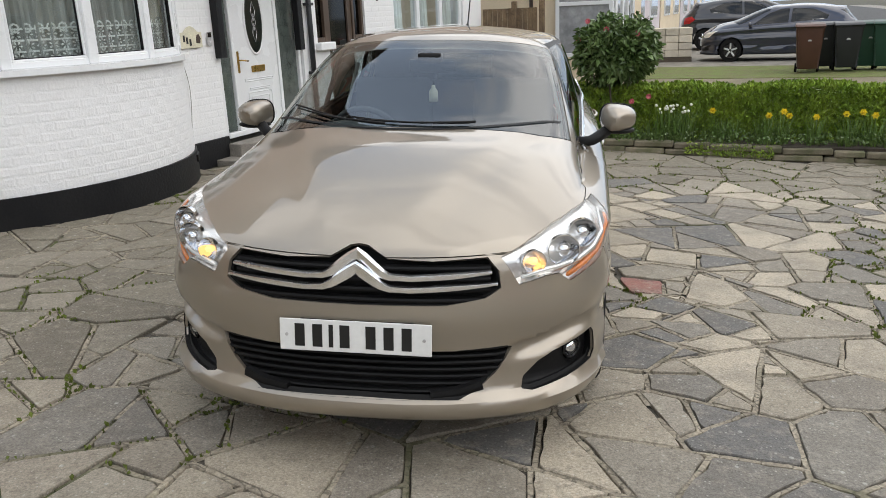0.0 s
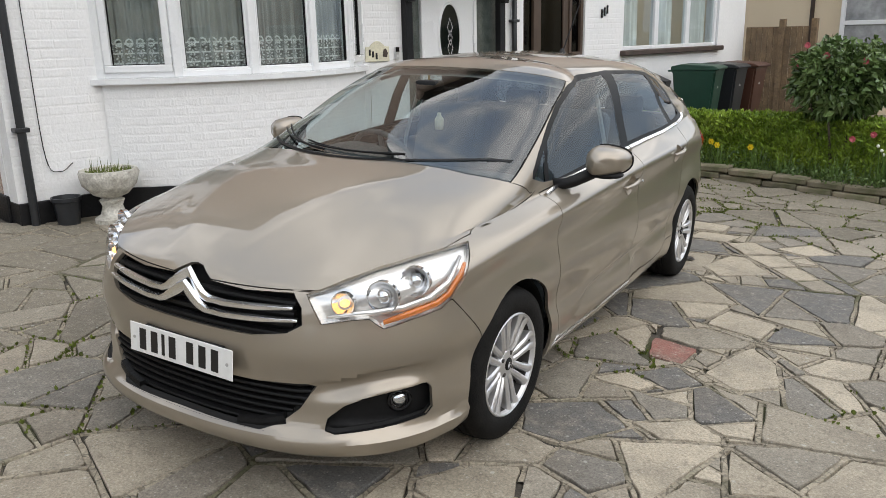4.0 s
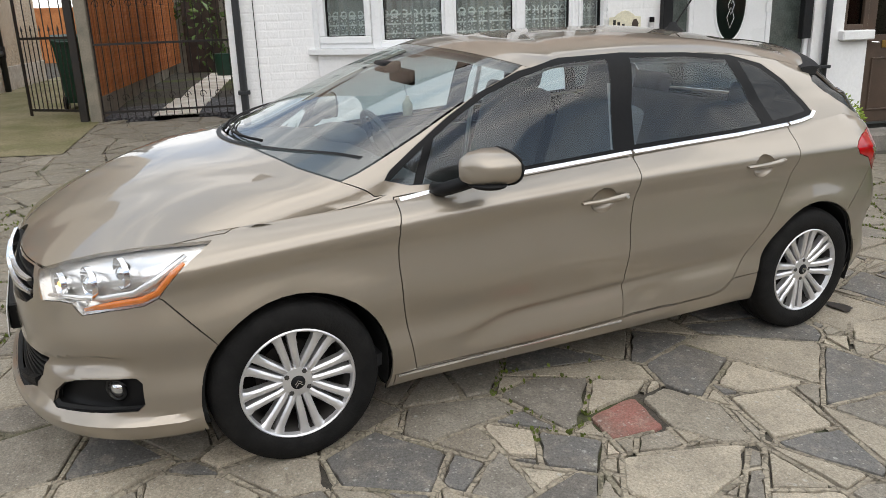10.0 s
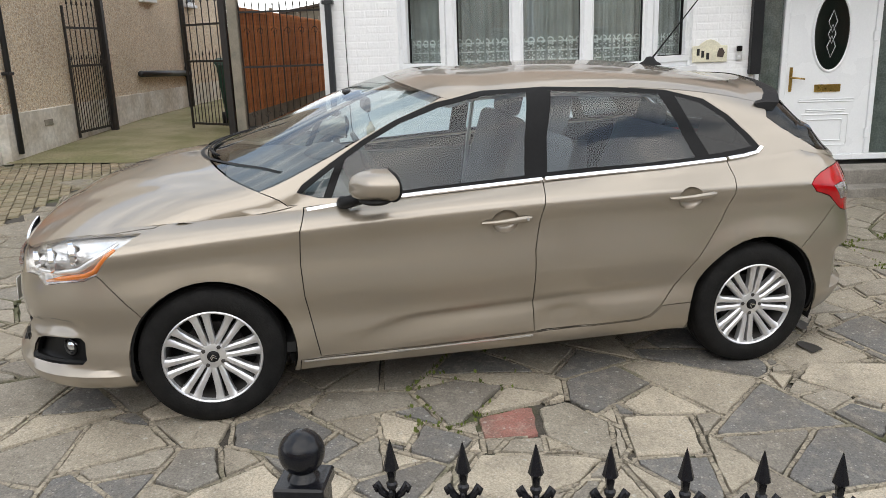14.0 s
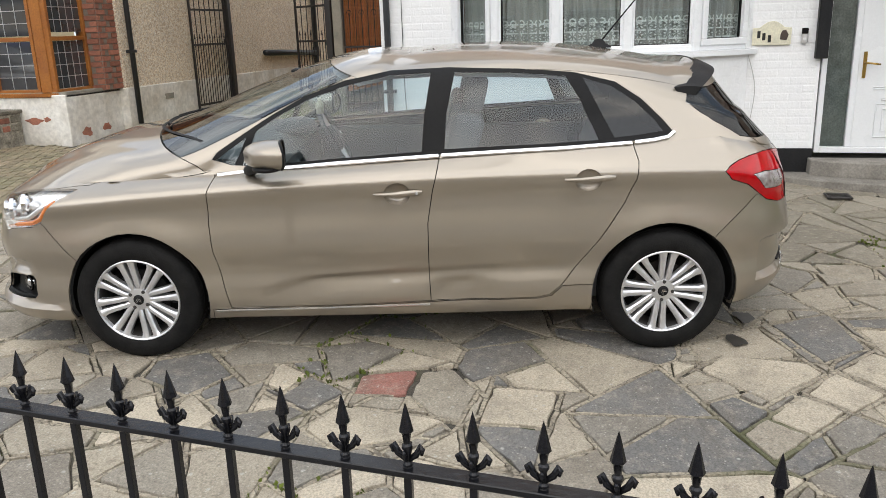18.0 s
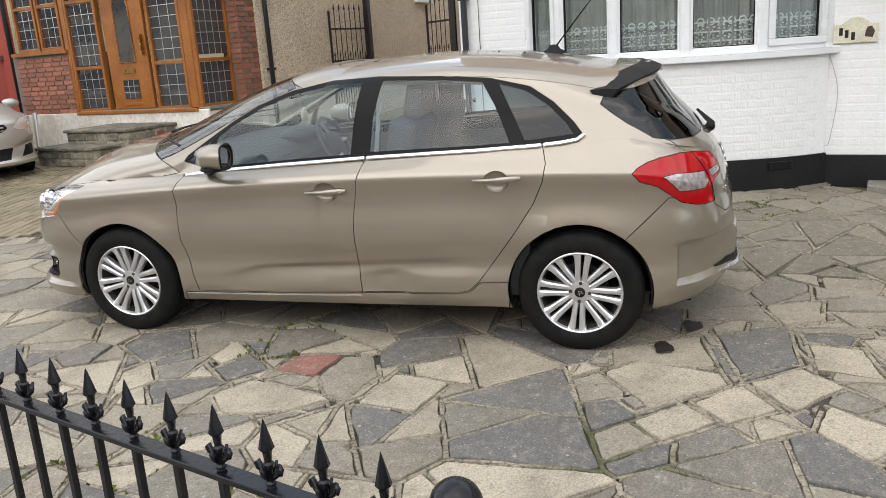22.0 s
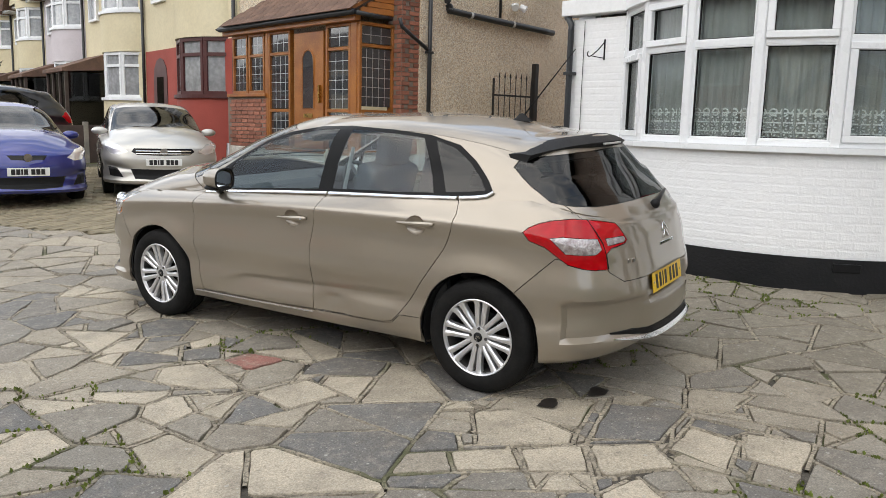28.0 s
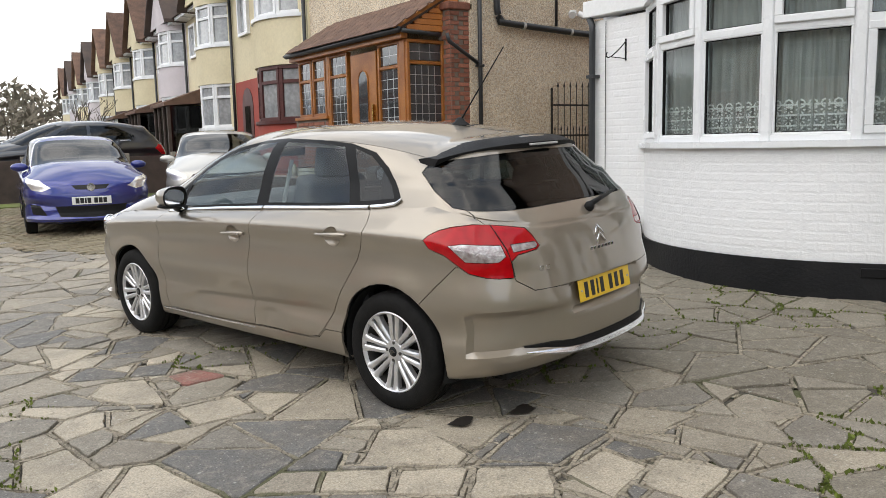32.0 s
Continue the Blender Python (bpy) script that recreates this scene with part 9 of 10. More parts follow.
for k in range(7):
    part("woven_band", tube([((0.158 + 0.008 * k) * math.cos(6.283 * q / 22), (0.158 + 0.008 * k) * math.sin(6.283 * q / 22), 0.03 + k * 0.05 + (0.008 if q % 2 else 0)) for q in range(22)], 0.011, 5, closed=True), M["black_plastic"], bk)
def shrub_place(r):
    d = Vector((r.gauss(0, 1), r.gauss(0, 1), abs(r.gauss(0, 1)))).normalized()
    rr = 0.26 * (1 - abs(r.gauss(0, 0.25)))
    return Vector((d.x * rr, d.y * rr, 0.36 + d.z * rr * 1.2)), d
part("shrub", leaf_cloud(420, shrub_place, 0.05, random.Random(71)), M["leaf_green"], bk)

# green bin kept behind the side gate
bin_(pose(-10.9, 0.62, dip(-10.9, 0.62), 0, 0, 95), M["bin_green"], M["bin_green"], "dark green wheeled bin beside the timber fence", "wheeled bins")


# ---------- other parked cars ----------
def plain_car(name, m, scale, paint, label, front_lamps=True, grille="wide"):
    """A simpler car from the same level lines, scaled."""
    sh2 = bmesh.new()
    lay = sh2.faces.layers.int.new("tag")
    pick = list(range(0, NU, 2)) if (NU - 1) % 2 == 0 else list(range(0, NU - 1, 2)) + [NU - 1]
    rows = [k for k in range(0, len(lines), 2)]
    if rows[-1] != len(lines) - 1:
        rows.append(len(lines) - 1)
    g = [[sh2.verts.new(lines[r][j]) for j in pick] for r in rows]
    for a in range(len(rows) - 1):
        k = (keys[rows[a]] + keys[rows[a + 1]]) / 2
        for b in range(len(pick) - 1):
            try:
                f = sh2.faces.new((g[a][b], g[a][b + 1], g[a + 1][b + 1], g[a + 1][b]))
            except ValueError:
                continue
            f[lay] = 4 if 12 < k < 15 and pick[b] < 16 else 1
    bmesh.ops.remove_doubles(sh2, verts=sh2.verts, dist=1e-5)
    sh2.normal_update()
    if sum(f.normal.y * f.calc_center_median().y for f in sh2.faces) < 0:
        bmesh.ops.reverse_faces(sh2, faces=sh2.faces)
    stamp(sh2, side((-0.55, 0.96), (-0.95, 1.24), (-1.28, 1.35), (-1.50, 1.36), (-1.48, 1.0)), 90, left, 21, lay, only=(1,))
    stamp(sh2, side((-1.55, 1.01), (-1.57, 1.36), (-2.1, 1.33), (-2.5, 1.16), (-2.45, 1.06)), 90, left, 21, lay, only=(1,))
    stamp(sh2, [(-0.02, 0.99), (0.50, 1.0), (0.62, 1.10), (0.58, 1.29), (-0.02, 1.31)], 0, lambda c: c.x < -2.75, 42, lay, only=(1,))
    stamp(sh2, [(-0.20, 0.69), (-0.08, 0.64), (0.10, 0.66), (0.32, 0.84), (0.0, 0.80)], 45, lambda c: c.x > 0.15 and c.y > 0.2, 40, lay)
    stamp(sh2, [(1.45, 0.90), (1.60, 0.99), (1.95, 0.93), (1.84, 0.76), (1.60, 0.78)], 135, lambda c: c.x < -2.7 and c.y > 0.2, 41, lay)
    stamp(sh2, [(-0.02, 0.74), (0.42, 0.74), (0.46, 0.69), (0.38, 0.64), (-0.02, 0.63)] if grille == "wide" else [(-0.02, 0.72), (0.25, 0.72), (0.20, 0.66), (-0.02, 0.65)], 0, lambda c: c.x > 0.45, 50, lay)
    stamp(sh2, [(-0.02, 0.42), (0.48, 0.43), (0.42, 0.28), (-0.02, 0.26)], 0, lambda c: c.x > 0.45, 51, lay)
    stamp(sh2, [(0.58, 0.30), (0.66, 0.44), (0.78, 0.46), (0.76, 0.32)], 0, lambda c: c.x > 0.35, 51, lay)
    for cx in (0.0, -2.608):
        stamp(sh2, ring_poly(cx, 0.308, 0.355, 24), 90, lambda c: c.y > 0.5 and c.z < 0.8, 60, lay)
    c = thing(name, m @ Matrix.Diagonal((*scale, 1)), label, "car", "parked cars")
    part("body", take(sh2, lay, (1,), 0.0, 0.0, "join"), paint, c, smooth=True, auto=40)
    part("windscreen", take(sh2, lay, (4,), 0.004, 0.0, "join"), M["car_glass_dark"], c, smooth=True)
    part("rear_window", take(sh2, lay, (42,), 0.002, 0.0, "join"), M["car_glass_dark"], c, smooth=True)
    part("grille", take(sh2, lay, (50,), 0.0, 0.0, "join"), M["black_trim"], c)
    part("air_intake", take(sh2, lay, (51,), 0.0, 0.0, "join"), M["black_plastic"], c)
    for sd in ("left", "right"):
        part("side_window", take(sh2, lay, (21,), 0.002, 0.0, sd), M["car_glass_dark"], c, smooth=True)
        part("headlamp", take(sh2, lay, (40,), 0.002, 0.0, sd), M["lamp_silver"], c, "bright clear headlamp", smooth=True)
        part("tail_lamp", take(sh2, lay, (41,), 0.002, 0.0, sd), M["red_lens"], c, "red tail lamp", smooth=True)
        s = 1 if sd == "left" else -1
        part("door_mirror", ball(1.0, (-0.50, s * 0.86, 0.975), 16, sc=(0.055, 0.125, 0.065)), paint, c, smooth=True)
    part("inside", box(-2.7, -0.6, 0.4, -0.3, 0.6, 0.95), M["dash"], c)
    for x in (-1.6, -2.4):
        for y in (-0.36, 0.36):
            part("seat", box(x - 0.08, y - 0.22, 0.9, x + 0.05, y + 0.22, 1.22, 0.04, 2), M["seat"], c, smooth=True, auto=60)
    for x in (0.0, -2.608):
        for s in (-1, 1):
            w = thing("wheel")
            w.parent = c
            w.matrix_local = pose(x, s * 0.78, 0.308, 0, 0, 0 if s > 0 else 180)
            turn = Matrix.Rotation(radians(-90), 4, "X")
            part("tyre", revolve([(0.20, 0.08), (0.30, 0.07), (0.314, 0.03), (0.314, -0.08), (0.2, -0.08)], 28, m=turn), M["rubber"], w, smooth=True, auto=40)
            part("rim", revolve([(0.205, 0.085), (0.19, 0.06), (0.17, 0.03), (0.0, 0.03)], 28, m=turn), M["iron_dull"], w, smooth=True, auto=40)
            for k in range(5):
                part("spoke", box(-0.025, 0.035, 0.03, 0.025, 0.075, 0.195, 0.008, 1, None, Matrix.Rotation(6.283 * k / 5, 4, "Y")), M["silver"], w)
    part("underside", box(-3.1, -0.62, 0.18, 0.6, 0.62, 0.30), M["liner"], c)
    pz = 0.53 if grille == "wide" else 0.50
    pb = part("number_plate", box(0.885, -0.26, pz - 0.055, 0.905, 0.26, pz + 0.055, 0.003), M["plate_white"], c, "white plate with plain black bars")
    x = -0.215
    for k, wd in enumerate((0.05, 0.05, 0.022, 0.05, 0.0, 0.05, 0.05, 0.05)):
        if wd:
            part("print_bar", box(0.905, x, pz - 0.038, 0.9065, x + wd, pz + 0.038), M["bars"], pb)
        x += wd + (0.011 if wd else 0.028)
    if grille == "wide":
        part("grille_bar", ribbon([(0.885 - 0.30 * (y * y), y, 0.70) for y in (-0.4, -0.25, -0.1, 0, 0.1, 0.25, 0.4)], 0.012, 0.01), M["chrome"], c)
        part("grille_bar", ribbon([(0.89 - 0.30 * (y * y), y, 0.66) for y in (-0.4, -0.25, -0.1, 0, 0.1, 0.25, 0.4)], 0.008, 0.01), M["chrome"], c)
    part("badge", cyl(0.055, (0.87, 0, 0.69), (0.895, 0, 0.69), 18), M["chrome"], c, smooth=True, auto=40)
    sh2.free()
    return c


def nose_at(x, y, yaw):
    """A car whose front bumper's middle is at x, y; yaw is the way that it faces."""
    a = radians(yaw)
    return pose(x - 0.89 * math.cos(a), y - 0.89 * math.sin(a), dip(x, y) - 0.005, 0, 0, yaw)


plain_car("saloon_car", nose_at(-1.60, -2.80, 84), (1.0, 0.985, 0.985), M["paint_blue"], "dark blue saloon car parked on block paving", grille="narrow")
plain_car("silver_car", nose_at(-3.51, -2.87, 71), (0.97, 0.985, 0.985), M["paint_silver"], "silver hatchback parked beside a low wall")
plain_car("black_suv", pose(-1.5, -11.6, dip(-1.5, -11.6), 0, 0, 8), (1.1, 1.05, 1.22), M["paint_black"], "black estate car with roof rails behind the wall")
plain_car("dark_hatchback", pose(-1.05, 24.4, -0.035, 0, 0, 178), (0.95, 0.97, 1.0), M["paint_grey"], "slate blue hatchback on the next drive")
plain_car("black_suv", pose(0.6, 30.5, -0.035, 0, 0, 5), (1.1, 1.06, 1.16), M["paint_black"], "black sport utility car on the next drive")
plain_car("white_car", pose(-4.2, -18.5, dip(-4.2, -18.5), 0, 0, 160), (1.0, 1.0, 1.0), M["paint_silver"], "pale car parked further along the street")
for k, (x, y, a, mt) in enumerate(((0.72, 19.7, -90, "bin_brown"), (1.05, 20.4, -86, "bin_black"), (1.5, 20.0, -90, "bin_black"), (1.95, 20.4, -88, "bin_green"), (2.3, 20.2, -95, "bin_green"))):
    bin_(pose(x, y, -0.03, 0, 0, a + 270), M[mt], M[mt], mt.split("_")[1] + " wheelie bin standing by the kerb", "bins by the kerb")
pl = thing("paver_pallet", pose(-2.75, 24.3, -0.03, 0, 0, 10), "pallet of wrapped beige paving blocks", "pallet")
for r in range(4):
    for c in range(3):
        part("block_layer", box(-0.55 + c * 0.37, -0.5, 0.14 + r * 0.2, -0.19 + c * 0.37, 0.5, 0.33 + r * 0.2, 0.01), M["beige_pallet"], pl)
for c in range(3):
    part("pallet_bearer", box(-0.56, -0.5 + c * 0.43, 0, 0.56, -0.38 + c * 0.43, 0.13), M["bark"], pl)

# ---------- terrace down the street ----------
def bow(cx, cy, r, half, z0, z1, thick=0.2, n=18):
    bm = bmesh.new()
    rows = []
    for k in range(n + 1):
        a = -half + 2 * half * k / n
        rows.append([bm.verts.new((cx + rr * math.cos(a), cy + rr * math.sin(a), z)) for rr, z in ((r - thick, z0), (r, z0), (r, z1), (r - thick, z1))])
    for a, b in zip(rows, rows[1:]):
        for k in range(4):
            bm.faces.new((a[k], a[(k + 1) % 4], b[(k + 1) % 4], b[k]))
    bm.faces.new(rows[0])
    bm.faces.new(rows[-1][::-1])
    bmesh.ops.recalc_face_normals(bm, faces=bm.faces)
    return bm


TX = -7.2
def terrace(y1, wide, up, low, frame, label, porch=None, roof="slate", arch=False):
    """A house of the terrace from y1 towards minus y: a two-storey bow, windows, door or porch, and a gabled roof."""
    t = thing("terraced_house", None, label, "house", "terrace")
    y0 = y1 - wide
    zg = 0.55
    part("wall", box(TX - 6, y0, 0, TX, y1, 5.75), up, t)
    part("lower_wall", box(TX - 0.1, y0 + 0.02, 0, TX + 0.03, y1 - 0.02, 3.2), low, t)
    cy = y1 - 1.75
    R, half = 1.62, math.radians(58)
    cx = TX + 0.62 - R
    part("bay_base", bow(cx, cy, R, half, 0.2, 1.95), low, t, smooth=True, auto=40)
    part("bay_band", bow(cx, cy, R + 0.01, half, 3.25, 4.35), up, t, smooth=True, auto=40)
    part("bay_head", bow(cx, cy, R + 0.01, half, 5.55, 5.8), up, t, smooth=True, auto=40)
    for z0, z1 in ((1.95, 3.25), (4.35, 5.55)):
        fm_ = frame if z0 < 3 else (M["upvc"])
        part("bay_sill", bow(cx, cy, R + 0.06, half, z0 - 0.05, z0 + 0.03, 0.3), fm_, t)
        for k in range(4):
            a0, a1 = -half + 2 * half * k / 4, -half + 2 * half * (k + 1) / 4
            p = Vector((cx + R * math.cos(a0), cy + R * math.sin(a0), 0))
            q = Vector((cx + R * math.cos(a1), cy + R * math.sin(a1), 0))
            w = (q - p).length
            mid = (p + q) / 2
            m = pose(mid.x - 0.04, mid.y, 0, 0, 0, math.degrees((a0 + a1) / 2) - 90)
            bm = frame_bars(bmesh.new(), w, z0 + 0.02, z1, 0.09, 0.08)
            box(-w / 2 + 0.05, -0.035, z1 - 0.42, w / 2 - 0.05, 0.035, z1 - 0.34, 0.004, 1, bm)
            wd = part("window", bm, fm_, t)
            wd.matrix_local = m
            pn = part("pane", box(-w / 2 + 0.05, -0.02, z0 + 0.05, w / 2 - 0.05, -0.012, z1 - 0.05), M["curtained_pane"], t)
            pn.matrix_local = m
            if z0 < 3:
                cu_ = part("blind", box(-w / 2 + 0.1, -0.05, z0 + 0.08, w / 2 - 0.1, -0.04, z1 - 0.45), M["lace"], t)
                cu_.matrix_local = m
    # small window and door beside the bow
    dy = y0 + 1.15
    bm = frame_bars(bmesh.new(), 0.9, 4.4, 5.5, 0.08, 0.1)
    wv_ = part("window", bm, M["upvc"], t)
    wv_.matrix_local = pose(TX + 0.04, dy, 0, 0, 0, 90)
    part("pane", box(TX - 0.01, dy - 0.4, 4.45, TX + 0.005, dy + 0.4, 5.45), M["curtained_pane"], t)
    if porch:
        part("porch_roof", prism([(TX, 3.35), (TX + 1.35, 2.85), (TX + 1.35, 2.75), (TX, 2.85)], dy - 1.25, dy + 1.25, "y"), M["roof_tile"], t)
        for py in (-1.1, -0.4, 0.4, 1.1):
            part("porch_post", box(TX + 1.16, dy + py - 0.05, zg, TX + 1.26, dy + py + 0.05, 2.75, 0.006), porch, t)
        for py in (-0.75, 0.0, 0.75):
            part("porch_pane", box(TX + 1.2, dy + py - 0.32, zg + 0.5, TX + 1.21, dy + py + 0.32, 2.72), M["dark_pane"], t)
        part("porch_base", box(TX + 1.14, dy - 1.1, 0.2, TX + 1.27, dy + 1.1, zg + 0.5, 0.006), porch, t)
        for s in (-1, 1):
            part("porch_side", box(TX, dy + s * 1.1 - 0.04, 0.2, TX + 1.25, dy + s * 1.1 + 0.04, zg + 0.55), porch, t)
            part("porch_side_pane", box(TX, dy + s * 1.1 - 0.01, zg + 0.5, TX + 1.2, dy + s * 1.1 + 0.01, 2.75), M["dark_pane"], t)
    else:
        pts = [(dy - 0.5, zg), (dy + 0.5, zg), (dy + 0.5, 2.5)] + [(dy + 0.5 * math.cos(a), 2.5 + 0.5 * math.sin(a)) for a in (0.5, 1.05, 1.57, 2.1, 2.64)] + [(dy - 0.5, 2.5)]
        part("arched_door", prism(pts, TX + 0.02, TX + 0.045, "x"), frame, t)
        part("door_pane", box(TX + 0.04, dy - 0.25, 1.6, TX + 0.05, dy + 0.25, 2.5), M["dark_pane"], t)
    part("rain_pipe", tube([(TX + 0.07, y1 - 0.05, 0.4), (TX + 0.07, y1 - 0.05, 5.7)], 0.045, 8), M["pipe_plastic"], t, smooth=True)
    part("eaves_board", box(TX - 0.1, y0, 5.72, TX + 0.42, y1, 5.86, 0.01), M["upvc"], t)
    part("roof", prism([(TX + 0.5, 5.82), (TX - 3.2, 8.5), (TX - 6.5, 5.82)], y0, y1, "y"), M[roof], t)
    part("gable", prism([(cy - 1.7, 5.82), (cy + 1.7, 5.82), (cy, 7.75)], TX - 1.5, TX + 0.55, "x"), up, t)
    for s in (-1, 1):
        part("gable_roof", prism([(cy + s * 1.95, 5.68), (cy + s * 1.95, 5.80), (cy, 8.0), (cy, 7.86)], TX - 2.5, TX + 0.75, "x"), M[roof], t)
    part("chimney", box(TX - 3.5, y0 - 0.3, 7.8, TX - 2.8, y0 + 0.5, 9.4, 0.02), M["brick_red"], t)
    # the row bends slightly away from the street
    t.matrix_world = pose(TX, -7.2, 0, 0, 0, -5.0) @ pose(-TX, 7.2, 0)
    return t


terrace(-7.2, 5.9, M["cream"], M["red_render"], M["maroon"], "cream and red rendered terraced house with maroon windows")
terrace(-13.1, 5.9, M["cream"], M["cream"], M["upvc"], "cream terraced house with a dark timber porch", M["wet_brown"])
terrace(-19.0, 5.6, M["mauve"], M["mauve"], M["upvc"], "pale mauve terraced house with white bay windows", M["wet_brown"])
terrace(-24.6, 5.8, M["cream"], M["cream"], M["upvc"], "cream terraced house with a brown tiled gable", M["upvc"], "roof_tile")
terrace(-30.4, 5.8, M["cream"], M["mauve"], M["maroon"], "cream terraced house with dark upper windows", None, "roof_tile")
for k in range(5):
    terrace(-36.2 - k * 5.8, 5.8, M["mauve"] if k % 2 else M["cream"], M["cream"], M["upvc"], "pale terraced house far down the street", None, "slate" if k % 2 else "roof_tile")

# low brown wall behind the two cars, with concrete posts
bw_ = thing("boundary_wall", None, "low dark brown timber fence with concrete posts", "fence")
for k in range(12):
    x = -6.9 + k * 1.05
    part("panel", box(x + 0.05, -9.72, 0.2, x + 1.0, -9.66, 1.25 - 0.012 * k, 0.004), M["wet_brown"], bw_)
    part("post", box(x - 0.05, -9.75, 0.1, x + 0.05, -9.63, 1.33 - 0.012 * k, 0.008), M["concrete"], bw_)
tagged(part("grass_verge", box(-7.0, -9.6, 0.0, 5.0, -8.4, 0.30), M["lawn"]), "strip of rough grass along the low wall", "grass", kind="structure")


# ---------- trees ----------
def bare_tree(name, m, h, seed, label, depth=5, twig=0.006):
    rng = random.Random(seed)
    t = thing(name, m, label, "tree")
    limbs = bmesh.new()
    trunk_pts, trunk_r = [], []
    def grow(p, d, r, L, n, bm):
        pts, rs = [p.copy()], [r]
        steps = 4 if n > 1 else 3
        for s in range(steps):
            d = (d + Vector((rng.uniform(-1, 1), rng.uniform(-1, 1), rng.uniform(-0.5, 0.8))) * 0.16).normalized()
            p = p + d * L / steps
            pts.append(p.copy())
            rs.append(max(r * (1 - 0.45 * (s + 1) / steps), twig))
        tube(pts, rs, 6 if n > 2 else 4, bm)
        if n == 0:
            return
        for k in range(rng.choice((2, 3, 3))):
            ax = Vector((rng.uniform(-1, 1), rng.uniform(-1, 1), rng.uniform(-0.3, 0.5)))
            nd = (d * 0.9 + ax * 0.75 + Vector((0, 0, 0.12))).normalized()
            q = pts[rng.randint(max(1, steps - 2), steps)]
            grow(q, nd, rs[-1] * rng.uniform(0.75, 0.95), L * rng.uniform(0.62, 0.82), n - 1, bm)
    tr = bmesh.new()
    base = [Vector((0, 0, -0.2)), Vector((0.02, 0, h * 0.1)), Vector((-0.03, 0.02, h * 0.22)), Vector((0.0, 0.0, h * 0.30))]
    tube(base, [h * 0.032, h * 0.026, h * 0.023, h * 0.021], 12, tr)
    part("trunk", tr, M["bark"], t, smooth=True)
    for k in range(4):
        a = 1.57 * k + rng.uniform(-0.4, 0.4)
        grow(base[-1], Vector((math.cos(a) * 0.7, math.sin(a) * 0.7, 1)).normalized(), h * 0.014, h * 0.24, depth - 1, limbs)
    part("branch_crown", limbs, M["bark"], t)
    return t


bare_tree("street_tree", pose(10.8, 10.6, -0.3), 8.0, 4, "bare street tree with spreading branches", 4, 0.012)
bare_tree("street_tree", pose(12.0, -9.0, -0.3), 7.0, 8, "bare street tree with spreading branches", 4, 0.012)
bare_tree("bare_shrub", pose(-1.6, -14.5, 0.3), 2.9, 12, "bare twiggy shrub beside the low wall", 4, 0.006)
bare_tree("bare_shrub", pose(-1.2, -12.5, 0.3), 2.6, 15, "bare twiggy shrub beside the low wall", 4, 0.006)
bare_tree("bare_shrub", pose(-5.4, -22.0, 0.4), 4.0, 16, "bare twiggy tree in a front garden", 4, 0.008)
ev = thing("evergreen_bush", pose(-20.0, 2.2, 0.4), "dark evergreen bush at the end of the yard", "bush")
def ev_place(r):
    d = Vector((r.gauss(0, 1), r.gauss(0, 1), r.gauss(0, 1))).normalized()
    rr = 1.4 * (1 - abs(r.gauss(0, 0.2))) * (1 + 0.3 * noise.noise(d * 3))
    return Vector((d.x * rr, d.y * rr, 1.6 + d.z * rr * 1.3)), d
part("foliage", leaf_cloud(2600, ev_place, 0.22, random.Random(77)), M["leaf_dark"], ev)
# far wooded rise
rng = random.Random(91)
bm = bmesh.new()
for k in range(260):
    x, y = rng.uniform(-70, 90), rng.uniform(-230, -150)
    hgt = rng.uniform(9, 15) + 6 * smoothstep(-150, -220, y)
    for q in range(70):
        a, r = rng.uniform(0, 6.28), rng.uniform(0.5, 5)
        p = Vector((x + r * math.cos(a), y + r * math.sin(a), hgt * rng.uniform(0.05, 1.0) - r * 0.6))
        u = Vector((rng.uniform(-1, 1), rng.uniform(-1, 1), rng.uniform(-0.4, 1.2))).normalized() * rng.uniform(1.2, 2.8)
        v = u.cross(Vector((rng.uniform(-1, 1), rng.uniform(-1, 1), 0.3))).normalized() * rng.uniform(0.25, 0.7)
        bm.faces.new([bm.verts.new(p - v), bm.verts.new(p + v), bm.verts.new(p + u)])
tagged(part("far_wood", bm, M["far_trees"]), "bare brown wood on a far rise", "woods", kind="stuff")

# ---------- street and the other side ----------
def street_strip(name, x0, x1, lift, material, label, cat, deep=0.25):
    """A strip along the street that follows the slope of the ground."""
    bm = bmesh.new()
    ys = [-150, -60, -30] + [-20 + 2 * k for k in range(20)] + [30, 60, 150]
    rows = [[bm.verts.new((x, y, dip(min(x, 4.0), y) + lift - d)) for x, d in ((x0, deep), (x0, 0.0), (x1, 0.0), (x1, deep))] for y in ys]
    for a, b in zip(rows, rows[1:]):
        for k in range(3):
            bm.faces.new((a[k], a[k + 1], b[k + 1], b[k]))
    bmesh.ops.recalc_face_normals(bm, faces=bm.faces)
    return tagged(part(name, bm, material), label, cat, kind="structure")


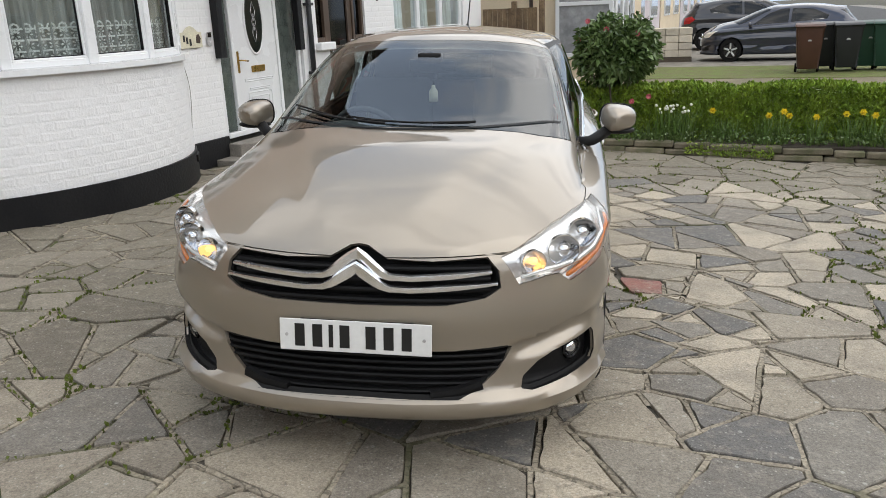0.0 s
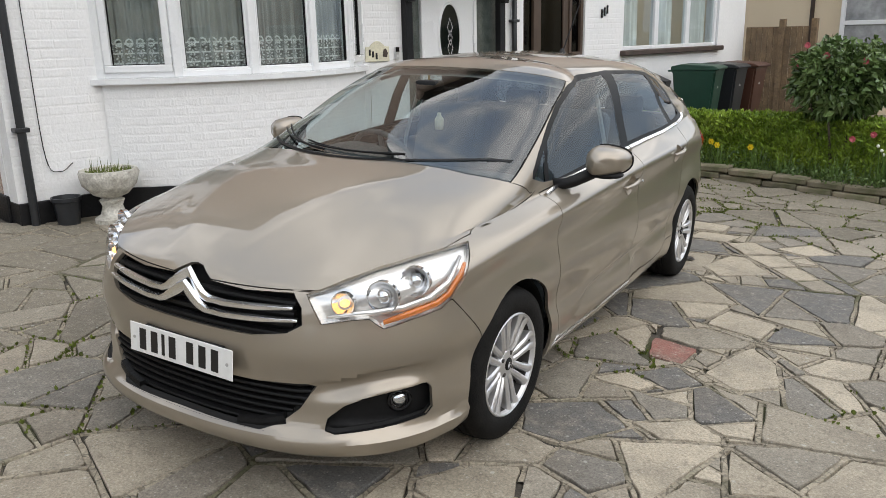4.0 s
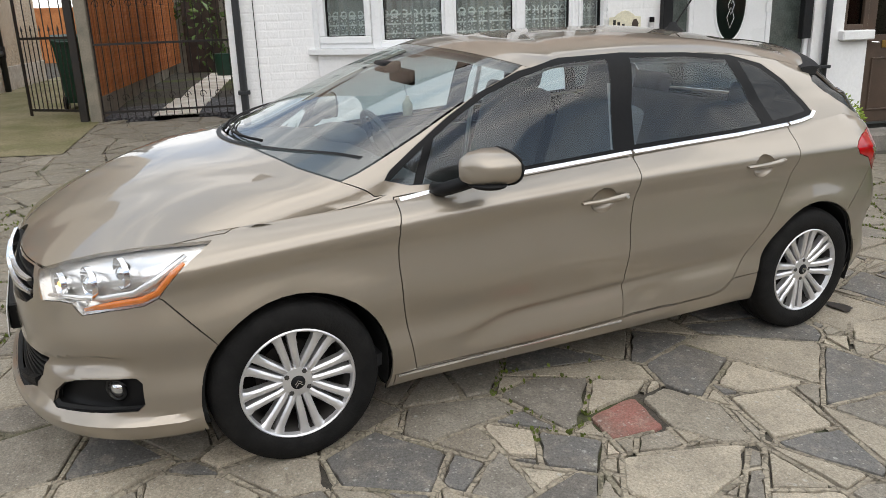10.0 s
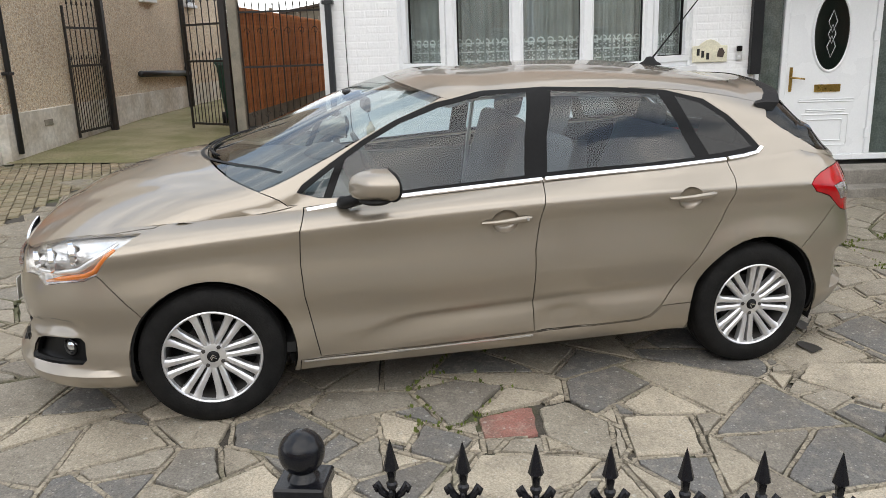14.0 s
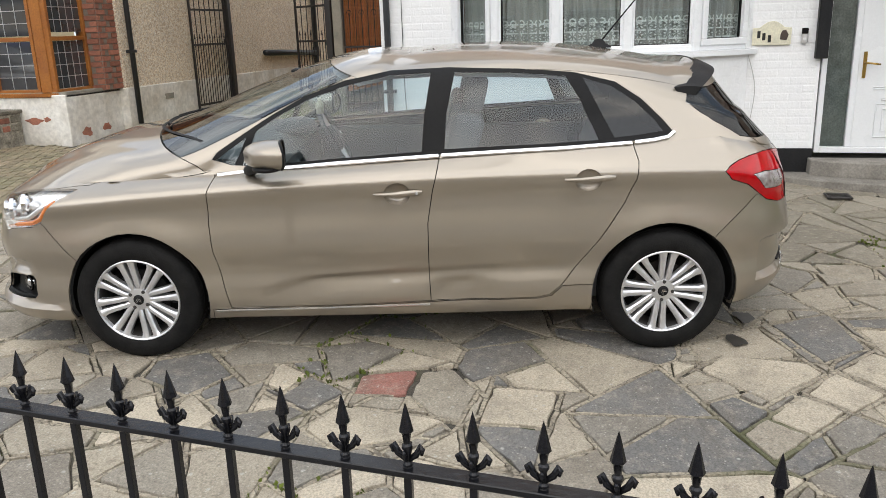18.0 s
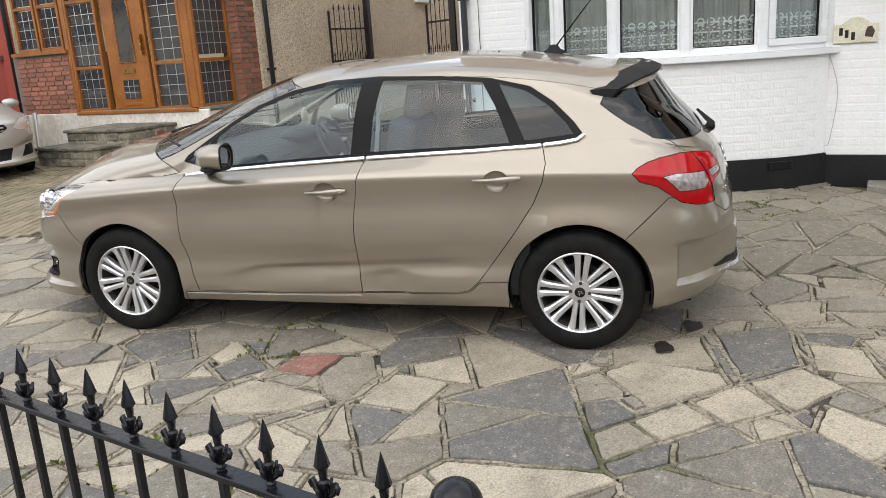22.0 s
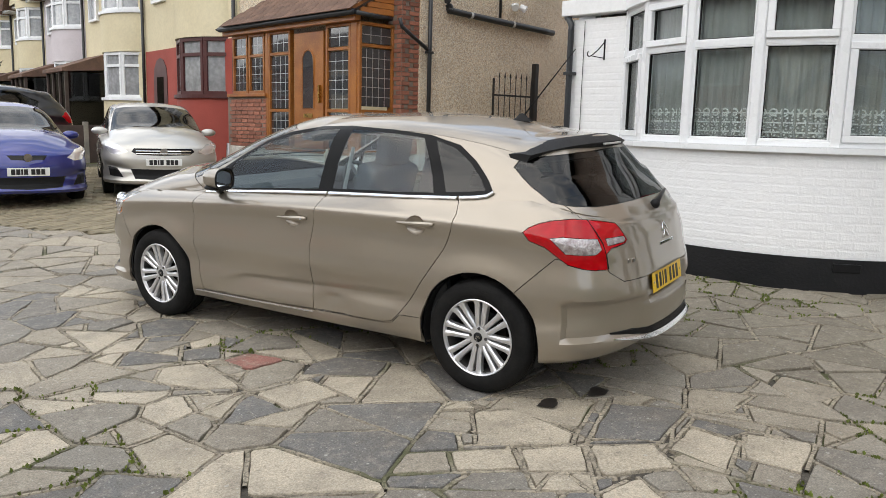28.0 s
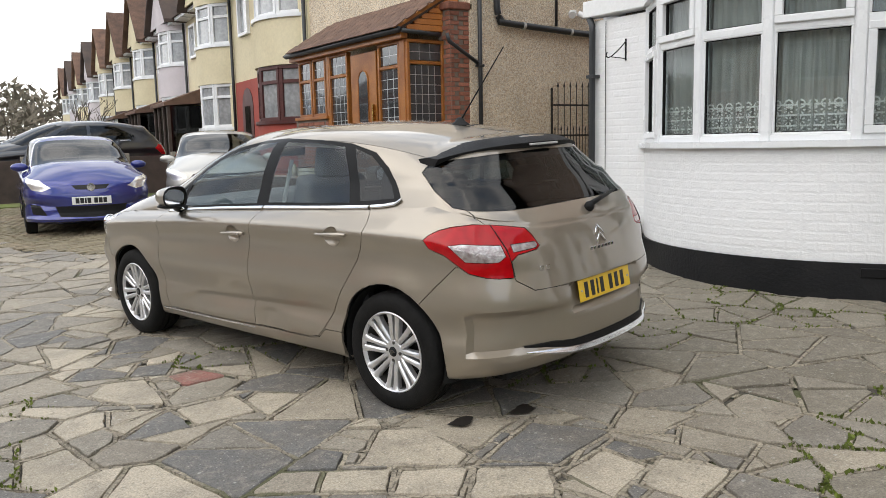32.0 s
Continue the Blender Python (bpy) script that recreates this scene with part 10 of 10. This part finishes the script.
street_strip("pavement", 1.62, 4.0, -0.006, M["slab"], "grey concrete pavement slabs", "pavement")
street_strip("kerb", 4.0, 4.14, -0.002, M["kerb"], "pale kerb stones", "kerb")
street_strip("road", 4.14, 11.5, -0.022, M["asphalt"], "grey asphalt road", "road")
street_strip("kerb", 11.5, 11.64, 0.02, M["kerb"], "pale kerb stones across the road", "kerb")
street_strip("pavement", 11.64, 14.2, 0.016, M["slab"], "grey concrete pavement across the road", "pavement")
for k in range(9):
    y0 = -52 + k * 12
    oh = thing("opposite_house", None, "brick house across the street", "house", "houses opposite")
    part("wall", box(20, y0, -0.5, 28, y0 + 11, 5.4), M["cream_pale"] if k % 3 else M["brick_red"], oh)
    part("roof", prism([(19.5, 5.4), (24, 8.4), (28.5, 5.4)], y0, y0 + 11, "y"), M["slate"], oh)
    for yy in (1.2, 6.6):
        for z in (0.8, 3.4):
            part("window", box(19.93, y0 + yy, z, 20.01, y0 + yy + 2.6, z + 1.4, 0.01), M["upvc"], oh)
            part("pane", box(19.91, y0 + yy + 0.12, z + 0.1, 19.925, y0 + yy + 2.48, z + 1.3), M["dark_pane"], oh)


# ---------- crazy paving ----------
def cell(i, seeds, lim=0.75):
    """The corners of the patch of ground nearer to seed i than to any other."""
    x0, y0 = seeds[i]
    poly = [(x0 - lim, y0 - lim), (x0 + lim, y0 - lim), (x0 + lim, y0 + lim), (x0 - lim, y0 + lim)]
    for x1, y1 in seeds:
        dx, dy = x1 - x0, y1 - y0
        d2 = dx * dx + dy * dy
        if d2 < 1e-9 or d2 > 4 * lim * lim:
            continue
        c = (x1 * x1 + y1 * y1 - x0 * x0 - y0 * y0) / 2
        out = []
        for k in range(len(poly)):
            p, q = poly[k], poly[(k + 1) % len(poly)]
            sp_, sq = p[0] * dx + p[1] * dy - c, q[0] * dx + q[1] * dy - c
            if sp_ <= 0:
                out.append(p)
            if (sp_ < 0) != (sq < 0) and abs(sp_ - sq) > 1e-12:
                t = sp_ / (sp_ - sq)
                out.append((p[0] + (q[0] - p[0]) * t, p[1] + (q[1] - p[1]) * t))
        poly = out
        if len(poly) < 3:
            return []
    return poly


def stone_shape(poly, gap, rng, seg=3):
    """A worn stone's outline: joints drawn in, corners cut, edges chipped."""
    cx, cy = sum(p[0] for p in poly) / len(poly), sum(p[1] for p in poly) / len(poly)
    n = len(poly)
    inner = []
    for k in range(n):
        p, q = Vector(poly[k]), Vector(poly[(k + 1) % n])
        if (q - p).length < 0.03:
            continue
        inner.append((p, q))
    out = []
    m = len(inner)
    lines_ = []
    for p, q in inner:
        d = (q - p).normalized()
        nrm = Vector((-d.y, d.x))
        if nrm.dot(Vector((cx, cy)) - p) < 0:
            nrm = -nrm
        lines_.append((p + nrm * gap * rng.uniform(0.7, 1.25), d))
    for k in range(m):
        (p, d), (q, e) = lines_[k - 1], lines_[k]
        den = d.x * e.y - d.y * e.x
        if abs(den) < 0.08:
            continue
        t = ((q.x - p.x) * e.y - (q.y - p.y) * e.x) / den
        out.append(p + d * t)
    res = []
    m = len(out)
    for k in range(m):
        p, q = out[k], out[(k + 1) % m]
        L1 = (q - p).length
        if L1 < 0.02:
            res.append(p)
            continue
        for s in range(seg):
            t = (s + (0.16 if s == 0 else 0.0)) / seg
            w = p.lerp(q, t)
            res.append(w + Vector((rng.uniform(-1, 1), rng.uniform(-1, 1))) * min(0.008, L1 * 0.03))
        res.append(p.lerp(q, 0.94))
    return res


def stone_mesh(outline, rng, bm=None, centre=(0, 0), base=0.0, thick=0.03):
    bm = bm or bmesh.new()
    tx, ty = rng.gauss(0, 0.006), rng.gauss(0, 0.006)
    lift = rng.gauss(0, 0.003)
    c = Vector((sum(p.x for p in outline) / len(outline), sum(p.y for p in outline) / len(outline)))
    def top(p):
        return dip(p.x, p.y) + lift + (p.x - c.x) * tx + (p.y - c.y) * ty
    lo, mid, hi = [], [], []
    for p in outline:
        q = p.lerp(c, 0.02) if (p - c).length < 0.4 else p + (c - p).normalized() * 0.008
        z = top(p)
        lo.append(bm.verts.new((p.x - centre[0], p.y - centre[1], z - thick - base)))
        mid.append(bm.verts.new((p.x - centre[0], p.y - centre[1], z - 0.005 - base)))
        hi.append(bm.verts.new((q.x - centre[0], q.y - centre[1], z - base)))
    n = len(outline)
    for k in range(n):
        j = (k + 1) % n
        bm.faces.new((lo[k], lo[j], mid[j], mid[k]))
        bm.faces.new((mid[k], mid[j], hi[j], hi[k]))
    bm.faces.new(hi)
    return bm


# stones that stand out, by tone (1 pale, 2 slate, 3 red) and plan
PLAN_DRIVE = [(3, ((-0.53, 4.41), (-0.73, 4.39), (-0.84, 4.66), (-0.57, 4.67))), (1, ((-0.39, 5.02), (-0.74, 5.02), (-0.75, 5.35), (-0.42, 5.33))), (1, ((-0.36, 3.53), (0.0, 3.84), (-0.02, 3.17))),
              (1, ((-0.43, 4.40), (-0.40, 4.92), (-0.20, 4.77), (-0.07, 4.50), (-0.20, 4.31))), (2, ((-0.68, 4.15), (-0.55, 4.39), (-0.33, 4.28), (-0.43, 4.09))), (2, ((-0.68, 3.31), (-0.84, 3.53), (-0.61, 3.79), (-0.36, 3.67), (-0.47, 3.36)))]
PLAN_TAIL = [(2, ((-1.29, 6.55), (-1.73, 6.36), (-1.96, 6.70), (-1.51, 6.80))), (1, ((-1.37, 5.92), (-1.71, 6.30), (-1.34, 6.46), (-1.19, 5.98))), (1, ((-1.11, 5.95), (-1.29, 6.08), (-1.28, 6.48), (-1.18, 6.54), (-0.83, 6.25))),
             (1, ((-0.69, 6.21), (-0.93, 6.39), (-0.81, 6.56), (-0.57, 6.37))), (1, ((-0.96, 6.40), (-1.21, 6.58), (-1.01, 6.77), (-0.80, 6.58))), (1, ((-1.22, 6.59), (-1.46, 6.79), (-1.32, 7.0), (-1.0, 6.82))),
             (1, ((-1.47, 6.86), (-1.78, 6.79), (-1.81, 7.05), (-1.47, 7.16))), (1, ((-2.24, 6.86), (-2.35, 7.22), (-2.17, 7.28), (-2.05, 6.99))), (1, ((-1.89, 7.03), (-2.04, 7.31), (-1.69, 7.40), (-1.63, 7.15)))]
PLAN = PLAN_DRIVE + PLAN_TAIL


def paved(x, y):
    """Where the crazy paving lies: the drive and the side way, short of the block paving next door."""
    if x > 1.55 or y > EY + 0.02 or x < -9.35:
        return False
    if x < FX and y > 2.98:
        return False
    edge = 0.30 if x < -2.0 else 0.30 - (x + 2.0) * 1.7
    if y < edge:
        return False
    if (x - BAY_CX) ** 2 + (y - BAY_Y) ** 2 < (BAY_R - 0.12) ** 2:
        return False
    return True


rng = random.Random(2024)
seeds = []
buckets = {}
def near_ok(x, y, r):
    bx, by = int(x // 1.0), int(y // 1.0)
    for i in range(bx - 1, bx + 2):
        for j in range(by - 1, by + 2):
            for p in buckets.get((i, j), ()):
                if (p[0] - x) ** 2 + (p[1] - y) ** 2 < r * r:
                    return False
    return True
tries = 0
while tries < 9000:
    tries += 1
    x, y = rng.uniform(-10, 2.1), rng.uniform(-6.5, 10.0)
    if near_ok(x, y, rng.choice((0.5, 0.62, 0.78))):
        seeds.append((x, y))
        buckets.setdefault((int(x // 1.0), int(y // 1.0)), []).append((x, y))
pav = tagged(new("crazy_paving"), "crazy paving of grey, tan and dark stones with mossy joints", "paving", kind="structure")
bed = bmesh.new()
for i in range(-40, 8):
    for j in range(-28, 40):
        x, y = i * 0.25, j * 0.25
        if paved(x + 0.125, y + 0.125):
            bed.faces.new([bed.verts.new((px, py, dip(px, py) - 0.017)) for px, py in ((x, y), (x + 0.25, y), (x + 0.25, y + 0.25), (x, y + 0.25))])
bmesh.ops.remove_doubles(bed, verts=bed.verts, dist=0.001)
part("joint_bed", bed, M["bed"], pav)


def cut_poly(poly, p, d):
    """Breaks a stone's outline in two along the line through p in direction d."""
    nx, ny = -d[1], d[0]
    a, b = [], []
    for k in range(len(poly)):
        u, v = poly[k], poly[(k + 1) % len(poly)]
        su, sv = (u[0] - p[0]) * nx + (u[1] - p[1]) * ny, (v[0] - p[0]) * nx + (v[1] - p[1]) * ny
        (a if su >= 0 else b).append(u)
        if (su >= 0) != (sv >= 0):
            t = su / (su - sv)
            w = (u[0] + (v[0] - u[0]) * t, u[1] + (v[1] - u[1]) * t)
            a.append(w)
            b.append(w)
    return [q for q in (a, b) if len(q) >= 3]


def poly_area(poly):
    return 0.5 * abs(sum(p[0] * q[1] - q[0] * p[1] for p, q in zip(poly, poly[1:] + poly[:1])))


def half(poly, p, d, sgn):
    """The part of an outline on one side of the line through p in direction d."""
    nx, ny = -d[1] * sgn, d[0] * sgn
    out = []
    for k in range(len(poly)):
        u, v = poly[k], poly[(k + 1) % len(poly)]
        su, sv = (u[0] - p[0]) * nx + (u[1] - p[1]) * ny, (v[0] - p[0]) * nx + (v[1] - p[1]) * ny
        if su >= 0:
            out.append(u)
        if (su >= 0) != (sv >= 0):
            t = su / (su - sv)
            out.append((u[0] + (v[0] - u[0]) * t, u[1] + (v[1] - u[1]) * t))
    return out


def outside(poly, stone):
    """What is left of an outline round a stone that is laid already."""
    cx, cy = sum(p[0] for p in stone) / len(stone), sum(p[1] for p in stone) / len(stone)
    left_over, keep = poly, []
    for k in range(len(stone)):
        p, q = stone[k], stone[(k + 1) % len(stone)]
        d = (q[0] - p[0], q[1] - p[1])
        sgn = 1 if (cx - p[0]) * -d[1] + (cy - p[1]) * d[0] > 0 else -1
        o = half(left_over, p, d, -sgn)
        if len(o) >= 3 and poly_area(o) > 1e-5:
            keep.append(o)
        left_over = half(left_over, p, d, sgn)
        if len(left_over) < 3 or poly_area(left_over) < 1e-4:
            return [poly]
    return keep


def broken(poly, rng):
    """Splits a patch across its length again and again into stones of mixed size."""
    want = rng.choice((0.05, 0.08, 0.11, 0.15, 0.19))
    if poly_area(poly) < want * 1.5:
        if len(poly) >= 4 and rng.random() < 0.25 and poly_area(poly) > 0.05:
            qx, qy = sum(p[0] for p in poly) / len(poly), sum(p[1] for p in poly) / len(poly)
            v = poly[rng.randrange(len(poly))]
            a = math.atan2(v[1] - qy, v[0] - qx) + math.pi / 2 + rng.gauss(0, 0.3)
            k = rng.uniform(0.5, 0.72)
            return cut_poly(poly, (qx + (v[0] - qx) * k, qy + (v[1] - qy) * k), (math.cos(a), math.sin(a)))
        return [poly]
    best, ends = 0, None
    for i in range(len(poly)):
        for j in range(i):
            L = math.hypot(poly[i][0] - poly[j][0], poly[i][1] - poly[j][1])
            if L > best:
                best, ends = L, (poly[i], poly[j])
    (x0, y0), (x1, y1) = ends
    k = rng.uniform(0.36, 0.64)
    a = math.atan2(y1 - y0, x1 - x0) + math.pi / 2 + rng.gauss(0, 0.32)
    out = []
    for q in cut_poly(poly, (x0 + (x1 - x0) * k, y0 + (y1 - y0) * k), (math.cos(a), math.sin(a))):
        out += broken(q, rng)
    return out


stones = [(tone, list(poly)) for tone, poly in PLAN]
for i in range(len(seeds)):
    x, y = seeds[i]
    poly = cell(0, [seeds[i]] + [s for k, s in enumerate(seeds) if k != i and abs(s[0] - x) < 2.2 and abs(s[1] - y) < 2.2], 1.2)
    if len(poly) < 3:
        continue
    for piece in broken(poly, rng):
        bits = [piece]
        for tone, st_ in PLAN:
            if abs(st_[0][0] - x) < 2.0 and abs(st_[0][1] - y) < 2.0:
                bits = [o for q in bits for o in outside(q, st_)]
        stones += [(0, q) for q in bits if poly_area(q) > 0.004]
def middle(poly):
    return sum(p[0] for p in poly) / len(poly), sum(p[1] for p in poly) / len(poly)
stones = [(t, q) for t, q in stones if paved(*middle(q))]
stones.sort(key=lambda k: (middle(k[1])[0] + 0.4) ** 2 + ((middle(k[1])[1] - 5.0) * 0.72) ** 2)
JOINTS = [(q[k], q[(k + 1) % len(q)]) for t, q in stones for k in range(len(q))]
# mortar bands along the joints, cracked away from the stones and broken out here and there
mrng = random.Random(77)
seen, vs, fs = set(), [], []
for p, q in JOINTS:
    p, q = Vector(p), Vector(q)
    L_ = (q - p).length
    key = (round((p.x + q.x) / 0.05), round((p.y + q.y) / 0.05))
    if L_ < 0.04 or key in seen:
        continue
    seen.add(key)
    d = (q - p) / L_
    nrm = Vector((-d.y, d.x))
    steps = max(2, int(L_ / 0.055))
    prev = None
    for k in range(steps + 1):
        c = p.lerp(q, k / steps) + nrm * mrng.gauss(0, 0.002)
        a, b = mrng.uniform(0.0085, 0.0155), mrng.uniform(0.0085, 0.0155)
        z = dip(c.x, c.y) + mrng.gauss(-0.004, 0.0016)
        base = len(vs)
        for off, dz in ((a, -0.014), (a * 0.75, 0.0), (-b * 0.75, mrng.gauss(0, 0.001)), (-b, -0.014)):
            w = c + nrm * off
            vs.append((w.x, w.y, z + dz))
        out_ = noise.noise(Vector((c.x * 2.2, c.y * 2.2, 9))) > 0.42 or mrng.random() < 0.03
        if prev is not None and not out_:
            fs += [(prev + j, prev + j + 1, base + j + 1, base + j) for j in range(3)]
        prev = base
mort = bpy.data.meshes.new("joint_mortar")
mort.from_pydata(vs, [], fs)
mort.materials.append(M["joint"])
jm = new("joint_mortar", mort)
jm.parent = pav
jm["kind"] = "stuff"
rest, rest_brown = bmesh.new(), bmesh.new()
near_n = 0
for tone, piece in stones:
    near = near_n < 300 and middle(piece)[1] > 0.2
    ol = stone_shape(piece, 0.0155, rng, 5 if near else 2)
    if len(ol) < 3:
        continue
    px, py = sum(p.x for p in ol) / len(ol), sum(p.y for p in ol) / len(ol)
    if near:
        z = dip(px, py)
        mt = (M["stone"], M["stone_pale"], M["stone_slate"], M["stone_red"])[tone]
        if tone == 0 and px > -1.3 and py < 7.6 and rng.random() < 0.30:
            mt = M["stone_pale"]
        elif tone == 0 and rng.random() < 0.22:
            mt = M["stone_slate"]
        # most stones at low x and at high y take the darker brown tones
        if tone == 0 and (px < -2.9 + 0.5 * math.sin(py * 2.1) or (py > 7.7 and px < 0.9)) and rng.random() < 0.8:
            mt = M["stone_brown"]
        o = part("paving_stone", stone_mesh(ol, rng, None, (px, py), z), mt, pav)
        o.location = (px, py, z)
        near_n += 1
    else:
        stone_mesh(ol, rng, rest_brown if px < -2.9 or py > 7.7 else rest)
ro = part("far_paving_stones", rest, M["stone_far"], pav)
ro["kind"] = "stuff"
ro = part("far_mossy_stones", rest_brown, M["stone_brown_far"], pav)
ro["kind"] = "stuff"

# moss and small weeds in the joints
def moss_place(r):
    while True:
        (x0, y0), (x1, y1) = r.choice(JOINTS)
        u = r.random()
        x, y = x0 + (x1 - x0) * u + r.gauss(0, 0.005), y0 + (y1 - y0) * u + r.gauss(0, 0.005)
        if x < -5.4 or not paved(x, y) or (math.hypot(x + 2.3, (y - 7.65) * 1.6) > 0.9 and r.random() < 0.6):
            continue
        w = noise.noise(Vector((x * 0.8, y * 0.8, 4)))
        if w > (0.16 if x < -1.5 else 0.34) or (y > 7.2 and x > -3.6 and w > -0.3) or (x > 0.5 and w > 0.0):
            return Vector((x, y, dip(x, y) - 0.006)), Vector((0, 0, 1))
mo = part("joint_moss", leaf_cloud(6500, moss_place, 0.026, random.Random(5), 0.3, 1.6), M["moss"])
tagged(mo, "green moss and tiny weeds in the paving joints", "moss", kind="stuff")
# dark oil stain and a small iron cover by the rear wheel
def blot(x, y, r, seed, name, material, label, cat, h=0.004):
    rg = random.Random(seed)
    pts = [(x + r * (1 + 0.3 * math.sin(3 * a + seed) + 0.12 * rg.uniform(-1, 1)) * math.cos(a), y + 0.7 * r * (1 + 0.25 * math.sin(2 * a)) * math.sin(a)) for a in [6.283 * k / 26 for k in range(26)]]
    bm = bmesh.new()
    bm.faces.new([bm.verts.new((px, py, dip(px, py) + h)) for px, py in pts])
    return tagged(part(name, bm, material), label, cat, kind="structure")
M["oil"] = mat("oil_stain", (0.03, 0.026, 0.022), 0.4, scale=20, fine_amt=0.3)
blot(-1.46, 6.17, 0.07, 3, "oil_stain", M["oil"], "dark oil stain on the paving", "stain", 0.009)
blot(-1.80, 6.24, 0.075, 8, "oil_stain", M["oil"], "dark damp stain on the paving", "stain", 0.009)

# ---------- herringbone block paving next door ----------
bm_b = bmesh.new()
box(-0.098, -0.048, -0.03, 0.098, 0.048, 0.0, 0.004, 1, bm_b)
blk_me = bpy.data.meshes.new("paver")
bm_b.to_mesh(blk_me)
bm_b.free()
blk_me.materials.append(M["block"])
bp_ = tagged(new("block_paving"), "worn brown block paving on the next drive", "paving", kind="structure")
def block_area(x, y):
    edge = 0.27 if x < -2.0 else 0.27 - (x + 2.0) * 1.7
    return y < edge and y > -8.4 and -7.2 < x < 2.0 and not (x < -4.8 and -3.5 < y < -2.15) and not (x < -6.0 and y < -1.3) and (y > -1.2 or x > -7.0)
cells = []
for i in range(-70, 90):
    for j in range(-60, 60):
        # running rows laid slantwise
        u, v = (i + 0.5 * (j % 2)) * 0.2, j * 0.1
        a = radians(24)
        x, y = -2.5 + u * math.cos(a) - v * math.sin(a), -3.6 + u * math.sin(a) + v * math.cos(a)
        if block_area(x, y):
            cells.append((x, y))
cells.sort(key=lambda c: (c[0] + 1.8) ** 2 + (c[1] + 0.6) ** 2)
rng = random.Random(12)
for x, y in cells[:300]:
    o = new("paver", blk_me)
    o.parent = bp_
    o.matrix_local = pose(x, y, dip(x, y) - 0.004 + rng.gauss(0, 0.002), rng.gauss(1.1, 0.6), rng.gauss(1.9, 0.6), 24 + rng.gauss(0, 0.8))
vs, fs = [], []
ca, sa = math.cos(radians(24)), math.sin(radians(24))
for x, y in cells[300:]:
    z = dip(x, y) - 0.004 + rng.gauss(0, 0.002)
    k = len(vs)
    for hx, hy, dz in ((0.098, 0.048, -0.02), (0.094, 0.044, 0.0)):
        for sx, sy in ((-1, -1), (1, -1), (1, 1), (-1, 1)):
            px, py = x + sx * hx * ca - sy * hy * sa, y + sx * hx * sa + sy * hy * ca
            vs.append((px, py, z + dz))
    fs += [(k + 4, k + 5, k + 6, k + 7)] + [(k + q, k + (q + 1) % 4, k + 4 + (q + 1) % 4, k + 4 + q) for q in range(4)]
me = bpy.data.meshes.new("far_pavers")
me.from_pydata(vs, [], fs)
me.materials.append(M["block_far"])
fo = new("far_pavers", me)
fo.parent = bp_
fo["kind"] = "stuff"

# ---------- bricks of the bow wall ----------
bb = brick_mesh(0.223, 0.071, 0.0016, 0.014)
bow_me = bpy.data.meshes.new("brick")
bb.to_mesh(bow_me)
bb.free()
bow_me.materials.append(M["white_paint"])
rows_n = int((1.275 - PL_TOP) / 0.075)
step_a = 0.225 / BAY_R
rng = random.Random(44)
for r in range(rows_n):
    a = -HALF + step_a / 2 + (step_a / 2 if r % 2 else 0)
    while a < HALF - step_a / 2:
        c = bow_point(a, BAY_R - 0.0012 + rng.uniform(-0.0012, 0.0012))
        o = new("brick", bow_me)
        o.parent = bay_wall
        o.matrix_local = pose(c.x, c.y, PL_TOP + 0.004 + r * 0.075 + rng.uniform(-0.001, 0.001), 0, 0, math.degrees(a) - 90)
        a += step_a
